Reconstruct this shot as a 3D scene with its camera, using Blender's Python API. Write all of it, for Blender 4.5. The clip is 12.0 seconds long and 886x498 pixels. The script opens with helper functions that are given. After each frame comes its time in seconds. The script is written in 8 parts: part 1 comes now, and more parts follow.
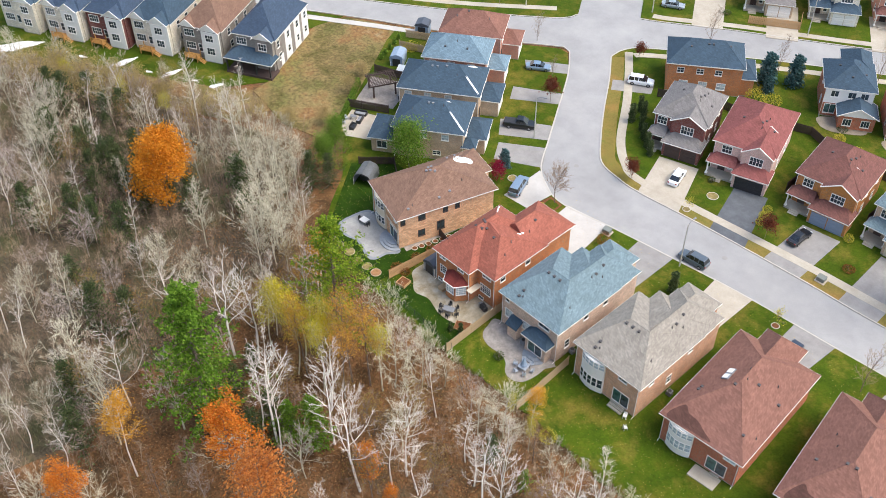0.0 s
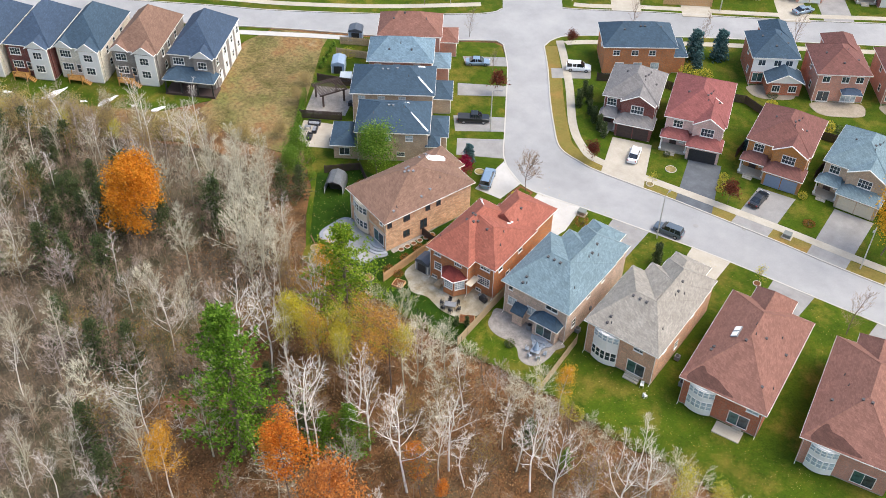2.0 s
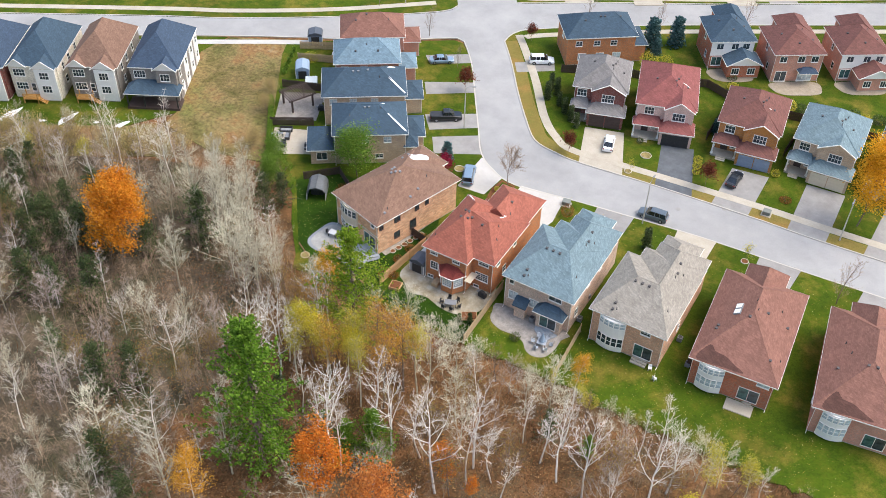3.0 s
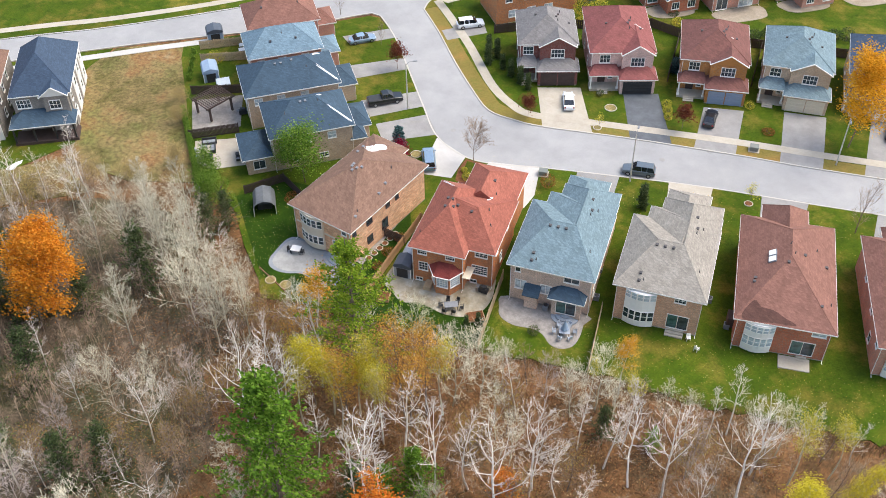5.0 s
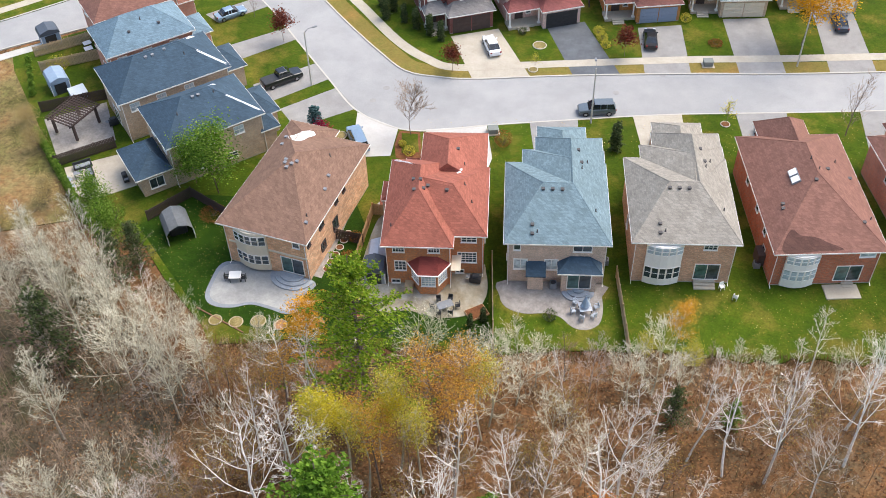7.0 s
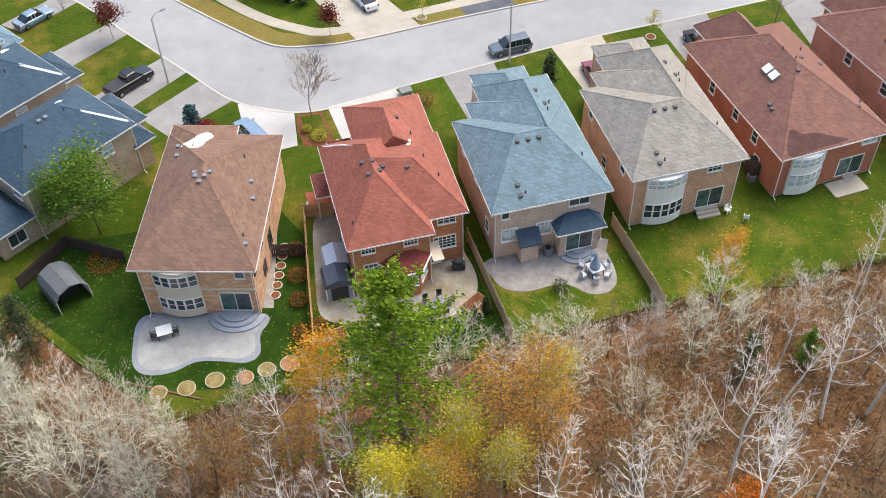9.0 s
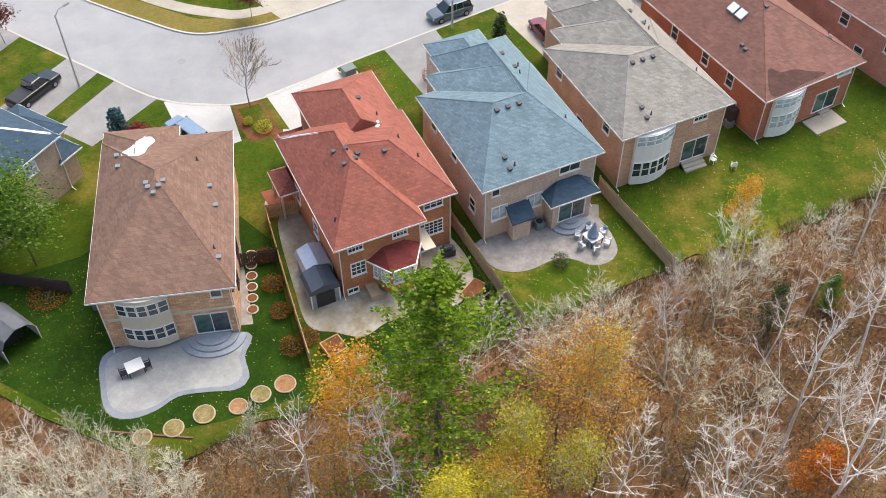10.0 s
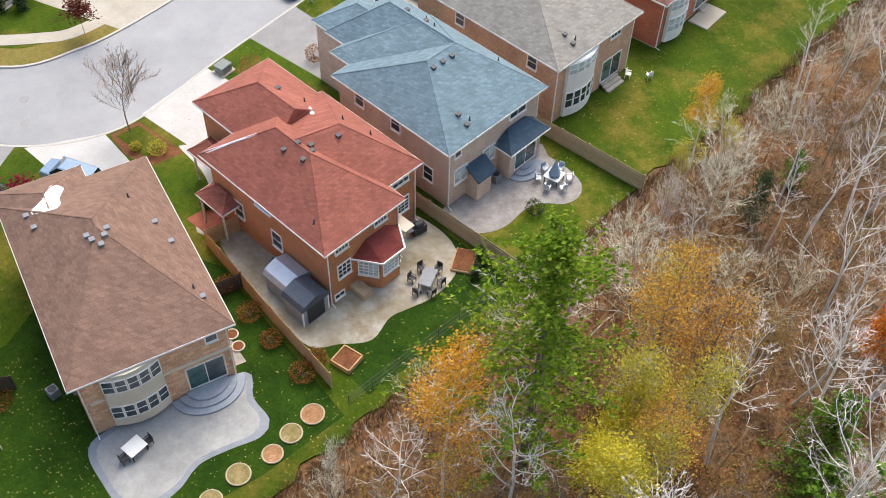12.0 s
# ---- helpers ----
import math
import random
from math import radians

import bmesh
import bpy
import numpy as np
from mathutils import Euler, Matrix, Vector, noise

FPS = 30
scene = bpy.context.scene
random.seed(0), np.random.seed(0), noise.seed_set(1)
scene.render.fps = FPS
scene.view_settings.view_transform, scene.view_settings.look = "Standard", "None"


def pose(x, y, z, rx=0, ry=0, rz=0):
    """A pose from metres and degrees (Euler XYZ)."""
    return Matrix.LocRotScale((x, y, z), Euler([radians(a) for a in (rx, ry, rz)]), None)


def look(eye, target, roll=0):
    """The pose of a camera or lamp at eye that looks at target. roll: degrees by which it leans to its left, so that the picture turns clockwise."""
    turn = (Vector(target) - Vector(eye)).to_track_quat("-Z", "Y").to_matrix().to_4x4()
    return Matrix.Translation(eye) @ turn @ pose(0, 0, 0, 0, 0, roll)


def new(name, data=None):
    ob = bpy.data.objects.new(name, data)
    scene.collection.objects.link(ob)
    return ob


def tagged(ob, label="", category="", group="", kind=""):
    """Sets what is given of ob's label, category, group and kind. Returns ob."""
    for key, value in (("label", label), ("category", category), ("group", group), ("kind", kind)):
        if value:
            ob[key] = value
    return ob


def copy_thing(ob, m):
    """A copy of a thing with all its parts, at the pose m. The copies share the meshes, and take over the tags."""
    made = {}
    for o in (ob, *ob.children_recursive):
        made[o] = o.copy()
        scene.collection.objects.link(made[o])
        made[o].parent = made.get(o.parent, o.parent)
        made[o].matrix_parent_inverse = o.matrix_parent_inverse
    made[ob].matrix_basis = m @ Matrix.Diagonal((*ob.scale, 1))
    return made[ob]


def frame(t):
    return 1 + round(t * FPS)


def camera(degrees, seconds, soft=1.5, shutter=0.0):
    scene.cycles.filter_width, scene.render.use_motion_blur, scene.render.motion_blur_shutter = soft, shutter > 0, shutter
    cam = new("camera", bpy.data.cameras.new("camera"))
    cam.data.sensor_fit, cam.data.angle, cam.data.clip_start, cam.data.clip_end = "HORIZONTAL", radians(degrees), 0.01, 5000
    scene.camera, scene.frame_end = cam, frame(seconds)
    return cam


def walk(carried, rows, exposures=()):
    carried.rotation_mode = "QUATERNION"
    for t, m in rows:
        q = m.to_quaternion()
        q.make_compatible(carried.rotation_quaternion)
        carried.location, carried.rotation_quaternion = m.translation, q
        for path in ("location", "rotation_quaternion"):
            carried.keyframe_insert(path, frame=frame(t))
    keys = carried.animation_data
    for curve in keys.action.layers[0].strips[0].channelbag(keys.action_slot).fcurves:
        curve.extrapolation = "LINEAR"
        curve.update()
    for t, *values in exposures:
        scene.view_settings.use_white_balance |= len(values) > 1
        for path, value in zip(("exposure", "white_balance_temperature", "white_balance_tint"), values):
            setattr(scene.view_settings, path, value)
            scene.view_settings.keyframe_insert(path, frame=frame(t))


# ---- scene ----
cam = camera(47, 12.0, soft=0.8)
PATH = [
    (0, (65.864, -71.206, 105.218), (12.449, -21.773, 36.638), -0.18),
    (0.5, (63.295, -74.832, 105.678), (12.037, -23.133, 37.123), 0.10),
    (1, (60.239, -78.565, 105.789), (11.403, -24.419, 37.355), 0.35),
    (1.5, (56.685, -82.331, 105.746), (10.569, -25.680, 37.452), 0.72),
    (2, (52.551, -85.959, 105.261), (9.419, -26.747, 37.191), 1.05),
    (2.5, (48.056, -89.460, 104.722), (8.196, -27.735, 36.889), 1.38),
    (3, (42.696, -92.485, 104.268), (6.548, -28.433, 36.513), 1.79),
    (5, (22.047, -86.402, 92.890), (-1.917, -17.814, 24.178), -1.02),
    (5.5, (16.038, -83.257, 89.463), (-3.710, -13.979, 20.104), -1.29),
    (6, (10.361, -80.175, 86.099), (-4.958, -10.357, 16.164), -1.51),
    (6.5, (5.034, -76.709, 82.930), (-5.655, -6.719, 12.310), -1.78),
    (7, (-0.140, -73.195, 79.963), (-5.928, -3.340, 8.641), -2.01),
    (9, (-18.700, -58.060, 67.250), (-2.250, 8.300, -5.850), -1.50),
    (9.5, (-22.413, -53.709, 65.026), (-0.523, 9.856, -9.003), -1.17),
    (10, (-26.127, -49.214, 62.490), (1.674, 11.008, -12.346), -0.31),
    (10.5, (-29.458, -44.670, 59.779), (4.127, 11.763, -15.635), 0.56),
    (11, (-32.665, -41.062, 58.052), (6.275, 11.327, -17.705), 1.29),
    (11.5, (-36.116, -38.476, 57.609), (7.623, 9.982, -18.145), 1.64),
    (12, (-39.183, -35.619, 57.594), (8.851, 8.430, -18.251), 1.92),
]
walk(cam, [(t, look(eye, target, roll)) for t, eye, target, roll in PATH], [(0.0, 0.8, 6600, 9), (6.0, 0.89, 6600, 9), (10.5, 0.84, 6650, 9), (12.0, 0.86, 6650, 9)])


# ---- light ----
world = bpy.data.worlds.new("sky")
scene.world = world
world.use_nodes = True
wn = world.node_tree
sky = wn.nodes.new("ShaderNodeTexSky")
sky.sky_type, sky.sun_disc = "NISHITA", False
sky.sun_elevation, sky.sun_rotation = radians(59), radians(59)
sky.air_density, sky.dust_density, sky.ozone_density = 1.2, 3.0, 1.0
wn.nodes["Background"].inputs["Strength"].default_value = 0.165
wn.links.new(sky.outputs[0], wn.nodes["Background"].inputs["Color"])
sun = new("sun", bpy.data.lights.new("sun", "SUN"))
sun.data.energy, sun.data.angle, sun.data.color = 1.5, radians(40), (1.0, 0.96, 0.9)
sun.matrix_world = look((27, 16, 52), (0, 0, 0))


# ---- materials ----
def rgb(h):
    """Linear colour from an sRGB hex string."""
    v = [int(h[i : i + 2], 16) / 255 for i in (0, 2, 4)]
    return tuple(c / 12.92 if c <= 0.04045 else ((c + 0.055) / 1.055) ** 2.4 for c in v) + (1.0,)


def base_mat(name, rough=0.8, metal=0.0):
    m = bpy.data.materials.new(name)
    m.use_nodes = True
    b = m.node_tree.nodes["Principled BSDF"]
    b.inputs["Roughness"].default_value, b.inputs["Metallic"].default_value = rough, metal
    return m, m.node_tree.nodes, m.node_tree.links, b


def noise_at(N, L, vec, scale, detail=4.0, rough=0.6):
    n = N.new("ShaderNodeTexNoise")
    n.inputs["Scale"].default_value, n.inputs["Detail"].default_value, n.inputs["Roughness"].default_value = scale, detail, rough
    L.new(vec, n.inputs["Vector"])
    return n.outputs["Fac"]


def ramp(N, L, fac, stops):
    r = N.new("ShaderNodeValToRGB")
    while len(r.color_ramp.elements) < len(stops):
        r.color_ramp.elements.new(0.5)
    for e, (p, c) in zip(r.color_ramp.elements, stops):
        e.position, e.color = p, c
    L.new(fac, r.inputs["Fac"])
    return r.outputs["Color"]


def mix(N, L, fac, a, b, mode="MIX"):
    m = N.new("ShaderNodeMix")
    m.data_type, m.blend_type = "RGBA", mode
    for sock, v in ((m.inputs[0], fac), (m.inputs[6], a), (m.inputs[7], b)):
        if isinstance(v, (int, float, tuple)):
            sock.default_value = v
        else:
            L.new(v, sock)
    return m.outputs[2]


def bump(N, L, b, height, strength, dist=0.02):
    n = N.new("ShaderNodeBump")
    n.inputs["Strength"].default_value, n.inputs["Distance"].default_value = strength, dist
    L.new(height, n.inputs["Height"])
    L.new(n.outputs[0], b.inputs["Normal"])


def shade(c, k):
    return tuple(min(1.0, v * k) for v in c[:3]) + (1.0,)


def flat_coords(N, L):
    """Object coordinates laid flat for courses: x + y along the course, z up."""
    tc, sep, add, com = N.new("ShaderNodeTexCoord"), N.new("ShaderNodeSeparateXYZ"), N.new("ShaderNodeMath"), N.new("ShaderNodeCombineXYZ")
    L.new(tc.outputs["Object"], sep.inputs[0])
    L.new(sep.outputs[0], add.inputs[0]), L.new(sep.outputs[1], add.inputs[1])
    L.new(add.outputs[0], com.inputs[0]), L.new(sep.outputs[2], com.inputs[1])
    return tc.outputs["Object"], com.outputs[0]


def coursed(name, c1, c2, mortar, width, height, gap, rough=0.85, spread=0.25, bumps=0.4, rust=None):
    """Bricks or shingles in courses, with blotches at a larger scale."""
    m, N, L, b = base_mat(name, rough)
    b.inputs["Specular IOR Level"].default_value = 0.25
    obj, vec = flat_coords(N, L)
    t = N.new("ShaderNodeTexBrick")
    for key, v in (("Color1", c1), ("Color2", c2), ("Mortar", mortar), ("Scale", 1.0), ("Mortar Size", gap), ("Brick Width", width), ("Row Height", height), ("Bias", 0.0)):
        t.inputs[key].default_value = v
    L.new(vec, t.inputs["Vector"])
    big = ramp(N, L, noise_at(N, L, obj, 0.55, 5.0), [(0.3, (1 - spread,) * 3 + (1,)), (0.7, (1 + spread,) * 3 + (1,))])
    col = mix(N, L, 1.0, t.outputs["Color"], big, "MULTIPLY")
    fine = ramp(N, L, noise_at(N, L, obj, 9.0, 3.0), [(0.3, (0.82,) * 3 + (1,)), (0.7, (1.15,) * 3 + (1,))])
    col = mix(N, L, 1.0, col, fine, "MULTIPLY")
    if rust:
        col = mix(N, L, ramp(N, L, noise_at(N, L, obj, 0.9, 6.0), [(0.58, (0,) * 3 + (1,)), (0.75, (0.7,) * 3 + (1,))]), col, rust)
    L.new(col, b.inputs["Base Color"])
    bump(N, L, b, t.outputs["Fac"], -bumps)
    return m


def shingles(name, hexa, k=0.86):
    c = rgb(hexa)
    return coursed(name, shade(c, 1.12), shade(c, k - 0.04), shade(c, 0.84), 0.34, 0.14, 0.008, 0.85, 0.13, 0.3)


def bricks(name, hexa, other, mortar="b5aca0", big=False):
    c, d = shade(rgb(hexa), 1.2), shade(rgb(other), 1.2)
    return coursed(name, c, d, shade(rgb(mortar), 0.8), 0.5 if big else 0.24, 0.26 if big else 0.085, 0.012, 0.9, 0.15, 0.5)


def plain(name, hexa, rough=0.6, metal=0.0, vary=0.12, scale=3.0, bumpy=0.0):
    m, N, L, b = base_mat(name, rough, metal)
    tc = N.new("ShaderNodeTexCoord")
    c = rgb(hexa)
    a = noise_at(N, L, tc.outputs["Object"], scale, 5.0)
    d = noise_at(N, L, tc.outputs["Object"], scale * 9, 3.0)
    col = ramp(N, L, a, [(0.3, shade(c, 1 - vary)), (0.7, shade(c, 1 + vary))])
    col = mix(N, L, 1.0, col, ramp(N, L, d, [(0.3, (1 - vary * 0.7,) * 3 + (1,)), (0.7, (1 + vary * 0.7,) * 3 + (1,))]), "MULTIPLY")
    L.new(col, b.inputs["Base Color"])
    if bumpy:
        bump(N, L, b, d, bumpy)
    return m


def blotchy(name, stops, scale, fine_scale, rough=0.95, fine=0.35, bumpy=0.6, second=None, wide=None):
    """Ground cover: a ramp over large blotches, multiplied by fine grain."""
    m, N, L, b = base_mat(name, rough)
    b.inputs["Specular IOR Level"].default_value = 0.12
    pos = N.new("ShaderNodeNewGeometry").outputs["Position"]
    col = ramp(N, L, noise_at(N, L, pos, scale, 8.0, 0.7), stops)
    if second:
        at, c = second
        col = mix(N, L, ramp(N, L, noise_at(N, L, pos, at, 6.0, 0.65), [(0.5, (0,) * 3 + (1,)), (0.66, (0.85,) * 3 + (1,))]), col, c)
    g = noise_at(N, L, pos, fine_scale, 4.0, 0.7)
    col = mix(N, L, 1.0, col, ramp(N, L, g, [(0.3, (1 - fine,) * 3 + (1,)), (0.7, (1 + fine,) * 3 + (1,))]), "MULTIPLY")
    if wide:
        at, k = wide
        col = mix(N, L, 1.0, col, ramp(N, L, noise_at(N, L, pos, at, 3.0), [(0.35, (1 - k,) * 3 + (1,)), (0.65, (1 + k,) * 3 + (1,))]), "MULTIPLY")
    L.new(col, b.inputs["Base Color"])
    bump(N, L, b, g, bumpy, 0.05)
    return m


M = {}
M["litter"] = blotchy("leaf_litter", [(0.3, rgb("40301f")), (0.43, rgb("5c452e")), (0.54, rgb("7c593a")), (0.64, rgb("665540")), (0.74, rgb("54502c"))], 0.22, 3.2, fine=0.5, second=(0.09, rgb("605642")), wide=(0.04, 0.2))
M["litter_dark"] = blotchy("mossy_leaf_litter", [(0.3, rgb("353024")), (0.45, rgb("50483a")), (0.56, rgb("685a4a")), (0.7, rgb("464a2e"))], 0.2, 3.0, fine=0.5, second=(0.08, rgb("444a2a")), wide=(0.04, 0.2))
M["lawn"] = blotchy("lawn_grass", [(0.3, rgb("30430c")), (0.5, rgb("40520f")), (0.7, rgb("545818"))], 0.35, 5.0, fine=0.3, second=(0.16, rgb("72662a")), wide=(0.06, 0.15))
# darker lawn green, with the shade near the houses put into the colour
M["lawn_dark"] = blotchy("shade_painted_grass", [(0.3, rgb("1c3008")), (0.5, rgb("263e0b")), (0.7, rgb("344810"))], 0.4, 6.0, fine=0.35, second=(0.3, rgb("2e460f")))
M["verge"] = blotchy("dry_verge_grass", [(0.3, rgb("6f6430")), (0.5, rgb("7c6e3a")), (0.7, rgb("5e682a"))], 0.5, 5.0, fine=0.25, second=(0.25, rgb("8f7040")))
M["rough_grass"] = blotchy("rough_meadow", [(0.3, rgb("4c4e26")), (0.42, rgb("645c36")), (0.52, rgb("7c6c48")), (0.62, rgb("7a5c3c")), (0.74, rgb("86785a"))], 0.12, 1.6, fine=0.45, second=(0.1, rgb("626438")), wide=(0.06, 0.2))
M["asphalt_road"] = blotchy("pale_road_asphalt", [(0.3, rgb("908f8e")), (0.5, rgb("9b9a99")), (0.7, rgb("a5a3a1"))], 0.14, 7.0, 0.9, 0.07, 0.15, wide=(0.05, 0.07))
M["concrete"] = blotchy("concrete_slab", [(0.3, rgb("a59b8c")), (0.5, rgb("b0a798")), (0.7, rgb("bab2a4"))], 0.3, 5.0, 0.9, 0.07, 0.15)
M["concrete_white"] = blotchy("bright_concrete", [(0.3, rgb("b0aba4")), (0.5, rgb("bab6b0")), (0.7, rgb("c4c0ba"))], 0.25, 5.0, 0.9, 0.05, 0.1)
M["asphalt_drive"] = blotchy("driveway_asphalt", [(0.3, rgb("858280")), (0.5, rgb("918e8b")), (0.7, rgb("9d9a96"))], 0.4, 9.0, 0.9, 0.1, 0.2)
M["asphalt_black"] = blotchy("sealed_driveway", [(0.3, rgb("55585c")), (0.5, rgb("5f6266")), (0.7, rgb("6d7074"))], 0.4, 9.0, 0.8, 0.1, 0.2)
M["curb"] = plain("curb_concrete", "b6b0a6", 0.9, vary=0.06)
M["white"] = plain("white_paint", "eeeae4", 0.5, vary=0.04)
M["offwhite"] = plain("cream_stucco", "d6cab4", 0.8, vary=0.05)
M["dark_metal"] = plain("dark_metal", "3a3a3c", 0.5, 0.3, 0.15)
M["vent"] = plain("vent_plastic", "4a4646", 0.6, 0.0, 0.15)
M["vent_grey"] = plain("grey_vent_metal", "7c7e82", 0.6, 0.0, 0.1)
M["wood_fence"] = plain("cedar_boards", "c09a6e", 0.8, vary=0.15, scale=1.5)
M["wood_grey"] = plain("weathered_boards", "b89f7e", 0.85, vary=0.15, scale=1.5)
M["wood_dark"] = plain("dark_stained_boards", "4a3b36", 0.8, vary=0.15, scale=1.5)
M["wood_gold"] = plain("new_deck_lumber", "c49150", 0.7, vary=0.12)
M["door_blue"] = plain("blue_grey_paint", "8794a8", 0.5, vary=0.05)
M["ochre_gable"] = plain("ochre_siding", "b67a40", 0.8, vary=0.1)
M["patio_beige"] = blotchy("beige_paving", [(0.3, rgb("8e8270")), (0.6, rgb("a09484")), (0.75, rgb("b0a494"))], 0.8, 5.0, 0.85, 0.14, 0.2)
M["brick_terrace"] = blotchy("red_paving", [(0.3, rgb("8a4f40")), (0.7, rgb("a5664f"))], 1.0, 8.0, 0.85, 0.15, 0.3)
M["snow"] = plain("old_snow", "f2f3f5", 0.7, vary=0.03)


def glass_mat(name, hexa, rough=0.12):
    m, N, L, b = base_mat(name, rough)
    tc = N.new("ShaderNodeTexCoord")
    c = rgb(hexa)
    L.new(ramp(N, L, noise_at(N, L, tc.outputs["Object"], 1.1, 2.0), [(0.35, shade(c, 0.6)), (0.65, shade(c, 1.5))]), b.inputs["Base Color"])
    b.inputs["Specular IOR Level"].default_value = 0.8
    return m


M["pane"] = glass_mat("window_glass", "39444a")
M["pane_light"] = glass_mat("curtained_glass", "b9c4c8", 0.25)
M["pane_green"] = glass_mat("patio_door_glass", "40605c")


# ---- mesh helpers ----
def part(name, bm, material, parent=None, label="", smooth=False):
    me = bpy.data.meshes.new(name)
    bm.normal_update()
    bm.to_mesh(me)
    bm.free()
    me.materials.append(material)
    if smooth:
        for p in me.polygons:
            p.use_smooth = True
    ob = new(name, me)
    if parent is not None:
        ob.parent = parent
    if label:
        tagged(ob, label)
    return ob


def share(ob, name=None):
    """Another object on the same mesh, under the same parent."""
    o = ob.copy()
    scene.collection.objects.link(o)
    return o


def empty(name, m, label="", category="", group="", kind=""):
    e = new(name)
    e.empty_display_size = 0.3
    e.matrix_world = m
    return tagged(e, label, category, group, kind)


def face(bm, pts):
    return bm.faces.new([bm.verts.new(p) for p in pts])


def box(bm, x0, y0, z0, x1, y1, z1, m=None):
    vs = [Vector((x, y, z)) for z in (z0, z1) for y in (y0, y1) for x in (x0, x1)]
    if m is not None:
        vs = [m @ v for v in vs]
    v = [bm.verts.new(p) for p in vs]
    for q in ((0, 2, 3, 1), (4, 5, 7, 6), (0, 1, 5, 4), (2, 6, 7, 3), (0, 4, 6, 2), (1, 3, 7, 5)):
        bm.faces.new([v[i] for i in q])
    return bm


def boxed(*args, bevel=0.0):
    bm = box(bmesh.new(), *args)
    if bevel:
        bmesh.ops.bevel(bm, geom=bm.edges[:], offset=bevel, segments=1, affect="EDGES")
    return bm


def tube(bm, pts, radii, sides=6, cap=True):
    """A tapered tube along points."""
    rings = []
    for i, p in enumerate(pts):
        p = Vector(p)
        d = (Vector(pts[min(i + 1, len(pts) - 1)]) - Vector(pts[max(i - 1, 0)])).normalized()
        a = d.orthogonal().normalized()
        b = d.cross(a)
        rings.append([bm.verts.new(p + radii[i] * (math.cos(2 * math.pi * k / sides) * a + math.sin(2 * math.pi * k / sides) * b)) for k in range(sides)])
    for r, s in zip(rings, rings[1:]):
        for k in range(sides):
            bm.faces.new((r[k], r[(k + 1) % sides], s[(k + 1) % sides], s[k]))
    if cap:
        bm.faces.new(rings[-1])
        bm.faces.new(rings[0][::-1])
    return bm


def slab(pts, z0, z1):
    """An upright prism over a plan outline."""
    bm = bmesh.new()
    area = sum(a[0] * b[1] - b[0] * a[1] for a, b in zip(pts, pts[1:] + pts[:1]))
    if area < 0:
        pts = pts[::-1]
    lo = [bm.verts.new((x, y, z0)) for x, y in pts]
    hi = [bm.verts.new((x, y, z1)) for x, y in pts]
    n = len(pts)
    for i in range(n):
        bm.faces.new((lo[i], lo[(i + 1) % n], hi[(i + 1) % n], hi[i]))
    top = bm.faces.new(hi)
    bmesh.ops.triangulate(bm, faces=[top])
    bm.normal_update()
    for f in bm.faces:
        if f.normal.z < -0.5:
            f.normal_flip()
    return bm


def smooth_line(pts, step=1.0, closed=False):
    """A rounded line through plan points."""
    p = [Vector(q).to_2d() if len(q) == 2 else Vector(q) for q in pts]
    n, out = len(p), []
    for i in range(n if closed else n - 1):
        a, b, c, d = (p[(i + k) % n] if closed else p[min(max(i + k, 0), n - 1)] for k in (-1, 0, 1, 2))
        m = max(1, int((c - b).length / step))
        for k in range(m):
            t = k / m
            out.append(tuple(0.5 * (2 * b + (c - a) * t + (2 * a - 5 * b + 4 * c - d) * t * t + (3 * b - a - 3 * c + d) * t**3)))
    if not closed:
        out.append(tuple(p[-1]))
    return out


def offset_line(pts, d):
    """The line moved to its left by d."""
    out = []
    for i, p in enumerate(pts):
        a, b = Vector(pts[max(i - 1, 0)]), Vector(pts[min(i + 1, len(pts) - 1)])
        t = (b - a).normalized()
        out.append((p[0] - t.y * d, p[1] + t.x * d))
    return out


def band(left, right, z0, z1):
    """A strip between two plan lines of equal length."""
    bm = bmesh.new()
    rows = [[bm.verts.new((*q, z)) for q, z in ((l, z0), (l, z1), (r, z1), (r, z0))] for l, r in zip(left, right)]
    for a, b in zip(rows, rows[1:]):
        for k in range(3):
            bm.faces.new((a[k], b[k], b[k + 1], a[k + 1]))
    bm.faces.new(rows[0]), bm.faces.new(rows[-1][::-1])
    bmesh.ops.recalc_face_normals(bm, faces=bm.faces)
    return bm


# ---- ground, roads, pavements ----
LAWN_Z, DRIVE_Z, WALK_Z = 0.09, 0.11, 0.12
bm = bmesh.new()
g = 40
for i in range(g + 1):
    for j in range(g + 1):
        bm.verts.new(((i / g - 0.5) * 2 * 1500, (j / g - 0.5) * 2 * 1500, -0.06))
bm.verts.ensure_lookup_table()
for i in range(g):
    for j in range(g):
        a = i * (g + 1) + j
        bm.faces.new([bm.verts[k] for k in (a, a + g + 1, a + g + 2, a + 1)])
tagged(part("ground", bm, M["litter"]), "brown leaf-littered woodland ground", "ground", kind="structure")

tagged(part("ground", slab([(-130, -42), (-118, -33), (-100, -21), (-88, -14), (-75, -6), (-60, 1.5), (-49, 2), (-42, -3), (-36, -9), (-29, -13), (-31, -22), (-24, -31), (-27, -42), (-22, -55), (-26, -75), (-120, -90)], -0.3, -0.045), M["litter_dark"]), "mossy dark woodland floor with old leaves", "ground", kind="structure")

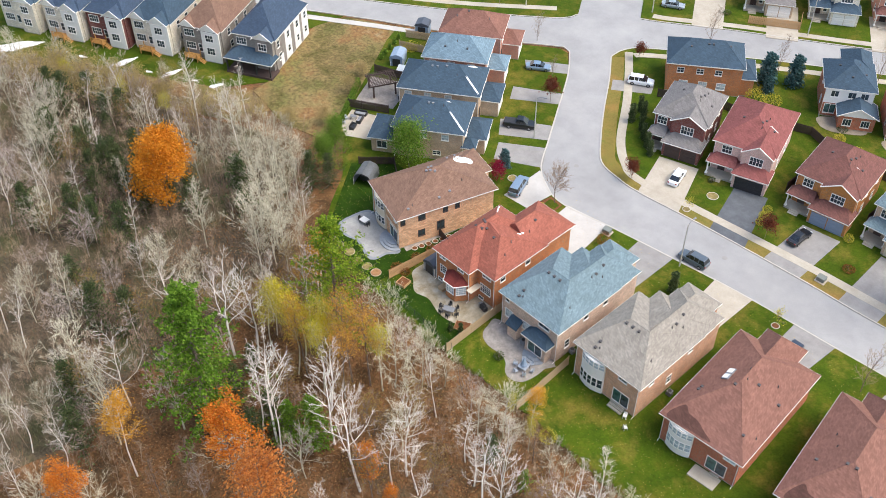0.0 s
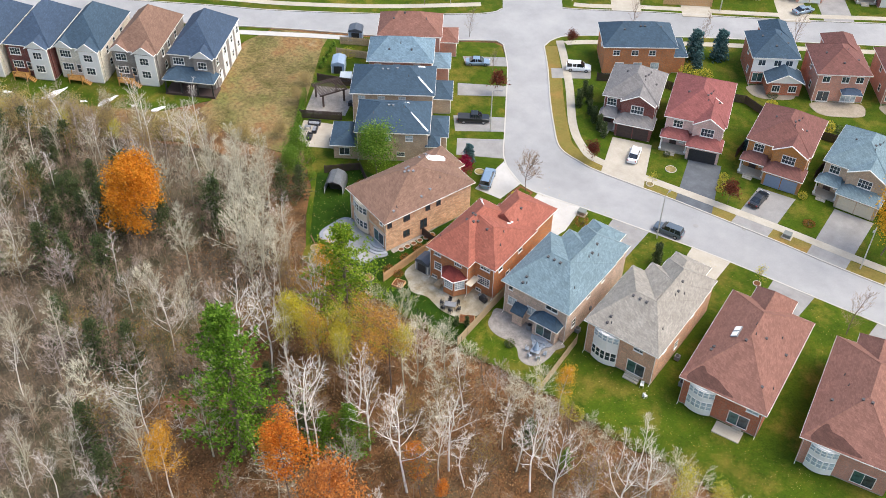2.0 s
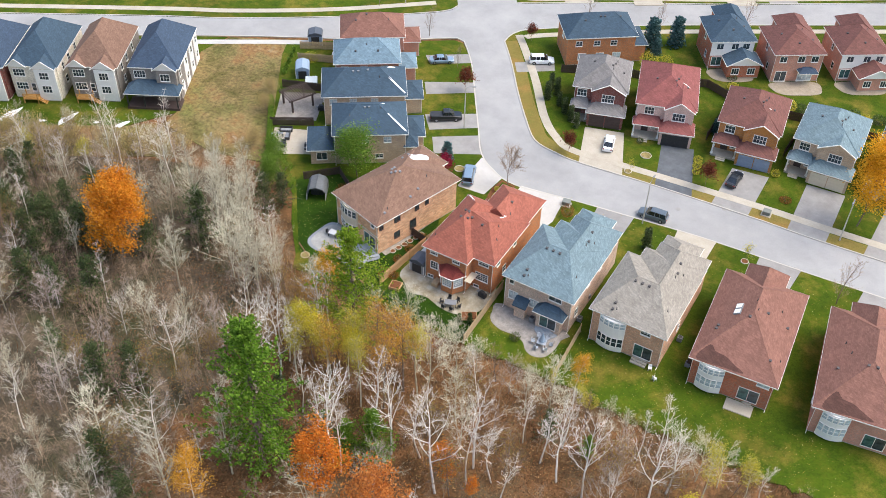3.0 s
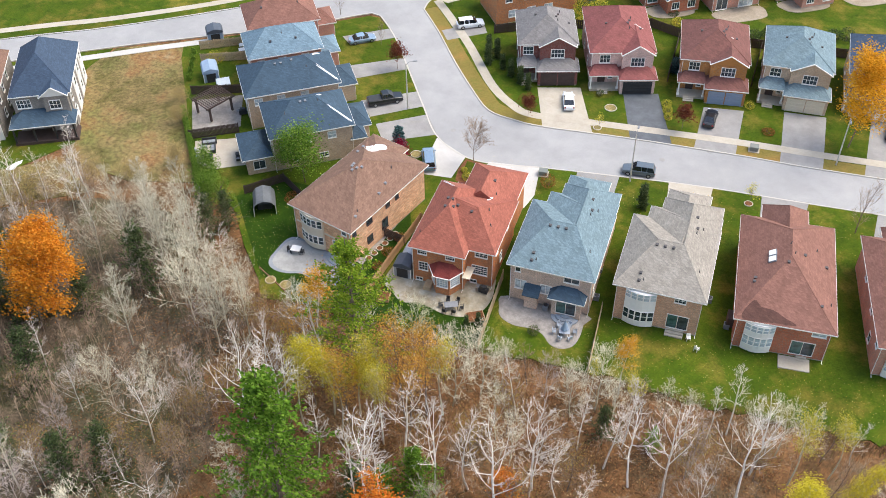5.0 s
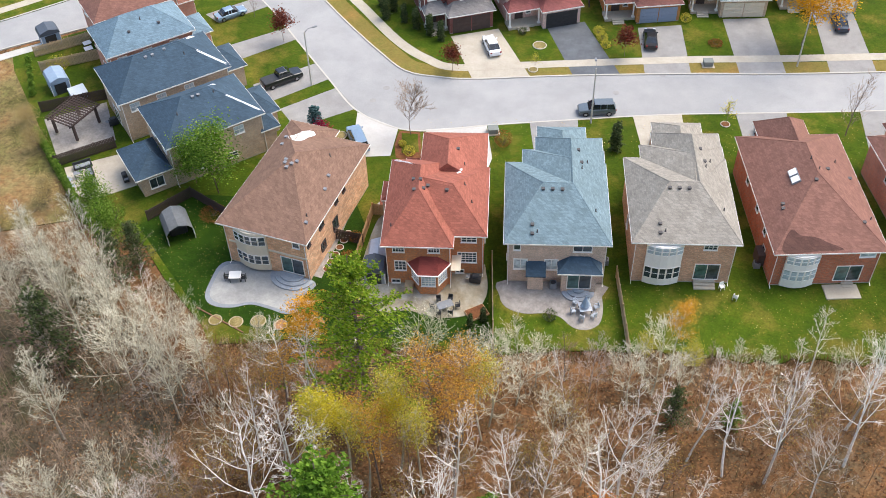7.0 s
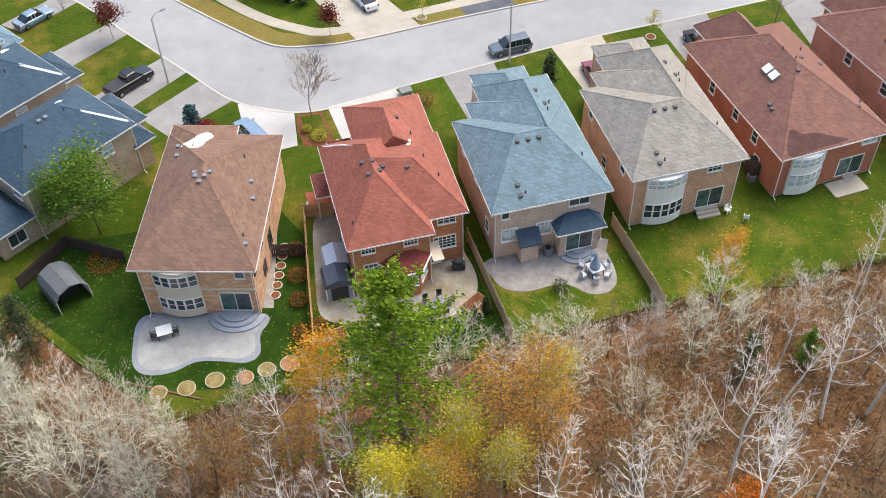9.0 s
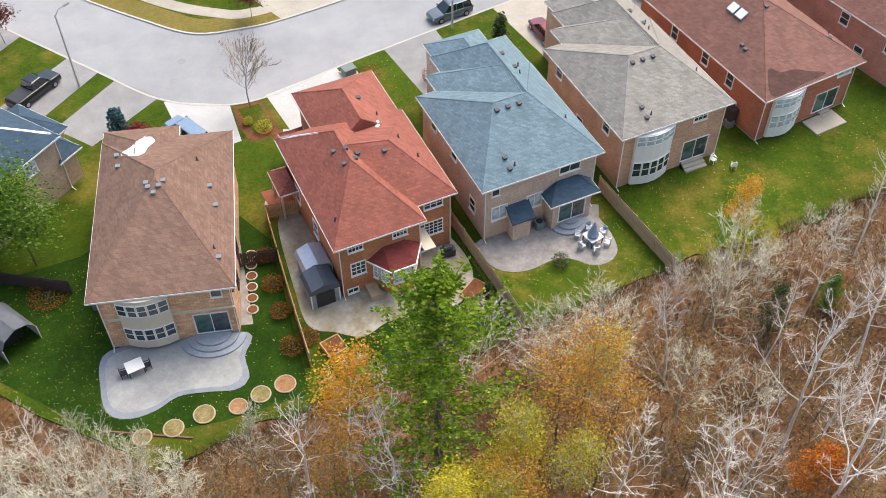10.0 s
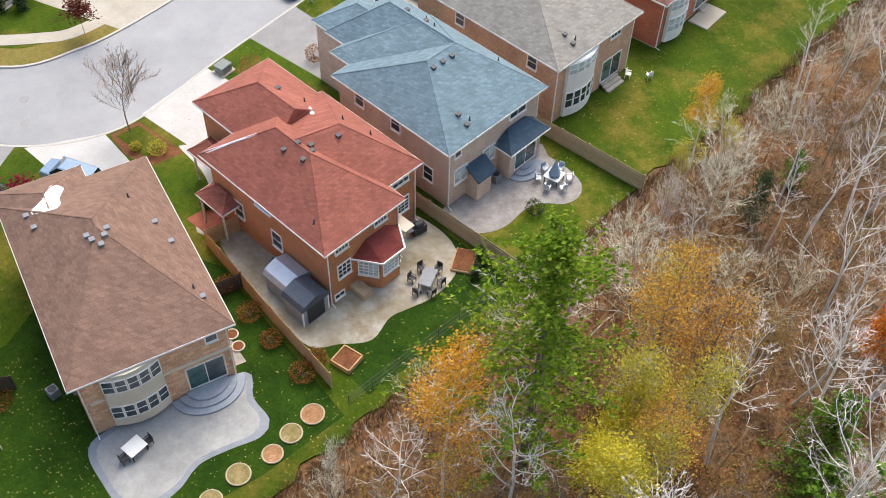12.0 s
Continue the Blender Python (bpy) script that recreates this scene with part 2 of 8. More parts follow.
SOUTH = [(-39.6, 59.4), (-34.6, 53.4), (-28.0, 43.2), (-23.4, 36.0), (-19.2, 29.7), (-14.3, 26.3), (-9.5, 25.6), (-2.3, 26.9), (9.4, 28.4), (21.4, 29.7), (45, 31.0), (120, 36)]
NORTH = [(-33.2, 63.6), (-28.4, 57.4), (-23.0, 49.6), (-17.8, 42.7), (-13.6, 38.0), (-9.0, 36.7), (-4.3, 36.4), (8.0, 37.4), (24.6, 38.2), (45, 38.9), (120, 44)]
CROSS_NEAR_W = [(-39.6, 59.4), (-41.5, 59.8), (-54.3, 50.7), (-69.5, 42.2), (-83.2, 34.0), (-140, -2)]
CROSS_NEAR_E = [(-33.2, 63.6), (-33.0, 67.4), (-29.5, 71.6), (-13.2, 83.6), (5.0, 95.6), (60, 131)]
CROSS_FAR_W = [(-145, 5), (-98, 33.2), (-84, 41.2), (-66.3, 53.2), (-50.0, 66.0), (-47.5, 70.5)]
CROSS_FAR_E = [(-38.0, 78.3), (-34.5, 80.3), (-22.7, 88.2), (1.6, 103.2), (55, 139)]
NORTH_RD_W, NORTH_RD_E = (-70, 104), (-61, 112)
s_line, n_line = smooth_line(SOUTH), smooth_line(NORTH)
road_outline = s_line + n_line[::-1] + smooth_line(CROSS_NEAR_E)[1:] + smooth_line(CROSS_FAR_E)[::-1] + [NORTH_RD_E, NORTH_RD_W] + smooth_line(CROSS_FAR_W)[::-1] + smooth_line(CROSS_NEAR_W)[::-1][:-1]
tagged(part("road", slab(road_outline, -0.3, 0.0), M["asphalt_road"]), "pale worn asphalt residential street", "road", kind="structure")


def curb(line, side):
    return tagged(part("curb", band(line, offset_line(line, side * 0.22), -0.2, 0.125), M["curb"]), "light concrete street curb", "curb", kind="structure")


curb(s_line, -1), curb(n_line, 1)
curb(smooth_line(CROSS_NEAR_W), 1), curb(smooth_line(CROSS_NEAR_E), -1)
curb(smooth_line(CROSS_FAR_W), 1), curb(smooth_line(CROSS_FAR_E), 1)

# lawns behind the curbs
edge_rng = random.Random(3)
back_edge = [(120 - 1.1 * k, -8.9 + 0.35 * math.sin(k * 0.21) + edge_rng.uniform(-0.55, 0.4)) for k in range(137)]
LAWN_A = offset_line(s_line, -0.2)[5:] + back_edge + [(-31, -6.6), (-36, -1.0), (-40, 4.5), (-45.5, 9.0), (-53, 16), (-58, 23.5), (-62, 29.8), (-66.5, 36.8), (-68.5, 41.5), (-54.3, 49.6), (-41.5, 58.6), (-39.6, 58.6)]
tagged(part("lawn", slab(LAWN_A, -0.3, LAWN_Z), M["lawn"]), "green lawns with scattered fallen leaves", "lawn", kind="structure")
# two darker grass sheets that paint the shade round the houses
tagged(part("lawn", slab([(-41.5, 7.6), (-36, 0.5), (-31.2, -5.6), (-24, -7.2), (-17.6, -7.6), (-15.4, 8), (-18.6, 16), (-20.4, 17.2), (-30, 12.8), (-36, 13)], -0.2, LAWN_Z + 0.006), M["lawn_dark"]), "deep green grass round the stone house, shade painted in", "lawn", kind="structure")
tagged(part("lawn", slab([(-15.4, -7.6), (-9, -8.0), (-1.3, -8.4), (-1.5, 2), (-15.0, 2)], -0.2, LAWN_Z + 0.007), M["lawn_dark"]), "deep green grass behind the brick house, shade painted in", "lawn", kind="structure")
far_c = offset_line(n_line, 0.2)
near_e = smooth_line(CROSS_NEAR_E)
LAWN_C = far_c + [(125, 200)] + offset_line(near_e, -0.2)[:1:-1]
tagged(part("lawn", slab(LAWN_C, -0.3, LAWN_Z), M["lawn"]), "front and back lawns across the street", "lawn", kind="structure")
tagged(part("verge", band(offset_line(n_line, 0.22), offset_line(n_line, 2.6), -0.2, LAWN_Z + 0.008), M["verge"]), "dry brownish grass verge beside the curb", "verge", kind="structure")
tagged(part("meadow", slab([(-68.3, 41.4), (-66.3, 36.8), (-61.8, 29.8), (-57.8, 23.5), (-52.8, 16), (-47, 9), (-58, 6), (-70, 8), (-70.5, 12), (-80, 29.5), (-78.5, 36.3)], -0.3, 0.05), M["rough_grass"]), "rough vacant lot of dry weeds and bare soil", "meadow", kind="structure")
scrub_top = [(-140, -34), (-118, -22), (-100, -11), (-88, -4), (-75, 4), (-70.2, 8)]
tagged(part("meadow", slab(scrub_top + [(-62, 2), (-75, -6), (-88, -14), (-100, -21), (-118, -33), (-140, -45)], -0.3, 0.03), M["rough_grass"]), "strip of dry golden weeds below the lawn", "meadow", kind="structure")
tagged(part("lawn", slab([(-70.5, 11.5), (-80, 28), (-79, 36), (-83.2, 33.5), (-140, -3), (-140, -34), (-118, -22), (-100, -11), (-88, -4), (-75, 4)], -0.3, 0.06), M["lawn"]), "green lawn behind the new townhouses", "lawn", kind="structure")
tagged(part("lawn", slab(smooth_line(CROSS_FAR_E)[:] + [(60, 250), (-40, 190), (-61, 112)], -0.3, LAWN_Z), M["lawn"]), "lawns beyond the cross street", "lawn", kind="structure")
tagged(part("lawn", slab(smooth_line(CROSS_FAR_W)[:] + [(-70, 104), (-120, 150), (-190, 60)], -0.3, LAWN_Z), M["lawn"]), "grass beyond the cross street", "lawn", kind="structure")


def pavement(name, line, width, z1, material, label, category="sidewalk"):
    return tagged(part(name, band(offset_line(line, width / 2), offset_line(line, -width / 2), -0.1, z1), material), label, category, kind="structure")


WALK_N = smooth_line([(-31.8, 67.2), (-27.8, 62.4), (-21.8, 54.6), (-15.2, 45.0), (-10.6, 40.6), (-6.6, 38.9), (4.0, 39.8), (24.5, 41.4), (45, 42.4), (120, 47.4)])
pavement("sidewalk", WALK_N, 1.5, WALK_Z, M["concrete"], "light concrete sidewalk along the street")
pavement("sidewalk", offset_line(near_e, -2.6)[4:], 1.5, WALK_Z, M["concrete"], "concrete sidewalk along the cross street")
tagged(part("curb", band(offset_line(near_e, 0.02)[1:], offset_line(near_e, -0.2)[1:], -0.2, 0.13), M["curb"]), "pale concrete curb of the cross street", "curb", kind="structure")
WALK_W = smooth_line([(-140, -5.6), (-83, 31.2), (-69.5, 39.8), (-63.5, 43.4)])
pavement("sidewalk", WALK_W, 1.5, WALK_Z, M["concrete_white"], "pale new concrete sidewalk beside the vacant lot")
WALK_FE = smooth_line([(-37.0, 81.0), (-33.6, 82.8), (-22.9, 90.2), (1.6, 105.4), (50, 138.5)])
pavement("sidewalk", WALK_FE, 1.5, WALK_Z, M["concrete"], "concrete sidewalk beyond the cross street")
WALK_FW = smooth_line([(-145, 8.4), (-98, 36.6), (-84, 44.6), (-67.5, 56.0), (-52.0, 69.2)])
pavement("sidewalk", WALK_FW, 1.5, WALK_Z, M["concrete"], "concrete sidewalk beyond the cross street")

# ---- houses ----
TURN = {"S": 0, "E": 90, "N": 180, "W": -90}
cache = {}


def on_wall(face_name, c, u, z):
    """The pose of a thing on a wall: its x runs along the wall and its -y points out."""
    x, y = {"S": (u, c), "N": (u, c), "E": (c, u), "W": (c, u)}[face_name]
    return pose(x, y, z, 0, 0, TURN[face_name])


def cached(key, make):
    if key not in cache:
        cache[key] = make()
    return cache[key]


def mesh_of(bm, material):
    me = bpy.data.meshes.new("shape")
    bm.normal_update()
    bm.to_mesh(me)
    bm.free()
    me.materials.append(material)
    return me


def put(name, me, parent, m, label=""):
    ob = new(name, me)
    ob.parent, ob.matrix_basis = parent, m
    if label:
        tagged(ob, label)
    return ob


def window_frame(w, h, cols, rows, sill=True, t=0.09):
    """One piece: a frame with glazing bars, as a pierced plate."""
    def cuts(n, length, bar):
        c = [-t, 0.0]
        for i in range(1, n):
            c += [length * i / n - bar, length * i / n + bar]
        return c + [length, length + t]
    xs, zs = [v - w / 2 for v in cuts(cols, w, 0.025)], cuts(rows, h, 0.02)
    bm, seen = bmesh.new(), {}
    def at(i, j, y):
        if (i, j, y) not in seen:
            seen[(i, j, y)] = bm.verts.new((xs[i], y, zs[j]))
        return seen[(i, j, y)]
    nx, nz = len(xs) - 1, len(zs) - 1
    solid = lambda i, j: 0 <= i < nx and 0 <= j < nz and not (i % 2 == 1 and j % 2 == 1)
    f, k = -0.07, 0.02
    for i in range(nx):
        for j in range(nz):
            if not solid(i, j):
                continue
            bm.faces.new((at(i, j, f), at(i + 1, j, f), at(i + 1, j + 1, f), at(i, j + 1, f)))
            for di, dj, p, q in ((-1, 0, (i, j), (i, j + 1)), (1, 0, (i + 1, j), (i + 1, j + 1)), (0, -1, (i, j), (i + 1, j)), (0, 1, (i, j + 1), (i + 1, j + 1))):
                if not solid(i + di, j + dj):
                    bm.faces.new((at(*p, f), at(*p, k), at(*q, k), at(*q, f)))
    if sill:
        low = [at(i, 0, f) for i in (0, nx)]
        a = [bm.verts.new((x, y, z)) for x, y, z in ((xs[0] - 0.04, -0.13, -t - 0.07), (xs[nx] + 0.04, -0.13, -t - 0.07), (xs[nx] + 0.04, -0.13, -t), (xs[0] - 0.04, -0.13, -t))]
        bm.faces.new(a)
        bm.faces.new((a[3], a[2], low[1], low[0]))
    bmesh.ops.recalc_face_normals(bm, faces=bm.faces)
    return bm


def window(parent, f, c, u, z, w, h, cols=2, rows=2, pane="pane", frame="white"):
    fr = cached(("frame", w, h, cols, rows, frame), lambda: mesh_of(window_frame(w, h, cols, rows), M[frame]))
    pn = cached(("pane", w, h, pane), lambda: mesh_of(boxed(-w / 2, -0.03, 0, w / 2, 0.02, h), M[pane]))
    ob = put("window", fr, parent, on_wall(f, c, u, z))
    put("pane", pn, ob, Matrix())
    return ob


def patio_door(parent, f, c, u, z, w=2.1, h=2.1):
    ob = put("patio_door", cached(("pdoor", w, h), lambda: mesh_of(window_frame(w, h, 2, 1, False, 0.08), M["white"])), parent, on_wall(f, c, u, z), "white-framed sliding glass patio door")
    for k, p in ((-1, "pane_green"), (1, "pane")):
        put("pane", cached(("ppane", w, h, p), lambda: mesh_of(boxed(-w / 4 + 0.04, -0.03, 0.03, w / 4 - 0.04, 0.02, h - 0.03), M[p])), ob, pose(k * w / 4, 0, 0))
    return ob


def garage_door(parent, f, c, u, w=2.5, h=2.2, material="white"):
    def make():
        bm = bmesh.new()
        for j in range(4):
            box(bm, -w / 2, -0.05, j * h / 4 + 0.015, w / 2, 0.02, (j + 1) * h / 4 - 0.015)
            for i in range(4):
                x = -w / 2 + (i + 0.5) * w / 4
                box(bm, x - w / 8 + 0.08, -0.075, j * h / 4 + 0.1, x + w / 8 - 0.08, -0.04, (j + 1) * h / 4 - 0.1)
        box(bm, -w / 2 - 0.1, -0.08, 0, -w / 2, 0.03, h + 0.1), box(bm, w / 2, -0.08, 0, w / 2 + 0.1, 0.03, h + 0.1), box(bm, -w / 2, -0.08, h, w / 2, 0.03, h + 0.1)
        return mesh_of(bm, M[material])
    return put("garage_door", cached(("gdoor", w, h, material), make), parent, on_wall(f, c, u, 0.12))


def front_door(parent, f, c, u, z=0.5, material="wood_dark"):
    def make():
        bm = boxed(-0.48, -0.05, 0, 0.48, 0.02, 2.1)
        for x in (-0.22, 0.22):
            for z0, z1 in ((0.2, 0.9), (1.1, 1.9)):
                box(bm, x - 0.15, -0.075, z0, x + 0.15, -0.04, z1)
        box(bm, -0.58, -0.08, 0, -0.48, 0.03, 2.2), box(bm, 0.48, -0.08, 0, 0.58, 0.03, 2.2), box(bm, -0.48, -0.08, 2.1, 0.48, 0.03, 2.2)
        return mesh_of(bm, M[material])
    return put("front_door", cached(("fdoor", material), make), parent, on_wall(f, c, u, z))


def hip_faces(x0, y0, x1, y1, ze, ridge, zr):
    """Four slopes from an eave rectangle up to a ridge of two plan points."""
    (ax, ay), (bx, by) = ridge
    a, b = Vector((ax, ay, zr)), Vector((bx, by, zr))
    p = [Vector(q) for q in ((x0, y0, ze), (x1, y0, ze), (x1, y1, ze), (x0, y1, ze))]
    if abs(bx - ax) >= abs(by - ay):
        a, b = (a, b) if ax <= bx else (b, a)
        return [(p[0], p[1], b, a), (p[1], p[2], b), (p[2], p[3], a, b), (p[3], p[0], a)]
    a, b = (a, b) if ay <= by else (b, a)
    return [(p[0], p[1], a), (p[1], p[2], b, a), (p[2], p[3], b), (p[3], p[0], a, b)]


def height_at(tris, x, y):
    best = -1e9
    for a, b, c in tris:
        d = (b.y - c.y) * (a.x - c.x) + (c.x - b.x) * (a.y - c.y)
        if abs(d) < 1e-9:
            continue
        u = ((b.y - c.y) * (x - c.x) + (c.x - b.x) * (y - c.y)) / d
        v = ((c.y - a.y) * (x - c.x) + (a.x - c.x) * (y - c.y)) / d
        if u >= -1e-6 and v >= -1e-6 and u + v <= 1 + 1e-6:
            best = max(best, u * a.z + v * b.z + (1 - u - v) * c.z)
    return best


def roof_mesh(polys):
    """One closed shell: slopes above, a flat underside."""
    bm, seen = bmesh.new(), {}
    def at(q, dz):
        k = (round(q.x, 3), round(q.y, 3), round(q.z, 3), dz)
        if k not in seen:
            seen[k] = bm.verts.new(q + Vector((0, 0, dz)))
        return seen[k]
    low = min(q.z for p in polys for q in p)
    for p in polys:
        bm.faces.new([at(q, 0.06) for q in p])
        for q, r in zip(p, p[1:] + p[:1]):
            if abs(q.z - low) < 1e-6 and abs(r.z - low) < 1e-6:
                bm.faces.new((at(q, 0.06), at(q, -0.1), at(r, -0.1), at(r, 0.06)))
    bmesh.ops.recalc_face_normals(bm, faces=bm.faces)
    return bm


def ridge_caps(roof, edges, material):
    for a, b in edges:
        part("ridge_cap", tube(bmesh.new(), [a + Vector((0, 0, 0.03)), b + Vector((0, 0, 0.03))], [0.06, 0.06], 5), material, roof)


def hip_roof(parent, rect, ze, ridge, zr, material, store, trim="white"):
    polys = hip_faces(*rect, ze, ridge, zr)
    caps = set()
    a, b = (Vector((*q, zr)) for q in ridge)
    edges = [(a, b)] if (a - b).length > 0.2 else []
    for q in polys:
        for v in q[:2]:
            r = min((w for w in q if abs(w.z - zr) < 1e-6), key=lambda w: (w - v).length)
            caps.add((tuple(v), tuple(r)))
    edges += [(Vector(v), Vector(r)) for v, r in sorted(caps)]
    ob = part("roof", roof_mesh(polys), material, parent)
    ridge_caps(ob, edges, material)
    for q in polys:
        store += [(q[0], q[i], q[i + 1]) for i in range(1, len(q) - 1)]
    x0, y0, x1, y1 = rect
    bm = bmesh.new()
    t, h = 0.04, 0.12
    box(bm, x0 - t, y0 - t, ze - h, x1 + t, y0, ze + 0.03), box(bm, x0 - t, y1, ze - h, x1 + t, y1 + t, ze + 0.03)
    box(bm, x0 - t, y0, ze - h, x0, y1, ze + 0.03), box(bm, x1, y0, ze - h, x1 + t, y1, ze + 0.03)
    box(bm, x0, y0, ze - h - 0.03, x1, y1, ze - h + 0.01)
    part("eaves_trim", bm, M[trim], parent, "white gutter and soffit")
    return ob


def gable_roof(parent, rect, ze, zr, axis, material, store, infill="white", over=0.25):
    """A gable over a rectangle; axis is the direction of its ridge."""
    x0, y0, x1, y1 = rect
    if axis == "y":
        m = (x0 + x1) / 2
        polys = [(Vector((x0, y0, ze)), Vector((m, y0, zr)), Vector((m, y1, zr)), Vector((x0, y1, ze))), (Vector((x1, y0, ze)), Vector((x1, y1, ze)), Vector((m, y1, zr)), Vector((m, y0, zr)))]
        ridge = (Vector((m, y0, zr)), Vector((m, y1, zr)))
        tri = [[(x0 + 0.15, y, ze), (x1 - 0.15, y, ze), (m, y, zr - 0.08)] for y in (y0 + over, y1 - over)]
    else:
        m = (y0 + y1) / 2
        polys = [(Vector((x0, y0, ze)), Vector((x1, y0, ze)), Vector((x1, m, zr)), Vector((x0, m, zr))), (Vector((x0, y1, ze)), Vector((x0, m, zr)), Vector((x1, m, zr)), Vector((x1, y1, ze)))]
        ridge = (Vector((x0, m, zr)), Vector((x1, m, zr)))
        tri = [[(x, y0 + 0.15, ze), (x, y1 - 0.15, ze), (x, m, zr - 0.08)] for x in (x0 + over, x1 - over)]
    ob = part("roof", roof_mesh(polys), material, parent)
    ridge_caps(ob, [ridge], material)
    for q in polys:
        store += [(q[0], q[i], q[i + 1]) for i in range(1, len(q) - 1)]
    d = Vector((0, 0.08, 0)) if axis == "y" else Vector((0.08, 0, 0))
    for t3 in tri:
        bm = bmesh.new()
        a = [bm.verts.new(Vector(p)) for p in t3]
        b = [bm.verts.new(Vector(p) + d) for p in t3]
        bm.faces.new(a), bm.faces.new(b[::-1])
        for i in range(3):
            bm.faces.new((a[i], a[(i + 1) % 3], b[(i + 1) % 3], b[i]))
        bmesh.ops.recalc_face_normals(bm, faces=bm.faces)
        part("gable", bm, M[infill], parent)
    # barge boards
    bm = bmesh.new()
    for q in polys:
        s = sorted(q, key=lambda v: v.z)
        for lo in s[:2]:
            hi = min(s[2:], key=lambda v: (v - lo).length)
            tube(bm, [lo, hi], [0.09, 0.09], 4)
        tube(bm, [s[0], s[1]], [0.08, 0.08], 4)
    part("eaves_trim", bm, M["white"], parent, "white barge boards and gutter")
    return ob


def roof_vent(parent, tris, x, y, kind="box", material="vent"):
    z = height_at(tris, x, y)
    if z < 0:
        return None
    def make():
        if kind == "pipe":
            bm = tube(bmesh.new(), [(0, 0, -0.15), (0, 0, 0.38)], [0.06, 0.06], 6)
            tube(bm, [(0, 0, -0.1), (0, 0, 0.08)], [0.15, 0.08], 6)
        else:
            bm = boxed(-0.15, -0.15, -0.15, 0.15, 0.15, 0.13, bevel=0.03)
            box(bm, -0.18, -0.18, 0.12, 0.18, 0.18, 0.18)
        return mesh_of(bm, M[material])
    return put("roof_vent", cached(("vent", kind, material), make), parent, pose(x, y, z + 0.04))


def walls(parent, rects, material, base="concrete"):
    for x0, y0, x1, y1, h in rects:
        part("wall", boxed(x0, y0, 0.25, x1, y1, h), material, parent)
        part("foundation", boxed(x0 + 0.03, y0 + 0.03, -0.3, x1 - 0.03, y1 - 0.03, 0.25), M[base], parent)


def downspout(parent, x, y, h, dx=0.0, dy=-0.06):
    bm = tube(bmesh.new(), [(dx * 4, dy * 4, h), (dx, dy, h - 0.35), (dx, dy, 0.25), (dx * 8, dy * 8, 0.12)], [0.045] * 4, 4)
    o = part("downspout", bm, M["white"], parent)
    o.matrix_basis = pose(x, y, 0)
    return o


def house(label, x, y, rz, wall_rects, wall_mat, roofs, roof_mat, vents=(), group="houses"):
    h = empty("house", pose(x, y, 0, 0, 0, rz), label, "house", group)
    walls(h, wall_rects, wall_mat)
    tris = []
    for r in roofs:
        if r[0] == "hip":
            hip_roof(h, r[1], r[2], r[3], r[4], roof_mat, tris)
        else:
            gable_roof(h, r[1], r[2], r[3], r[4], roof_mat, tris, *r[5:])
    for v in vents:
        roof_vent(h, tris, *v)
    return h, tris


ROOF = {
    "brown": shingles("brown_shingles", "7f6354"), "red": shingles("red_shingles", "965a4b"), "blue": shingles("blue_grey_shingles", "70838a"), "grey": shingles("grey_shingles", "948d83"),
    "rust": shingles("rust_brown_shingles", "835d51"), "teal": shingles("slate_blue_shingles", "3f5160"), "light": shingles("light_blue_shingles", "6f8592"), "crimson": shingles("crimson_shingles", "85504c"),
    "dark": shingles("dark_blue_shingles", "404f62"), "grey2": shingles("mid_grey_shingles", "7c7876"), "brick": shingles("brick_brown_shingles", "744e47"),
}
WALL = {
    "stone": bricks("tan_stone", "d8b08c", "bd9070", "cdb49a", True), "orange": bricks("orange_brick", "c47c4c", "ac6940", "b09076"), "taupe": bricks("taupe_brick", "d2b8a6", "c2a692", "c0b0a0"),
    "tan": bricks("tan_brick", "d2a688", "b4866a", "c4ab94"), "redbrick": bricks("red_brick", "bc6848", "9a523a", "b09480"), "pink": bricks("pink_brick", "c08872", "b27a66", "c4a496"),
    "beige": bricks("beige_brick", "bfa68c", "ad9078", "c4b4a0"), "ochre": bricks("ochre_brick", "b8793c", "9f6432", "b09070"), "maroon": bricks("maroon_brick", "7a4038", "66332f", "907870"),
    "greybrick": bricks("grey_brick", "8d857d", "777069", "a09890"), "rose": bricks("rose_brick", "cfaea4", "bf9a90", "d0bcb2"), "cream": bricks("cream_brick", "ddd4c4", "d0c5b2", "d8cec0"),
}


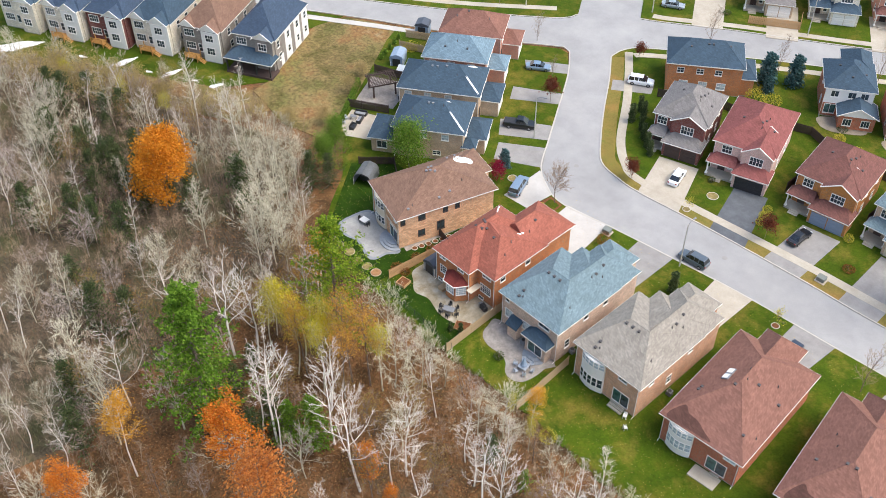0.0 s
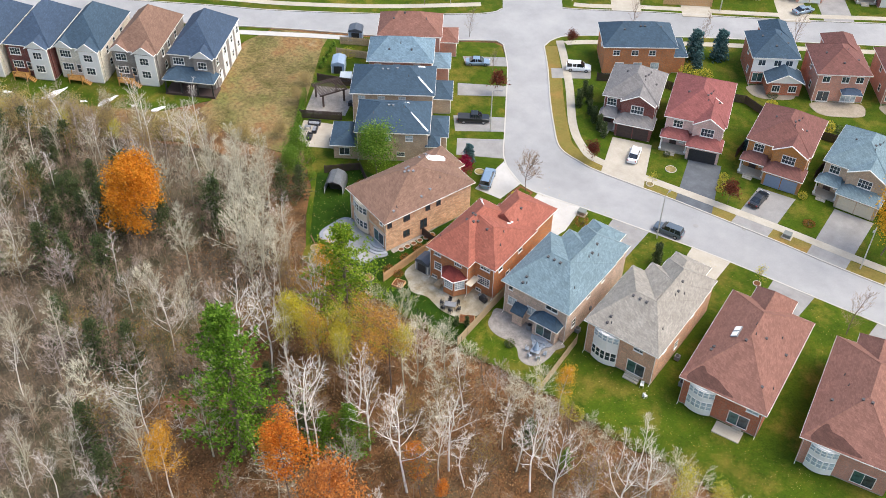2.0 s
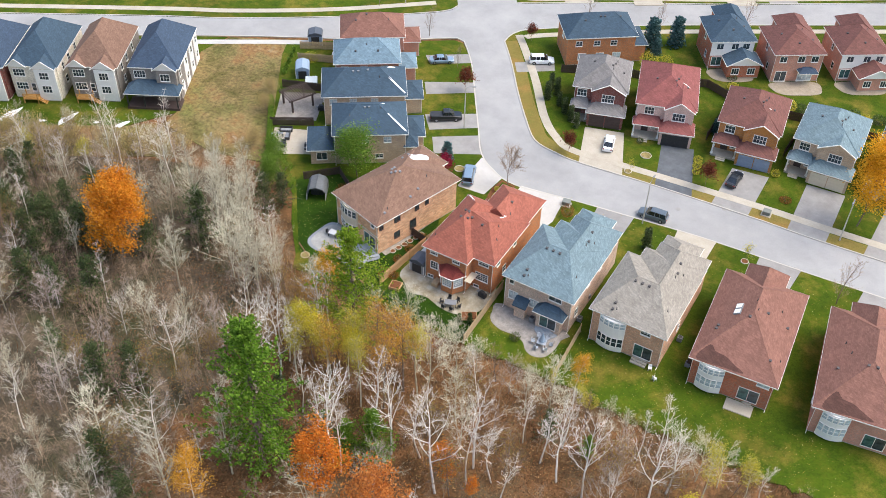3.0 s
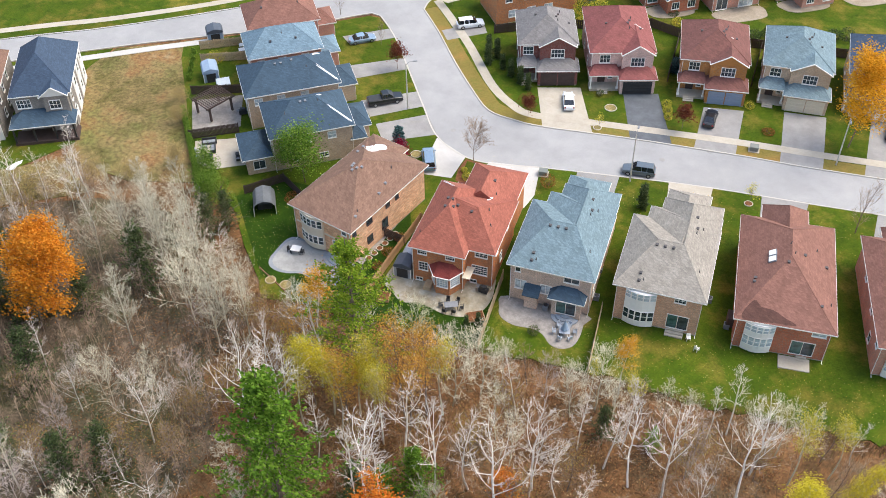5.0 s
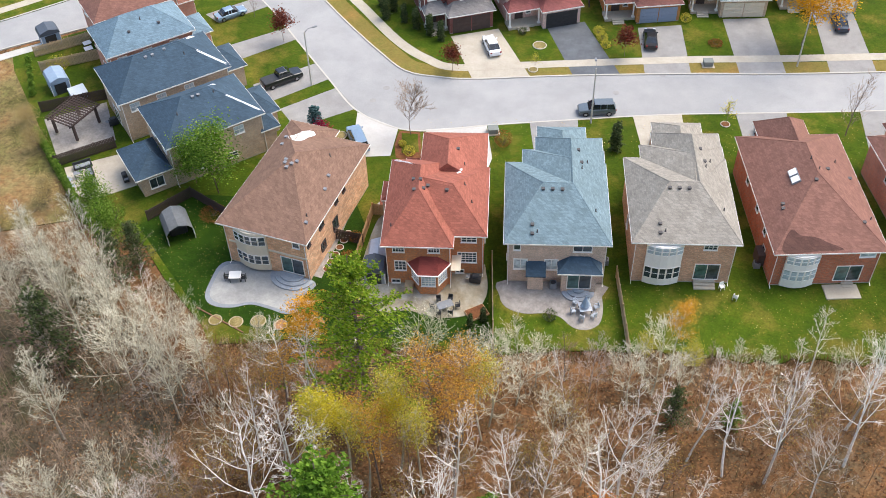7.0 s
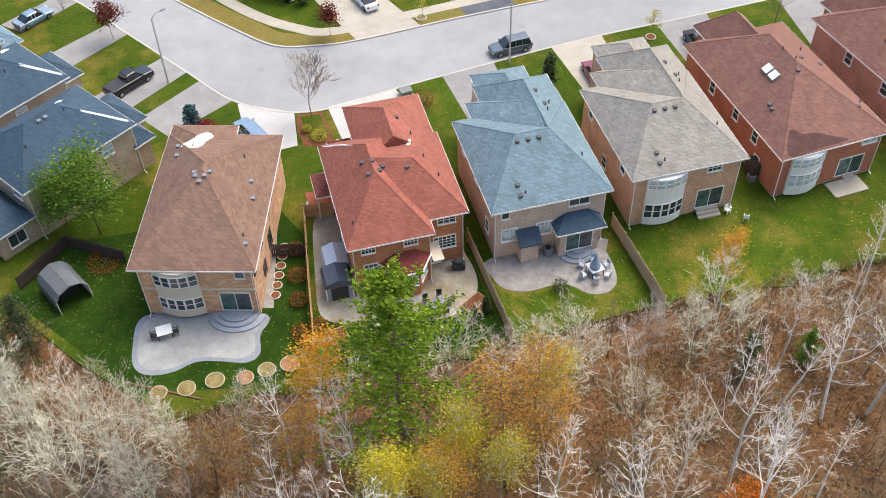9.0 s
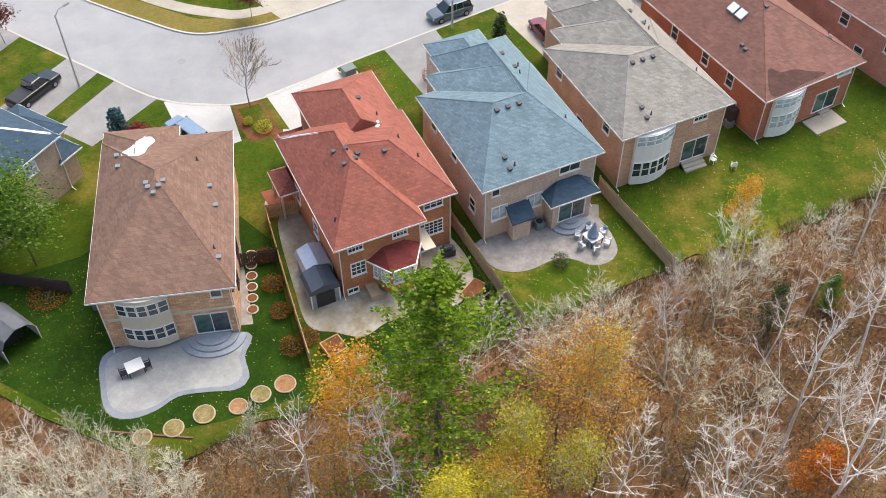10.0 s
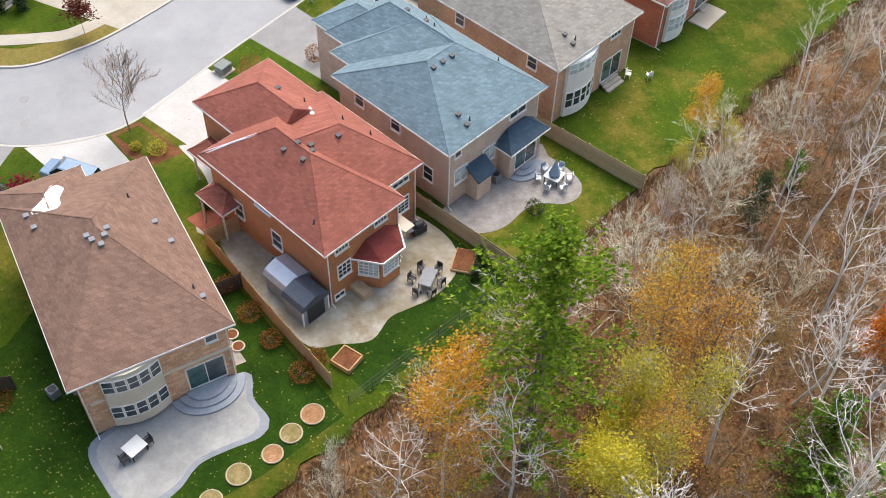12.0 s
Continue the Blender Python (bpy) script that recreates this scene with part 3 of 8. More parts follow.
def three_step(label, x, y, W, D, ze, zr, wall, roof, step=1.6):
    """A deep house with a hip at the back and stepped hips towards the garage front."""
    rects = [(0.45, 0.45, W - 0.45, D - 4.4, ze), (W * 0.33, D - 4.4, W - 0.5, D, ze), (W * 0.33, D, W * 0.8, D + 1.8, ze)]
    rx, ry = W * 0.64, 6.2
    roofs = [("hip", (0, 0, W, D - 4.1), ze, ((W * 0.36, ry), (rx, ry)), zr), ("hip", (W * 0.17, 2.6, W - 0.1, D - 1.9), ze, ((rx - 0.4, ry), (rx, D - 6.5)), zr - 0.1), ("hip", (W * 0.3, 3.0, W - 0.2, D + 0.3), ze, ((rx, ry), (rx, D - 3.4)), zr), ("hip", (W * 0.32, D - 4, W * 0.82, D + 2.2), ze, ((W * 0.57, D - 4), (W * 0.57, D - 0.4)), zr - 1.3)]
    vents = [(W * 0.36 + i * 1.0, ry - 0.7) for i in range(3)] + [(2.9, 1.9), (2.9, 1.0), (3.4, 1.2, "pipe"), (rx + 1.1, 9.5, "pipe"), (rx + 1.1, 10.4), (W - 1.6, 3.8, "pipe"), (W - 2.2, 11, "pipe"), (rx + 0.8, 12.2)]
    return house(label, x, y, 0, rects, WALL[wall], roofs, ROOF[roof], vents)


# row along the woods
h1, t1 = house("two-storey tan stone house with a brown shingle hip roof", -30.3, 2.2, -16.6, [(0.5, 0.5, 10.1, 16.4, 6.0), (0.9, 16.4, 6.0, 17.7, 6.0)], WALL["stone"],
               [("hip", (0, 0, 10.55, 16.9), 6.1, ((5.2, 8.7), (5.2, 9.5)), 9.4), ("hip", (0.05, 9.0, 6.2, 18.2), 6.1, ((3.1, 10.0), (3.1, 15.0)), 7.7)],
               ROOF["brown"], [(4.7, 8.0, "box", "vent_grey"), (5.5, 8.0, "box", "vent_grey"), (5.1, 7.5, "box", "vent_grey"), (4.5, 8.6, "box", "vent_grey"), (5.8, 8.6, "box", "vent_grey"), (8.9, 9.5, "box", "vent_grey"), (9.3, 7.6, "box", "vent_grey"), (9.2, 3.2, "pipe"), (9.5, 2.4, "box", "vent_grey"), (1.6, 14.0, "box", "vent_grey"), (1.8, 12.6, "box", "vent_grey"), (8.0, 12.0, "pipe")])
h2, t2 = house("two-storey orange brick house with a red shingle roof", 0, 0, 0, [(-12.15, -0.25, -5.45, 12.4, 6.0), (-5.5, 1.4, -2.1, 11.5, 6.0), (-9.0, 11.5, -2.4, 17.4, 5.2)], WALL["orange"],
               [("hip", (-12.6, -0.7, -5.1, 12.9), 6.1, ((-8.9, 4.6), (-8.9, 8.2)), 9.4), ("hip", (-9.6, 1.0, -1.7, 11.9), 6.1, ((-8.6, 6.5), (-5.4, 5.6)), 9.2), ("hip", (-9.4, 9.0, -2.0, 17.9), 6.0, ((-6.2, 9.5), (-6.2, 13.6)), 8.6)],
               ROOF["red"], [(-9.4, 4.8), (-8.4, 5.0), (-9.6, 6.6), (-8.8, 6.0), (-8.0, 5.6), (-6.0, 5.0), (-4.2, 6.6, "pipe"), (-3.4, 4.6, "pipe"), (-11.6, 1.4, "pipe"), (-5.2, 12.6), (-4.4, 10.6, "pipe")])
h3, t3 = three_step("two-storey taupe brick house with a blue-grey shingle roof", 0, 0, 11.0, 16.8, 6.2, 9.1, "taupe", "blue")
h4, t4 = three_step("two-storey tan brick house with a grey shingle roof", 13.0, 0.55, 11.1, 17.4, 6.2, 9.1, "tan", "grey")
h5, t5 = house("two-storey red brick house with a rust-brown shingle roof", 27.4, 0.3, 4, [(0.5, 0.5, 11.1, 18.3, 5.2), (3.0, 18.3, 8.0, 20.8, 5.2)], WALL["redbrick"],
               [("hip", (0, 0, 11.6, 18.8), 5.2, ((5.7, 8.2), (5.7, 13.0)), 8.9), ("hip", (2.6, 12.0, 8.4, 21.4), 5.2, ((5.5, 13.5), (5.5, 18.6)), 8.0)],
               ROOF["rust"], [(5.4, 7.4), (6.1, 9.0, "pipe"), (2.0, 6.0), (1.9, 5.4), (9.6, 3.0), (10.8, 4.2, "pipe"), (9.0, 12.0, "pipe"), (10.3, 10.2), (5.6, 10.5, "pipe"), (7.4, 9.8)])
h6, t6 = house("two-storey pink brick house with a rust-brown shingle roof", 43.4, 0.7, 7.7, [(0.5, 0.5, 11.2, 18.5, 5.2), (3, 18.5, 8, 20.5, 5.2)], WALL["pink"],
               [("hip", (0, 0, 11.7, 19.0), 5.2, ((5.8, 7.0), (5.8, 13.0)), 8.9), ("hip", (2.6, 12, 8.4, 21.0), 5.2, ((5.5, 13.5), (5.5, 18.4)), 8.0)],
               ROOF["rust"], [(5.2, 6.4), (6.3, 6.4), (2.0, 6.4), (3.2, 9.0, "pipe"), (9.0, 5.0), (2.4, 11.0, "pipe")])

# houses on the side street
def side_house(label, x, y, W, D, wall, roof, zr=8.8, garage=True, vents=()):
    rects = [(0.4, 0.4, W - 0.4, D - 0.4, 5.9)]
    roofs = [("hip", (0, 0, W, D), 6.0, ((D * 0.46, D / 2), (W - D * 0.5, D / 2)), zr)]
    if garage:
        rects.append((W - 0.4, D * 0.35, W + 2.6, D - 0.6, 3.2))
        roofs.append(("hip", (W - 0.6, D * 0.32, W + 3.0, D - 0.3), 3.3, ((W - 0.5, D * 0.65), (W + 1.0, D * 0.65)), 4.7))
    return house(label, x, y, 34.8, rects, WALL[wall], roofs, ROOF[roof], vents)


b1, tb1 = side_house("beige brick house with a slate-blue hip roof", -38.6, 13.9, 12.4, 9.4, "beige", "teal", vents=[(5.5, 4.2, "box", "vent_grey"), (6.2, 4.2, "box", "vent_grey"), (3.0, 3.0, "pipe"), (8.0, 4.0, "pipe")])
b2, tb2 = side_house("beige brick house with a slate-blue hip roof", -46.4, 21.9, 14.6, 9.2, "beige", "teal", vents=[(5.5, 4.0, "box", "vent_grey"), (6.4, 4.0, "box", "vent_grey"), (10, 3.0, "pipe"), (8.0, 4.2, "box", "vent_grey")])
b3, tb3 = side_house("brick house with a light blue-grey hip roof", -50.6, 31.4, 12.0, 8.2, "pink", "light", vents=[(4.0, 2.0), (6.0, 3.0, "pipe"), (8, 2.0)])
b4, _ = side_house("brick house with a brown hip roof", -54.6, 39.2, 12.0, 8.6, "pink", "rust", vents=[(3, 3), (5, 4), (9, 3, "pipe")])


# houses across the street, fronts to the south
def front_house(label, x, y, rz, W, D, wall, roof, gw, gside, zr=8.8, group="houses", vents=(), gdepth=2.6, gh=3.0, doors=2, door_mat="white", porch="white", infill="white"):
    gx0, gx1 = (W - gw - 0.2, W - 0.2) if gside == "R" else (0.2, gw + 0.2)
    px0, px1 = (0.2, gx0) if gside == "R" else (gx1, W - 0.2)
    gm, pm = (gx0 + gx1) / 2, (px0 + px1) / 2
    rects = [(0.4, 0.4, W - 0.4, D - 0.4, 5.9), (gx0, -gdepth, gx1, 0.5, gh), (gx0 + 0.3, -0.5, gx1 - 0.3, 0.5, 5.9)]
    roofs = [("hip", (0, 0, W, D), 6.0, ((W * 0.5, D * 0.42), (W * 0.5, D * 0.68)), zr), ("gable", (gx0 + 0.1, -0.9, gx1 - 0.1, D * 0.4), 6.0, 7.7, "y", infill), ("hip", (gx0 - 0.3, -gdepth - 0.4, gx1 + 0.3, 0.6), gh, ((gx0 + 1.6, 0.4), (gx1 - 1.6, 0.4)), gh + 1.1), ("hip", (px0 - 0.2, -1.7, px1, 0.6), 2.95, ((px0 + 0.8, 0.4), (px1 - 0.5, 0.4)), 3.75)]
    h, tris = house(label, x, y, rz, rects, WALL[wall], roofs, ROOF[roof], vents, group)
    dw = (gw - 0.8) / doors - 0.3
    for k in range(doors):
        garage_door(h, "S", -gdepth, gm + (k - (doors - 1) / 2) * (dw + 0.35), round(dw, 2), 2.2, door_mat)
    window(h, "S", -0.5, gm, 4.0, 2.0, 1.4, 4, 2)
    if px1 - px0 > 2.4:
        window(h, "S", 0.4, pm, 4.1, 1.5, 1.3, 3, 2)
    front_door(h, "S", 0.4, pm - 0.3, 0.5)
    window(h, "S", 0.4, pm + 1.1, 1.2, 0.6, 1.3, 1, 2) if px1 - px0 > 3 else None
    part("porch_floor", boxed(px0, -1.6, -0.1, px1, 0.42, 0.48), M["concrete"], h)
    for k in range(3):
        part("porch_step", boxed(pm - 1.1, -2.5 + 0.3 * k, -0.1, pm + 0.5, -1.6, 0.16 * (k + 1)), M["concrete"], h)
    for cx in (px0 + 0.15, px1 - 0.25):
        bm = tube(bmesh.new(), [(cx, -1.45, 0.48), (cx, -1.45, 2.85)], [0.13, 0.11], 8)
        box(bm, cx - 0.2, -1.65, 0.48, cx + 0.2, -1.25, 0.7), box(bm, cx - 0.18, -1.63, 2.7, cx + 0.18, -1.27, 2.86)
        part("porch_column", bm, M[porch], h)
    for side, c in (("W", 0.4), ("E", W - 0.4)):
        for u in (D * 0.35, D * 0.7):
            window(h, side, c, u, 4.1, 0.9, 1.2, 1, 2)
            window(h, side, c, u - 0.6, 1.4, 0.9, 1.2, 1, 2)
    downspout(h, 0.45, 0.4, 5.9), downspout(h, W - 0.45, 0.4, 5.9)
    return h, tris


for gname, wname in (("maroon_gable", "maroon"), ("rose_gable", "rose"), ("beige_gable", "beige")):
    M[gname] = WALL[wname]
CV = [(6.2, 5.0), (6.6, 6.0), (6.9, 7.0, "pipe"), (6.4, 4.0, "pipe"), (3.0, 6.0), (8.3, 5.0)]
c1, _ = front_house("red brick house with a grey shingle roof and dark garage doors", -11.9, 48.2, 18, 9.6, 10.4, "maroon", "grey2", 6.2, "R", vents=CV, door_mat="wood_dark", infill="maroon_gable")
c2, _ = front_house("pink brick house with a crimson shingle roof and porch", -0.6, 49.2, 18, 10.4, 14.0, "rose", "crimson", 5.4, "R", vents=CV, doors=1, door_mat="dark_metal", infill="rose_gable")
c3, _ = front_house("ochre brick house with a rust-brown shingle roof", 13.0, 51.8, 8, 10.6, 11.6, "ochre", "brick", 6.0, "R", vents=CV, door_mat="door_blue", infill="ochre_gable")
c4, _ = front_house("beige brick house with a light blue-grey roof and white porch", 25.2, 54.0, 3, 10.6, 11.6, "beige", "blue", 6.4, "R", vents=CV, door_mat="offwhite", infill="beige_gable")
c5, _ = front_house("brick house with a dark blue-grey shingle roof", 37.8, 55.4, 2, 10.6, 11.6, "beige", "dark", 6.0, "R", vents=CV)
d1, _ = house("wide orange brick corner house with a dark blue roof", -19.5, 61.6, 37, [(0.4, 0.4, 13.3, 8.4, 5.9), (11, 0.9, 15.6, 7.0, 3.6)], WALL["orange"], [("hip", (0, 0, 13.7, 8.8), 6.0, ((4.0, 4.4), (9.7, 4.4)), 8.8), ("hip", (12.4, 0.6, 16.0, 7.4), 3.7, ((13.0, 4.0), (14.0, 4.0)), 5.4)], ROOF["teal"], [(7, 3.6), (7.8, 3.6), (4, 3), (10.8, 3.8)])


def back_house(label, x, y, rz, W, D, wall, roof, clad=False, annex=True):
    """A house seen from its garden side, its garage wing away to the north."""
    rects = [(0.4, 0.4, W - 0.4, D - 0.4, 5.9), (W * 0.4, D - 0.6, W - 0.6, D + 3.4, 5.6)]
    roofs = [("hip", (0, 0, W, D), 6.0, ((W * 0.5, D * 0.45), (W * 0.5, D * 0.6)), 8.8), ("hip", (W * 0.36, D - 3.5, W - 0.2, D + 3.9), 6.0, ((W * 0.68, D - 2.6), (W * 0.68, D + 1.4)), 8.0)]
    if annex:
        rects.append((W * 0.36, -3.0, W + 0.3, 0.5, 2.8))
        roofs.append(("gable", (W * 0.3, -3.5, W + 0.7, 1.2), 2.9, 4.7, "y"))
    h, _ = house(label, x, y, rz, rects, WALL[wall], roofs, ROOF[roof], [(2.4, 5.0), (W * 0.5, 2.0), (W - 2.2, 3.0), (W * 0.62, D * 0.5, "pipe")])
    c = 0.34 if clad else 0.4
    if clad:
        part("upper_cladding", boxed(0.38, 0.34, 2.9, W - 0.38, 0.42, 5.85), M["white"], h, "white siding")
    for u in (2.0, W * 0.55, W - 1.9):
        window(h, "S", c, u, 4.3, 1.2, 1.1, 2, 1)
    if annex:
        for u in (W * 0.52, W * 0.86):
            window(h, "S", -3.0, u, 1.0, 1.3, 1.2, 3, 1)
        window(h, "S", 0.4, 1.8, 0.9, 1.8, 1.7, 2, 1, "pane_green")
    else:
        window(h, "S", 0.4, 2.2, 0.3, 2.0, 2.0, 2, 1)
        window(h, "S", 0.4, W - 3.0, 0.3, 2.6, 2.0, 3, 1, "pane_light")
        hip_roof(h, (W - 4.8, -1.3, W - 1.2, 0.42), 2.7, ((W - 3.6, 0.3), (W - 2.4, 0.3)), 3.2, ROOF["dark"], [])
    for side, cc in (("W", 0.4), ("E", W - 0.4)):
        window(h, side, cc, D * 0.5, 4.2, 0.8, 1.2, 1, 2), window(h, side, cc, D * 0.3, 1.4, 0.8, 1.2, 1, 2)
    part("terrace", slab(smooth_line([(0.6, -0.1), (0.4, -2.6), (2.0, -4.0), (W * 0.5, -4.3), (W * 0.8, -4.2), (W * 0.95, -3.2), (W * 0.9, -0.1)], 0.5, True), -0.1, 0.14), M["patio_beige"], h, "beige stone terrace with a rounded edge")
    downspout(h, 0.45, 0.4, 5.9), downspout(h, W - 0.45, 0.4, 5.9)
    return h


d2 = back_house("red brick house with white upper siding and a dark blue roof", 3.6, 75.2, 34, 8.8, 9.2, "redbrick", "teal", clad=True)
d3 = back_house("orange-pink brick house with a rust-brown roof and patio doors", 15.0, 77.2, 34, 9.8, 10.2, "pink", "brick", annex=False)
d4 = back_house("pink brick house with white siding, an annex and a rust-brown roof", 25.4, 84.0, 34, 9.4, 10.0, "pink", "brick", clad=True)
d5 = back_house("orange-pink brick house with a rust-brown roof and terrace", 36.2, 89.6, 34, 9.8, 10.2, "pink", "brick", annex=False)

# houses beyond the cross street
for k, (fx, fy, wl, rf) in enumerate([(-27, 97, "beige", "grey2"), (-16.5, 103.5, "cream", "teal"), (-6, 110, "pink", "brick"), (8, 118.5, "maroon", "grey2"), (19, 125.5, "beige", "teal"), (30, 132.5, "redbrick", "brick")]):
    front_house("two-storey brick house beyond the cross street", fx, fy, 33, 9.6, 10.5, wl, rf, 5.2, "R", group="houses beyond the cross street")

# new townhouses beyond the woods
ESPEC = [(-121.4, -14.8, "cream", "teal"), (-113.0, -10.0, "cream", "dark"), (-105.0, -5.2, "maroon", "dark"), (-97.2, -0.2, "cream", "teal"), (-88.5, 5.2, "greybrick", "brown"), (-79.4, 10.6, "greybrick", "dark")]
TOWN_W, TOWN_D, TOWN_TURN = 9.0, 14.0, 28
townhouses = []
for ex, ey, wl, rf in ESPEC:
    W, D = TOWN_W, TOWN_D
    rects = [(0.3, 0.3, W - 0.3, D, 6.6), (W * 0.55, -0.5, W - 0.5, 0.4, 6.6)]
    roofs = [("hip", (0, 0, W, D), 6.7, ((W * 0.5, W * 0.55), (W * 0.5, D - W * 0.5)), 10.9), ("gable", (W * 0.5, -0.9, W - 0.3, W * 0.55), 6.7, 8.3, "y")]
    if rf != "dark" or ex < -110:
        roofs.append(("gable", (0.1, -0.3, 3.6, W * 0.5), 6.7, 8.2, "y"))
    e, _ = house("new two-storey townhouse with pale walls and a steep roof", ex, ey, TOWN_TURN, rects, WALL[wl], roofs, ROOF[rf], group="new townhouses")
    townhouses.append(e)

# ---- details of the houses along the woods ----
def bow_window(parent, c, u, w, z0, rows, deep=0.75, facets=5, skirt="white", top=5.9):
    """A bowed bay on a back wall: a curved white body with rows of panes at the heights given."""
    arc = [(u - w / 2 + w * k / facets, c - deep * math.sin(math.pi * (0.12 + 0.76 * k / facets)) / math.sin(math.pi / 2)) for k in range(facets + 1)]
    bay = part("bay", slab([(u - w / 2, c + 0.05)] + arc + [(u + w / 2, c + 0.05)], z0, top), M[skirt], parent, "white curved bow-window bay")
    for zw, hw, pane in rows:
        for (ax, ay), (bx, by) in zip(arc, arc[1:]):
            ln = math.hypot(bx - ax, by - ay)
            m = pose((ax + bx) / 2, (ay + by) / 2, zw, 0, 0, math.degrees(math.atan2(by - ay, bx - ax)))
            ww = round(ln - 0.16, 2)
            fr = cached(("frame", ww, hw, 1, 2, "bow"), lambda: mesh_of(window_frame(ww, hw, 1, 2, False, 0.06), M["white"]))
            pn = cached(("pane", ww, hw, pane), lambda: mesh_of(boxed(-ww / 2, -0.03, 0, ww / 2, 0.02, hw), M[pane]))
            o = put("window", fr, bay, m)
            put("pane", pn, o, Matrix())
    return bay


def steps(parent, x0, x1, c, n, depth=0.35, rise=0.17, material="concrete"):
    for k in range(n):
        part("step", boxed(x0, c - depth * (n - k), -0.1, x1, c, LAWN_Z + rise * (k + 1), bevel=0.015), M[material], parent)


def round_steps(parent, x, c, n, r, z0=LAWN_Z, rise=0.17, material="step_stone"):
    for k in range(n):
        rr = r - 0.55 * k
        pts = [(x + rr * math.cos(a), c - rr * 0.8 * math.sin(a)) for a in np.linspace(0, math.pi, 19)]
        part("step", slab(pts, -0.1, z0 + rise * (k + 1)), M[material], parent, "rounded grey stone step")


M["step_stone"] = blotchy("grey_step_stone", [(0.3, rgb("8e949c")), (0.7, rgb("a6abb0"))], 0.8, 6.0, 0.85, 0.1, 0.2)
M["step_band"] = plain("pale_step_edge", "b9bdc0", 0.8, vary=0.06)

# stone house
bow_window(h1, 0.5, 3.7, 3.7, 0.55, [(4.3, 1.15, "pane"), (1.5, 1.2, "pane")], skirt="offwhite")
patio_door(h1, "S", 0.5, 8.2, 0.72, 2.5, 2.15)
window(h1, "S", 0.5, 9.0, 4.8, 0.7, 0.8, 1, 1)
round_steps(h1, 8.0, 0.42, 3, 2.5)
for u, z, w, h in ((1.2, 4.7, 0.6, 0.8), (4.3, 4.6, 1.0, 0.9), (8.2, 4.7, 0.7, 0.9), (10.2, 4.7, 0.6, 0.8), (4.2, 1.5, 1.0, 1.0), (7.4, 1.6, 1.1, 1.5)):
    window(h1, "E", 10.1, u, z, w, h, 2, 1, frame="wood_dark")
window(h1, "W", 0.5, 6, 4.6, 1.0, 1.2), window(h1, "W", 0.5, 10, 4.6, 1.0, 1.2), window(h1, "W", 0.5, 5, 1.5, 1.2, 1.3)
window(h1, "N", 16.4, 8.3, 4.2, 1.6, 1.4, 3, 2)
garage_door(h1, "N", 16.4, 7.7, 4.4, 2.2, "white")
front_door(h1, "N", 17.7, 4.0)
downspout(h1, 0.6, 0.5, 6.0), downspout(h1, 10.0, 0.5, 6.0)
part("chimney_vent", boxed(0.15, 3.2, 1.2, 0.5, 4.0, 2.0, bevel=0.04), M["vent_grey"], h1)
part("wall_ledge", boxed(0.9, 0.35, 3.35, 10.1, 0.5, 3.5), M["offwhite"], h1)

# orange brick house
for u in (-10.8, -7.15):
    window(h2, "S", -0.25, u, 5.0, 1.1, 0.75, 4, 2)
window(h2, "S", -0.25, -10.7, 2.3, 1.1, 1.25, 3, 3)
window(h2, "S", 1.4, -3.6, 5.0, 1.5, 0.75, 3, 2), window(h2, "S", 1.4, -3.8, 2.0, 1.9, 1.35, 5, 4)
for u in (-11.3, -4.6):
    window(h2, "S", -0.25 if u < -6 else 1.4, u, 0.35, 0.8, 0.4, 2, 1)
for u, z, w, h in ((9.5, 1.9, 1.0, 1.5), (5.2, 1.9, 1.0, 1.5), (6.4, 5.0, 1.6, 0.7)):
    window(h2, "W", -12.15, u, z, w, h, 1, 2)
for u, z in ((3, 4.6), (8, 4.6), (5, 1.8)):
    window(h2, "E", -2.1, u, z, 0.9, 1.2, 1, 2)
BAY = [(-9.6, -0.25), (-8.6, -1.75), (-6.8, -1.75), (-5.8, -0.25)]
bay = part("bay", slab([(-9.6, 0.0)] + BAY + [(-5.8, 0.0)], 0.2, 3.4), WALL["orange"], h2, "orange brick breakfast bay")
for (ax, ay), (bx, by) in zip(BAY, BAY[1:]):
    ww = round(math.hypot(bx - ax, by - ay) - 0.45, 2)
    o = put("window", mesh_of(window_frame(ww, 1.35, 4 if ww > 1.3 else 3, 4), M["white"]), bay, pose((ax + bx) / 2, (ay + by) / 2, 1.55, 0, 0, math.degrees(math.atan2(by - ay, bx - ax))))
    put("pane", mesh_of(boxed(-ww / 2, -0.03, 0, ww / 2, 0.02, 1.35), M["pane_light"]), o, Matrix())
bm = bmesh.new()
rim = [(-10.0, -0.25), (-8.75, -2.15), (-6.65, -2.15), (-5.4, -0.25)]
top = [bm.verts.new((-8.6, -0.27, 4.35)), bm.verts.new((-6.8, -0.27, 4.35))]
lo = [bm.verts.new((x, y, 3.35)) for x, y in rim]
bm.faces.new((lo[0], lo[1], top[0])), bm.faces.new((lo[1], lo[2], top[1], top[0])), bm.faces.new((lo[2], lo[3], top[1])), bm.faces.new(lo[::-1]), bm.faces.new((lo[3], lo[0], top[0], top[1]))
bmesh.ops.recalc_face_normals(bm, faces=bm.faces)
M["bay_shingle"] = shingles("maroon_bay_shingles", "7c3a34")
part("bay_roof", bm, M["bay_shingle"], h2, "maroon shingled bay roof")
bm = bmesh.new()
for a, b in zip(rim, rim[1:]):
    tube(bm, [(*a, 3.33), (*b, 3.33)], [0.08, 0.08], 4)
part("bay_gutter", bm, M["white"], h2)
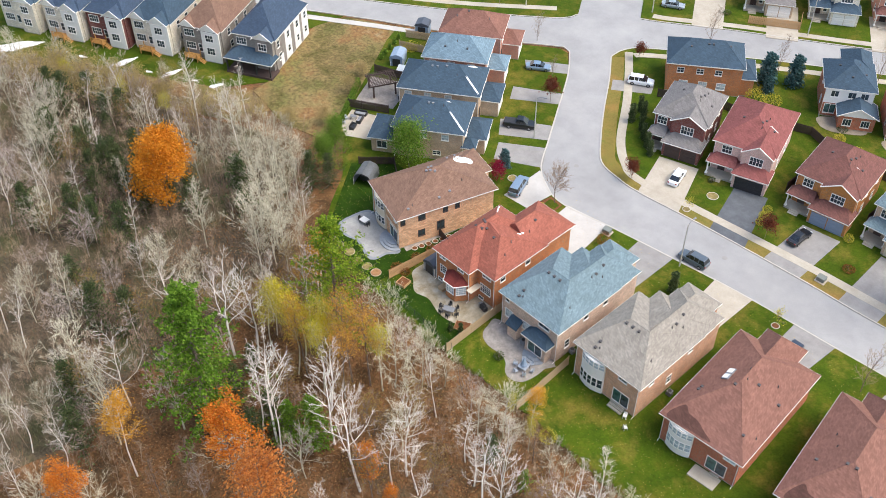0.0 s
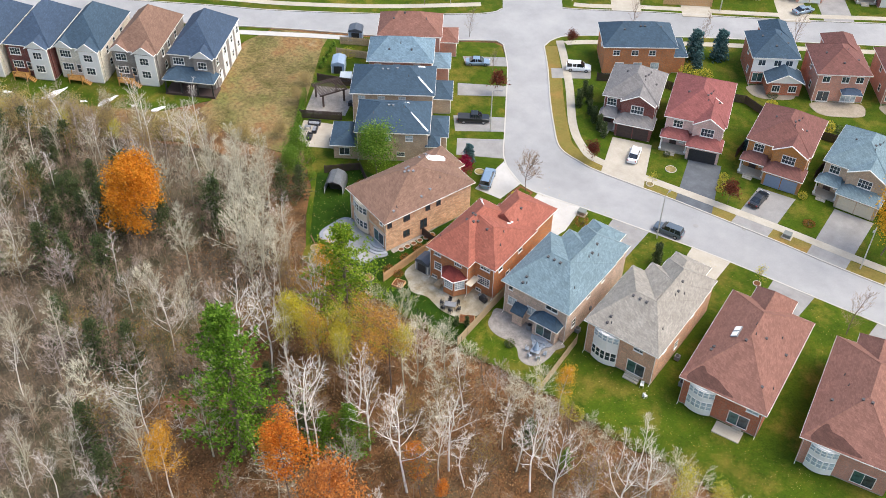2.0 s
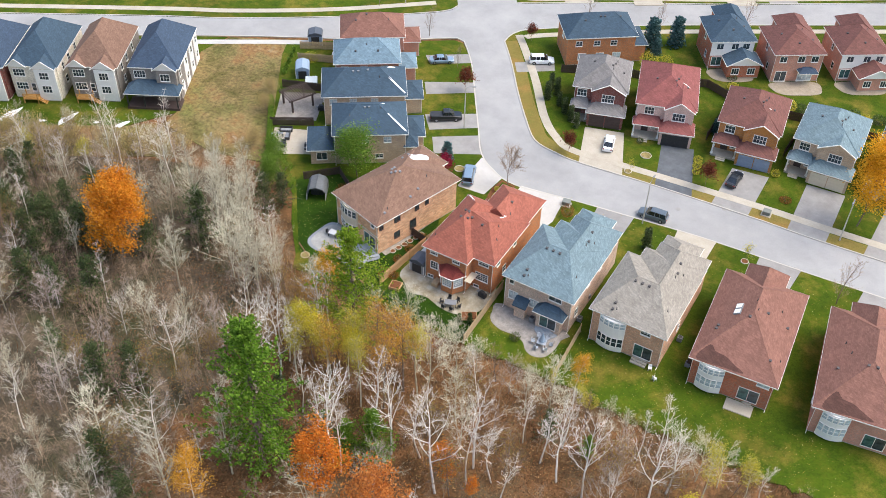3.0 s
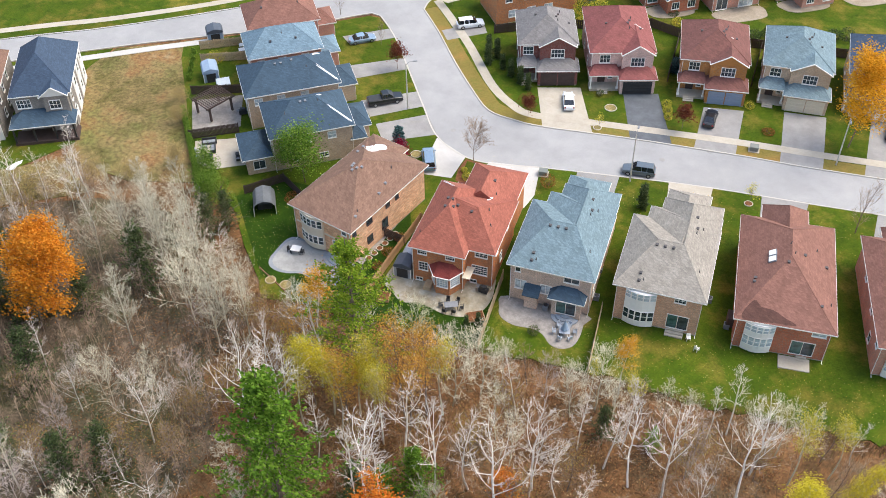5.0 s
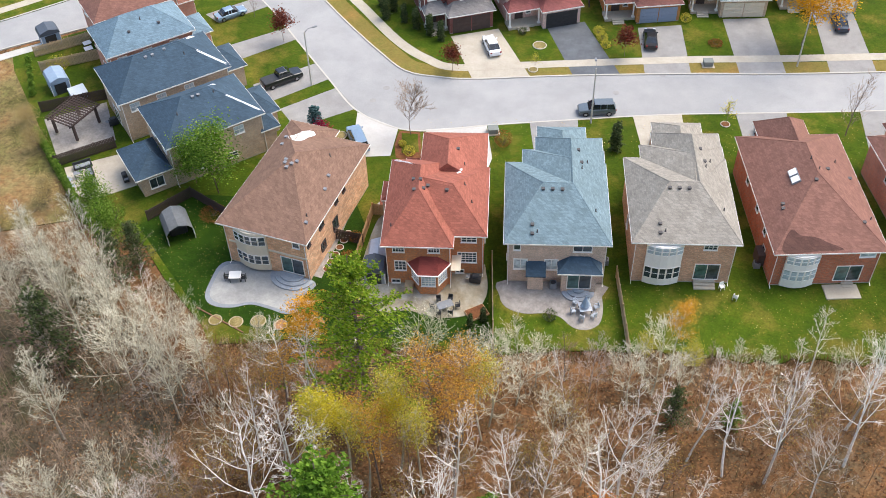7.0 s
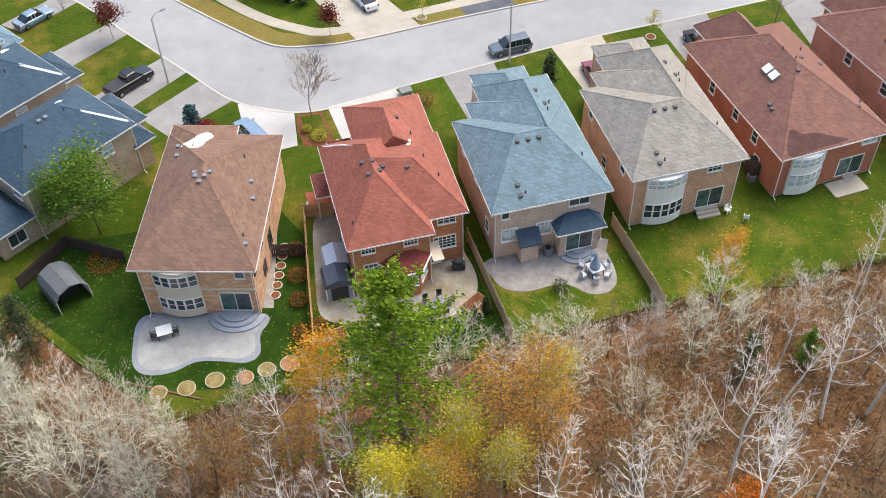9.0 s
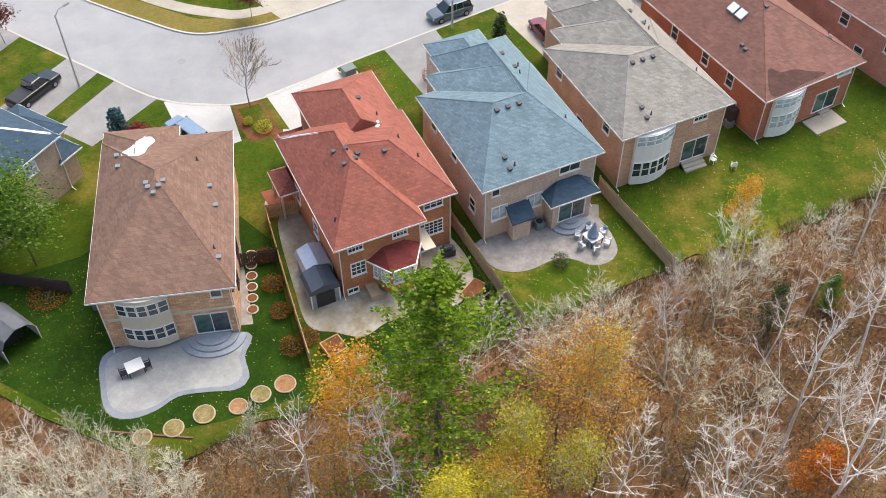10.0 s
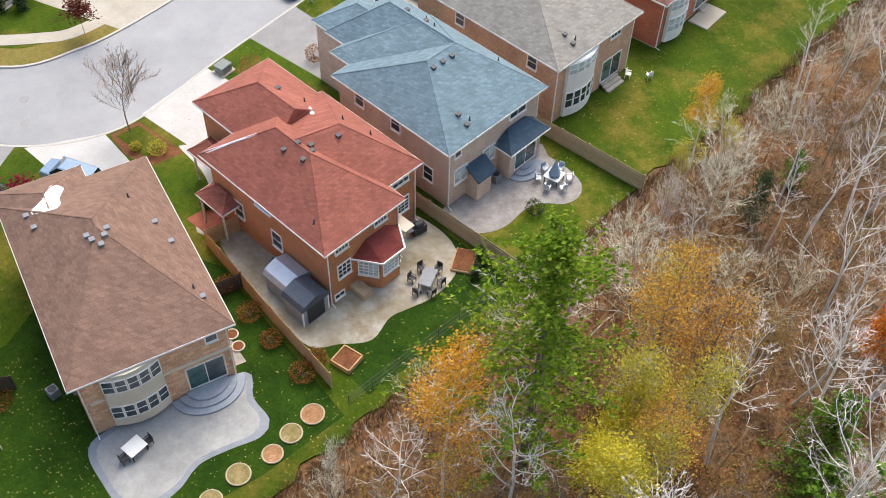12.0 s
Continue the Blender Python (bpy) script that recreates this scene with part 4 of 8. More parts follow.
part("awning", boxed(-5.4, -0.9, 2.9, -4.4, 1.35, 3.0, bevel=0.02), M["offwhite"], h2, "cream retracted patio awning")
downspout(h2, -12.1, -0.25, 6.0), downspout(h2, -5.5, -0.25, 6.0), downspout(h2, -2.15, 1.4, 6.0)
garage_door(h2, "N", 17.4, -5.7, 4.8, 2.2), front_door(h2, "N", 12.4, -10.6)
hip_roof(h2, (-11.4, 12.7, -9.2, 16.6), 3.2, ((-10.3, 13.9), (-10.3, 15.4)), 4.2, ROOF["red"], [])
hip_roof(h2, (-13.7, 9.4, -12.1, 12.6), 3.1, ((-12.4, 10.4), (-12.4, 11.6)), 3.8, ROOF["red"], [])
for px, py in ((-13.5, 9.7), (-13.5, 12.3), (-11.1, 16.3)):
    part("porch_column", tube(bmesh.new(), [(px, py, 0.1), (px, py, 3.05)], [0.1, 0.09], 8), M["offwhite"], h2)
part("stair", boxed(-10.3, -1.7, 0.0, -9.4, -0.25, 0.7), M["wood_grey"], h2)

# taupe brick house
window(h3, "S", 0.45, 1.4, 5.0, 0.6, 0.8, 1, 1), window(h3, "S", 0.45, 8.1, 4.95, 1.8, 0.85, 2, 1)
window(h3, "S", 0.45, 1.8, 2.2, 1.3, 1.35, 2, 1, "pane_light"), window(h3, "S", 0.45, 5.0, 2.2, 1.3, 1.35, 2, 1, "pane_light")
def shed_roofed_box(parent, x0, x1, c, deep, h0, h1, wall, roof):
    part("bump_out", boxed(x0, c - deep, -0.1, x1, c + 0.02, h0), wall, parent)
    bm = bmesh.new()
    v = [bm.verts.new(p) for p in ((x0 - 0.25, c - deep - 0.3, h0 - 0.1), (x1 + 0.25, c - deep - 0.3, h0 - 0.1), (x1 + 0.25, c, h1), (x0 - 0.25, c, h1))]
    bm.faces.new(v)
    e = bmesh.ops.extrude_face_region(bm, geom=bm.faces[:])
    bmesh.ops.translate(bm, verts=[q for q in e["geom"] if isinstance(q, bmesh.types.BMVert)], vec=(0, 0, 0.12))
    bmesh.ops.recalc_face_normals(bm, faces=bm.faces)
    part("bump_out_roof", bm, roof, parent)


shed_roofed_box(h3, 2.6, 4.2, 0.45, 1.1, 2.4, 3.2, WALL["taupe"], ROOF["teal"])
part("door_bay", boxed(6.1, -0.85, -0.1, 9.7, 0.47, 3.2), WALL["taupe"], h3)
patio_door(h3, "S", -0.85, 7.9, 0.75, 2.4, 2.15)
hip_roof(h3, (5.6, -1.3, 10.2, 0.4), 3.25, ((6.9, 0.3), (8.9, 0.3)), 4.2, ROOF["teal"], [])
round_steps(h3, 7.9, -0.9, 3, 1.7, 0.1)
for u, z in ((2.5, 1.8), (6, 4.6), (10, 4.6)):
    window(h3, "W", 0.45, u, z, 0.9, 1.3, 1, 2), window(h3, "E", 10.55, u, z, 0.9, 1.3, 1, 2)
downspout(h3, 0.5, 0.45, 6.1), downspout(h3, 10.5, 0.45, 6.1)
garage_door(h3, "N", 18.6, 6.3, 4.4)
part("electric_meter", boxed(10.55, 7.0, 1.2, 10.75, 7.4, 1.8), M["vent_grey"], h3)

# tan brick house
bow_window(h4, 0.45, 3.5, 3.7, 0.3, [(4.75, 1.0, "pane_light"), (1.3, 1.5, "pane")])
window(h4, "S", 0.45, 8.1, 5.1, 1.25, 0.75, 3, 2)
patio_door(h4, "S", 0.45, 8.2, 0.7, 2.5, 2.15)
steps(h4, 7.0, 9.2, 0.45, 3)
for u, z in ((3, 4.6), (7, 1.8), (11, 4.6)):
    window(h4, "W", 0.45, u, z, 0.9, 1.2, 1, 2), window(h4, "E", 10.65, u, z, 0.9, 1.2, 1, 2)
downspout(h4, 10.6, 0.45, 6.1), downspout(h4, 0.5, 0.45, 6.1)
garage_door(h4, "N", 19.2, 6.3, 4.4)

# red brick house
bow_window(h5, 0.5, 3.2, 3.4, 0.35, [(3.75, 0.95, "pane_light"), (1.5, 1.3, "pane_light")], top=4.95)
window(h5, "S", 0.5, 9.8, 4.15, 1.5, 0.7, 2, 1, "pane_light")
patio_door(h5, "S", 0.5, 8.4, 0.65, 2.6, 2.1)
steps(h5, 8.0, 9.2, 0.5, 2)
part("patio_slab", boxed(6.0, -1.7, -0.1, 9.6, 0.3, 0.22, bevel=0.02), M["concrete"], h5)
for u, z in ((5.0, 3.3), (8.5, 3.4), (13.0, 3.3), (4.0, 1.0)):
    window(h5, "W", 0.5, u, z, 0.8, 1.3, 1, 2)
part("cellar_hatch", boxed(-0.3, 3.0, 0.4, 0.5, 4.6, 2.0, bevel=0.05), M["wood_dark"], h5)
downspout(h5, 0.55, 0.5, 5.1), downspout(h5, 11.0, 0.5, 5.1)
garage_door(h5, "N", 20.8, 5.5, 4.4)
zs = height_at(t5, 3.7, 8.9)
n_pitch = math.degrees(math.atan2(3.7, 5.7))
for dy in (-0.55, 0.55):
    o = part("skylight", boxed(-0.5, -0.5, -0.1, 0.5, 0.5, 0.14, bevel=0.04), M["vent_grey"], h5, "roof skylight with pale glazing")
    o.matrix_basis = pose(3.7, 9.0 + dy, zs + 0.12, 0, -n_pitch, 0)
    g = part("skylight_glass", boxed(-0.42, -0.42, 0.13, 0.42, 0.42, 0.17), M["white"], o)
# pink brick house
bow_window(h6, 0.5, 3.2, 3.4, 0.35, [(3.75, 0.95, "pane_light"), (1.5, 1.3, "pane_light")], top=4.95)
patio_door(h6, "S", 0.5, 8.4, 0.65, 2.6, 2.1)
for u, z in ((2.0, 3.4), (7.5, 3.4), (13.0, 3.4), (5.0, 1.0)):
    window(h6, "W", 0.5, u, z, 0.9, 1.2, 1, 2)
downspout(h6, 0.55, 0.5, 5.1)

# side street houses: windows, sunroom, doors
for hh, W, D in ((b1, 12.4, 9.4), (b2, 14.6, 9.2), (b3, 12.0, 8.2), (b4, 12.0, 8.6)):
    for u in (2.0, 5.4, 9.0):
        window(hh, "S", 0.4, u, 4.3, 1.1, 1.0, 2, 2, "pane_light")
    window(hh, "S", 0.4, 3.6, 1.4, 0.9, 1.1), window(hh, "S", 0.4, 7.6, 1.2, 1.2, 0.7)
    for u in (2.2, 6.0):
        window(hh, "W", 0.4, u, 4.2, 1.2, 1.1)
    patio_door(hh, "W", 0.4, D * 0.5, 0.5)
    garage_door(hh, "E", W + 2.6, D * 0.62, 4.2, 2.2)
    window(hh, "E", W - 0.4, D * 0.3, 4.2, 1.2, 1.2), front_door(hh, "E", W - 0.4, D * 0.2)
    downspout(hh, 0.45, 0.4, 5.9), downspout(hh, W - 0.45, 0.4, 5.9)
part("sunroom_wall", boxed(-3.6, 0.6, -0.1, 0.42, 6.6, 2.9), WALL["beige"], b1)
hip_roof(b1, (-4.2, 0.2, 0.3, 7.0), 3.0, ((-1.2, 2.6), (-1.2, 4.6)), 4.6, ROOF["teal"], [])
window(b1, "S", 0.6, -1.8, 1.0, 1.6, 1.3, 2, 1), window(b1, "W", -3.6, 3.5, 1.0, 1.8, 1.3, 2, 1)
part("entry_wall", boxed(12.0, 0.6, -0.1, 13.6, 2.6, 3.2), WALL["beige"], b1)
hip_roof(b1, (11.6, 0.2, 14.1, 3.0), 3.3, ((12.6, 1.6), (12.9, 1.6)), 4.6, ROOF["teal"], [])
for u in (2.6, 6.0, 9.2):
    window(d1, "S", 0.4, u, 4.2, 1.1, 0.9)
    window(d1, "S", 0.4, u + 0.8, 1.3, 1.4, 1.2, 2, 2, "pane_light")
window(d1, "W", 0.4, 4, 4.2, 1.2, 1.2), window(d1, "E", 15.6, 3.5, 1.2, 1.4, 1.2)

# townhouses: windows, decks, covered porch
def deck(x, y, rz, w, d, z, label="new golden timber deck with stairs"):
    e = empty("deck", pose(x, y, 0, 0, 0, rz), label, "deck", "timber decks")
    part("deck_floor", boxed(0, -d, z - 0.14, w, 0, z), M["wood_gold"], e)
    for px in (0.08, w - 0.08):
        for py in (-d + 0.08, -0.1):
            part("post", boxed(px - 0.07, py - 0.07, -0.1, px + 0.07, py + 0.07, z + 0.95), M["wood_gold"], e)
    part("rail", boxed(0, -d, z + 0.88, w, -d + 0.1, z + 0.98), M["wood_gold"], e)
    for k in range(int(w / 0.16)):
        part("baluster", boxed(0.1 + k * 0.16, -d + 0.03, z, 0.14 + k * 0.16, -d + 0.07, z + 0.88), M["wood_gold"], e)
    for k in range(5):
        part("tread", boxed(w + 0.28 * k, -d, z - 0.18 * k - 0.2, w + 0.28 * (k + 1), -d + 1.0, z - 0.18 * k - 0.14), M["wood_gold"], e)
    return e


for k, e in enumerate(townhouses):
    W = TOWN_W
    for z in (4.6, 1.9):
        window(e, "S", 0.3, 1.9, z, 1.9, 1.3, 4, 2)
        window(e, "S", -0.57, W * 0.55 + 1.6, z, 1.5, 1.3, 3, 2, frame="white")
    window(e, "S", 0.3, 3.9, 1.6, 0.7, 1.5, 1, 2)
    for u in (3.0, 6.0, 9.5) if k < 5 else (1.4,):
        window(e, "E", W - 0.3, u, 4.6, 0.9, 1.3, 1, 2), window(e, "E", W - 0.3, u + 0.5, 1.8, 0.9, 1.3, 1, 2)
    if k in (1, 2, 3, 4):
        part("white_panel", boxed(W * 0.55 - 0.02, -0.56, 0.25, W - 0.48, -0.3, 6.5), M["white"], e)
        m = e.matrix_world @ Vector((2.2 if k % 2 else 1.2, 0.1, 0))
        deck(m.x, m.y, TOWN_TURN, 2.6, 1.6, 1.0)
for y0, y1 in ((4.2, 6.6), (8.0, 10.4), (11.4, 13.8)):
    part("wall_cladding", boxed(TOWN_W - 0.32, y0, 0.3, TOWN_W - 0.22, y1, 6.5), M["white"], townhouses[5], "white wall panel")
for u in (5.4, 9.2, 12.6):
    window(townhouses[5], "E", TOWN_W - 0.22, u, 4.5, 0.9, 1.3, 1, 2), window(townhouses[5], "E", TOWN_W - 0.22, u, 1.6, 0.8, 1.2, 1, 2)
part("side_door", boxed(TOWN_W - 0.3, 2.0, 0.3, TOWN_W - 0.24, 3.1, 2.5), M["white"], townhouses[5])
hip_roof(townhouses[5], (-0.4, -3.0, TOWN_W + 0.2, 0.35), 3.2, ((1.5, 0.2), (7.4, 0.2)), 4.2, ROOF["teal"], [])
for x in (0.0, 2.9, 5.9, 8.7):
    part("porch_column", boxed(x - 0.12, -2.8, -0.1, x + 0.12, -2.56, 3.1), M["dark_metal"], townhouses[5])
part("porch_deck", boxed(-0.2, -2.9, -0.1, TOWN_W, 0.3, 0.5), M["wood_dark"], townhouses[5])


def snow_patch(hs, tris, outline, label="patch of melting white snow on the roof"):
    """A thin sheet of snow that lies on the slopes inside an outline."""
    bm = bmesh.new()
    ring = smooth_line(outline, 0.3, True)
    cx, cy = sum(p[0] for p in ring) / len(ring), sum(p[1] for p in ring) / len(ring)
    rows = []
    for k in range(5):
        f = k / 4
        rows.append([bm.verts.new((cx + (x - cx) * f, cy + (y - cy) * f, height_at(tris, cx + (x - cx) * f, cy + (y - cy) * f) + 0.08 + 0.05 * (1 - f))) for x, y in ring])
    n = len(ring)
    for a, b in zip(rows, rows[1:]):
        for i in range(n):
            if a is rows[0]:
                bm.faces.new((a[0], b[i], b[(i + 1) % n])) if i else bm.faces.new((a[0], b[i], b[1]))
            else:
                bm.faces.new((a[i], b[i], b[(i + 1) % n], a[(i + 1) % n]))
    bmesh.ops.delete(bm, geom=[v for v in bm.verts if not v.link_faces], context="VERTS")
    o = part("snow_patch", bm, M["snow"], None, smooth=True)
    o.matrix_basis = hs.matrix_basis.copy()
    return tagged(o, label, "snow", "snow patches")


snow_patch(h1, t1, [(4.5, 15.6), (4.0, 14.5), (3.9, 13.6), (3.5, 13.0), (2.7, 13.2), (2.0, 13.7), (2.1, 14.3), (2.9, 14.5), (3.4, 15.2), (3.8, 15.9)])
snow_patch(b1, tb1, [(9.2, 3.4), (10.6, 2.2), (12.1, 0.75), (12.0, 0.35), (10.5, 1.8), (9.1, 3.2)], "thin streak of snow along the roof hip")
snow_patch(b1, tb1, [(7.9, 5.6), (8.6, 5.9), (8.9, 5.6), (8.2, 5.2)])
snow_patch(b2, tb2, [(11.6, 3.2), (13.0, 1.9), (14.3, 0.65), (14.2, 0.3), (12.9, 1.5), (11.5, 2.9)], "thin streak of snow along the roof hip")
snow_patch(b2, tb2, [(11.0, 6.0), (11.8, 6.9), (12.6, 7.3), (12.8, 7.0), (12.0, 6.2), (11.4, 5.7)])
snow_patch(h2, t2, [(-12.3, 12.35), (-11.0, 10.75), (-9.8, 9.25), (-9.7, 9.5), (-11.0, 11.1), (-12.15, 12.6)], "thin streak of snow along the roof hip")
snow_patch(h2, t2, [(-5.1, 8.7), (-4.7, 9.2), (-4.6, 9.8), (-4.85, 9.6), (-5.2, 9.0)])


def roof_stain(hs, tris, outline, material):
    """A thin film of damp shingles inside an outline on the slopes."""
    bm = bmesh.new()
    ring = smooth_line(outline, 0.3, True)
    cx, cy = sum(p[0] for p in ring) / len(ring), sum(p[1] for p in ring) / len(ring)
    hub = bm.verts.new((cx, cy, height_at(tris, cx, cy) + 0.1))
    vs = [bm.verts.new((x, y, height_at(tris, x, y) + 0.1)) for x, y in ring]
    for i in range(len(vs)):
        bm.faces.new((hub, vs[i], vs[(i + 1) % len(vs)]))
    bmesh.ops.recalc_face_normals(bm, faces=bm.faces)
    part("damp_patch", bm, material, hs, "dark damp shingles at the eave")


DAMP = shingles("damp_brown_shingles", "5c4038")
STAIN5 = [(0.9, 0.2), (4.5, 0.2), (7.0, 0.3), (5.6, 1.0), (4.3, 1.6), (2.9, 1.8), (2.0, 2.4)]
roof_stain(h5, t5, STAIN5, DAMP)
roof_stain(h6, t6, [(x + 0.3, y) for x, y in STAIN5], DAMP)

# ---- driveways, patios, paths ----
def paved(name, pts, material, label, category, z=DRIVE_Z, smooth=False):
    return tagged(part(name, slab(smooth_line(pts, 0.5, True) if smooth else list(pts), -0.2, z), M[material]), label, category, kind="structure")


for pts, m, label in [
    ([(-18.9, 28.95), (-13.4, 25.9), (-13.9, 20.6), (-18.6, 20.2)], "concrete_white", "pale concrete driveway"),
    ([(-9.9, 25.75), (-2.4, 26.75), (-1.6, 20.5), (-2.3, 17.4), (-9.2, 17.4)], "concrete_white", "wide white concrete driveway"),
    ([(2.9, 27.7), (8.9, 28.2), (8.9, 18.6), (3.7, 18.6)], "asphalt_drive", "worn grey asphalt driveway"),
    ([(15.8, 29.0), (21.9, 29.65), (21.8, 19.8), (16.7, 19.8)], "concrete", "light concrete driveway"),
    ([(28.6, 30.1), (34.9, 30.5), (34.2, 21.0), (29.0, 21.0)], "asphalt_drive", "worn grey asphalt driveway"),
    ([(44, 30.9), (49.8, 31.2), (48.4, 21.4), (43.2, 21.0)], "asphalt_drive", "worn grey asphalt driveway"),
    ([(-4.6, 36.5), (3.0, 37.1), (-1.4, 48.2), (-7.9, 46.2)], "concrete", "beige concrete double driveway"),
    ([(8.6, 37.5), (14.8, 37.8), (10.6, 50.2), (5.4, 48.5)], "asphalt_black", "dark sealed asphalt driveway"),
    ([(18.0, 38.0), (24.0, 38.25), (23.9, 49.6), (17.9, 48.8)], "asphalt_drive", "grey asphalt driveway"),
    ([(30.3, 38.45), (36.3, 38.7), (36.0, 51.6), (29.8, 51.2)], "asphalt_drive", "grey asphalt driveway"),
    ([(42, 38.8), (48, 39.1), (48, 53), (42.5, 53)], "asphalt_drive", "grey asphalt driveway"),
    ([(-26.3, 25.6), (-19.1, 29.75), (-22.2, 34.1), (-28.9, 29.4)], "asphalt_drive", "grey asphalt driveway"),
    ([(-30.4, 30.9), (-23.4, 36.0), (-25.7, 39.5), (-33.4, 34.4)], "asphalt_drive", "grey asphalt driveway"),
    ([(-36.5, 39.9), (-29.2, 45.1), (-31.0, 47.9), (-38.8, 43.1)], "asphalt_drive", "pale grey asphalt driveway"),
    ([(-41.0, 48.8), (-34.6, 53.4), (-36.4, 55.9), (-43.4, 51)], "asphalt_drive", "grey asphalt driveway"),
    ([(-27.9, 57.9), (-26.0, 55.2), (-20.2, 59.4), (-21.8, 62.4)], "asphalt_drive", "short asphalt driveway of the corner house"),
]:
    paved("driveway", pts, m, label, "driveway")
for x, y in ((-13.5, 90.5), (3, 101), (10, 106.5), (-26, 83.6)):
    d, n = Vector((0.84, 0.54)), Vector((-0.54, 0.84))
    c = Vector((x, y)) + n * 2
    paved("driveway", [tuple(c - d * 3), tuple(c + d * 3), tuple(c + d * 3 + n * 13), tuple(c - d * 3 + n * 13)], "concrete" if x < 5 else "asphalt_drive", "driveway beyond the cross street", "driveway")

M["patio_blue"] = blotchy("stamped_grey_concrete", [(0.3, rgb("908f8c")), (0.5, rgb("a09f9c")), (0.7, rgb("b0aea8"))], 0.35, 4.0, 0.8, 0.1, 0.2, wide=(0.2, 0.08))
M["patio_edge"] = blotchy("dark_grey_border", [(0.3, rgb("82868c")), (0.7, rgb("94989c"))], 0.8, 5.0, 0.85, 0.1, 0.2)
M["patio_tan"] = blotchy("stained_patio_concrete", [(0.3, rgb("85785f")), (0.5, rgb("a39a88")), (0.7, rgb("bfbbb2"))], 0.28, 3.0, 0.85, 0.12, 0.2, second=(0.4, rgb("8a7a5e")))
M["patio_stone"] = blotchy("flagstone", [(0.3, rgb("847e78")), (0.5, rgb("97908a")), (0.7, rgb("a8a29b"))], 0.9, 4.0, 0.85, 0.16, 0.3)
M["mulch"] = blotchy("bark_mulch", [(0.3, rgb("5a3a28")), (0.6, rgb("7d5236")), (0.75, rgb("94683f"))], 1.2, 9.0, fine=0.3)
M["mulch_tan"] = blotchy("leaf_strewn_soil", [(0.3, rgb("86603e")), (0.6, rgb("a67e5c")), (0.75, rgb("b89478"))], 1.4, 9.0, fine=0.3)
M["ring_pale"] = plain("pale_edging_stone", "c4bcae", 0.9, vary=0.15, scale=4.0)
M["ring_stone"] = plain("tan_edging_stone", "b4a488", 0.9, vary=0.15, scale=4.0)
M["wood_rust"] = plain("reddish_garden_timber", "7c5846", 0.85, vary=0.2, scale=1.5)
M["mulch_gold"] = blotchy("dead_plant_mulch", [(0.3, rgb("6c6238")), (0.6, rgb("94845a")), (0.75, rgb("ac9c74"))], 1.5, 9.0, fine=0.3)
P1 = [(-30.2, 2.3), (-31.4, -1.0), (-31.3, -3.2), (-30.0, -4.2), (-28.2, -4.3), (-26.4, -3.8), (-24.4, -4.3), (-22.4, -5.0), (-21.2, -4.4), (-20.9, -2.4), (-20.0, -0.4), (-25.0, 1.3)]
paved("patio", P1, "patio_edge", "dark-bordered grey stamped concrete patio", "patio", 0.12, True)
cx, cy = -26.0, -0.9
paved("patio", [(cx + (x - cx) * 0.92, cy + (y - cy) * 0.87) for x, y in P1], "patio_blue", "pale grey stamped concrete patio field", "patio", 0.126, True)
P2 = [(-12.3, 10.0), (-14.2, 9.6), (-15.4, 2.0), (-15.6, -1.8), (-14.0, -3.2), (-12.2, -4.5), (-10.0, -4.0), (-8.4, -4.4), (-6.4, -4.9), (-4.0, -4.6), (-2.4, -3.4), (-1.6, -1.2), (-1.8, 1.6), (-2.6, 3.0), (-8.0, 1.0), (-11.0, 3.0)]
paved("patio", P2, "patio_tan", "rain-stained pale concrete patio", "patio", 0.12, True)
P3 = [(0.2, 0.6), (-0.3, -1.6), (0.4, -3.2), (2.2, -4.0), (4.6, -3.9), (6.0, -4.4), (7.2, -5.7), (8.6, -6.0), (9.9, -5.2), (10.4, -3.4), (10.4, -1.4), (10.4, 0.4)]
paved("patio", P3, "patio_stone", "brown-grey flagstone patio", "patio", 0.12, True)
paved("patio", [(-54.6, 18.9), (-48.4, 22.6), (-51.8, 30.2), (-58.8, 26.4)], "patio_stone", "brown paved yard under the pergola", "patio", 0.12)
paved("patio", [(-48.0, 11.7), (-43.4, 14.4), (-47.0, 20.0), (-53.2, 17.2), (-50.8, 12.8)], "concrete", "beige paved patio beside the sunroom", "patio", 0.12)
paved("path", [(-18.4, 15.6), (-16.6, 15.0), (-19.4, 0.2), (-20.6, 0.6)], "patio_stone", "stone side path along the house wall", "path", 0.115)
paved("path", [(-10.0, 20.5), (-10.4, 17.0), (-11.4, 14.6), (-13.4, 13.0), (-14.6, 12.0), (-13.4, 10.2), (-11.6, 12.6), (-9.4, 15.0), (-9.2, 20.0)], "concrete_white", "pale curving front walk", "path", 0.115, True)
paved("path", [(-14.4, 13.6), (-11.6, 13.4), (-11.8, 10.6), (-14.2, 10.4)], "brick_terrace", "red paved front terrace", "path", 0.122)
paved("flower_bed", [(-13.2, 25.4), (-10.6, 25.2), (-10.1, 19.6), (-13.2, 20.2), (-13.6, 22.8)], "mulch", "mulched front bed with edging stones", "garden", 0.1)
paved("flower_bed", [(-12.9, 25.0), (-10.9, 24.8), (-10.5, 21.4), (-12.6, 21.2)], "lawn", "small strip of front grass", "garden", 0.11)

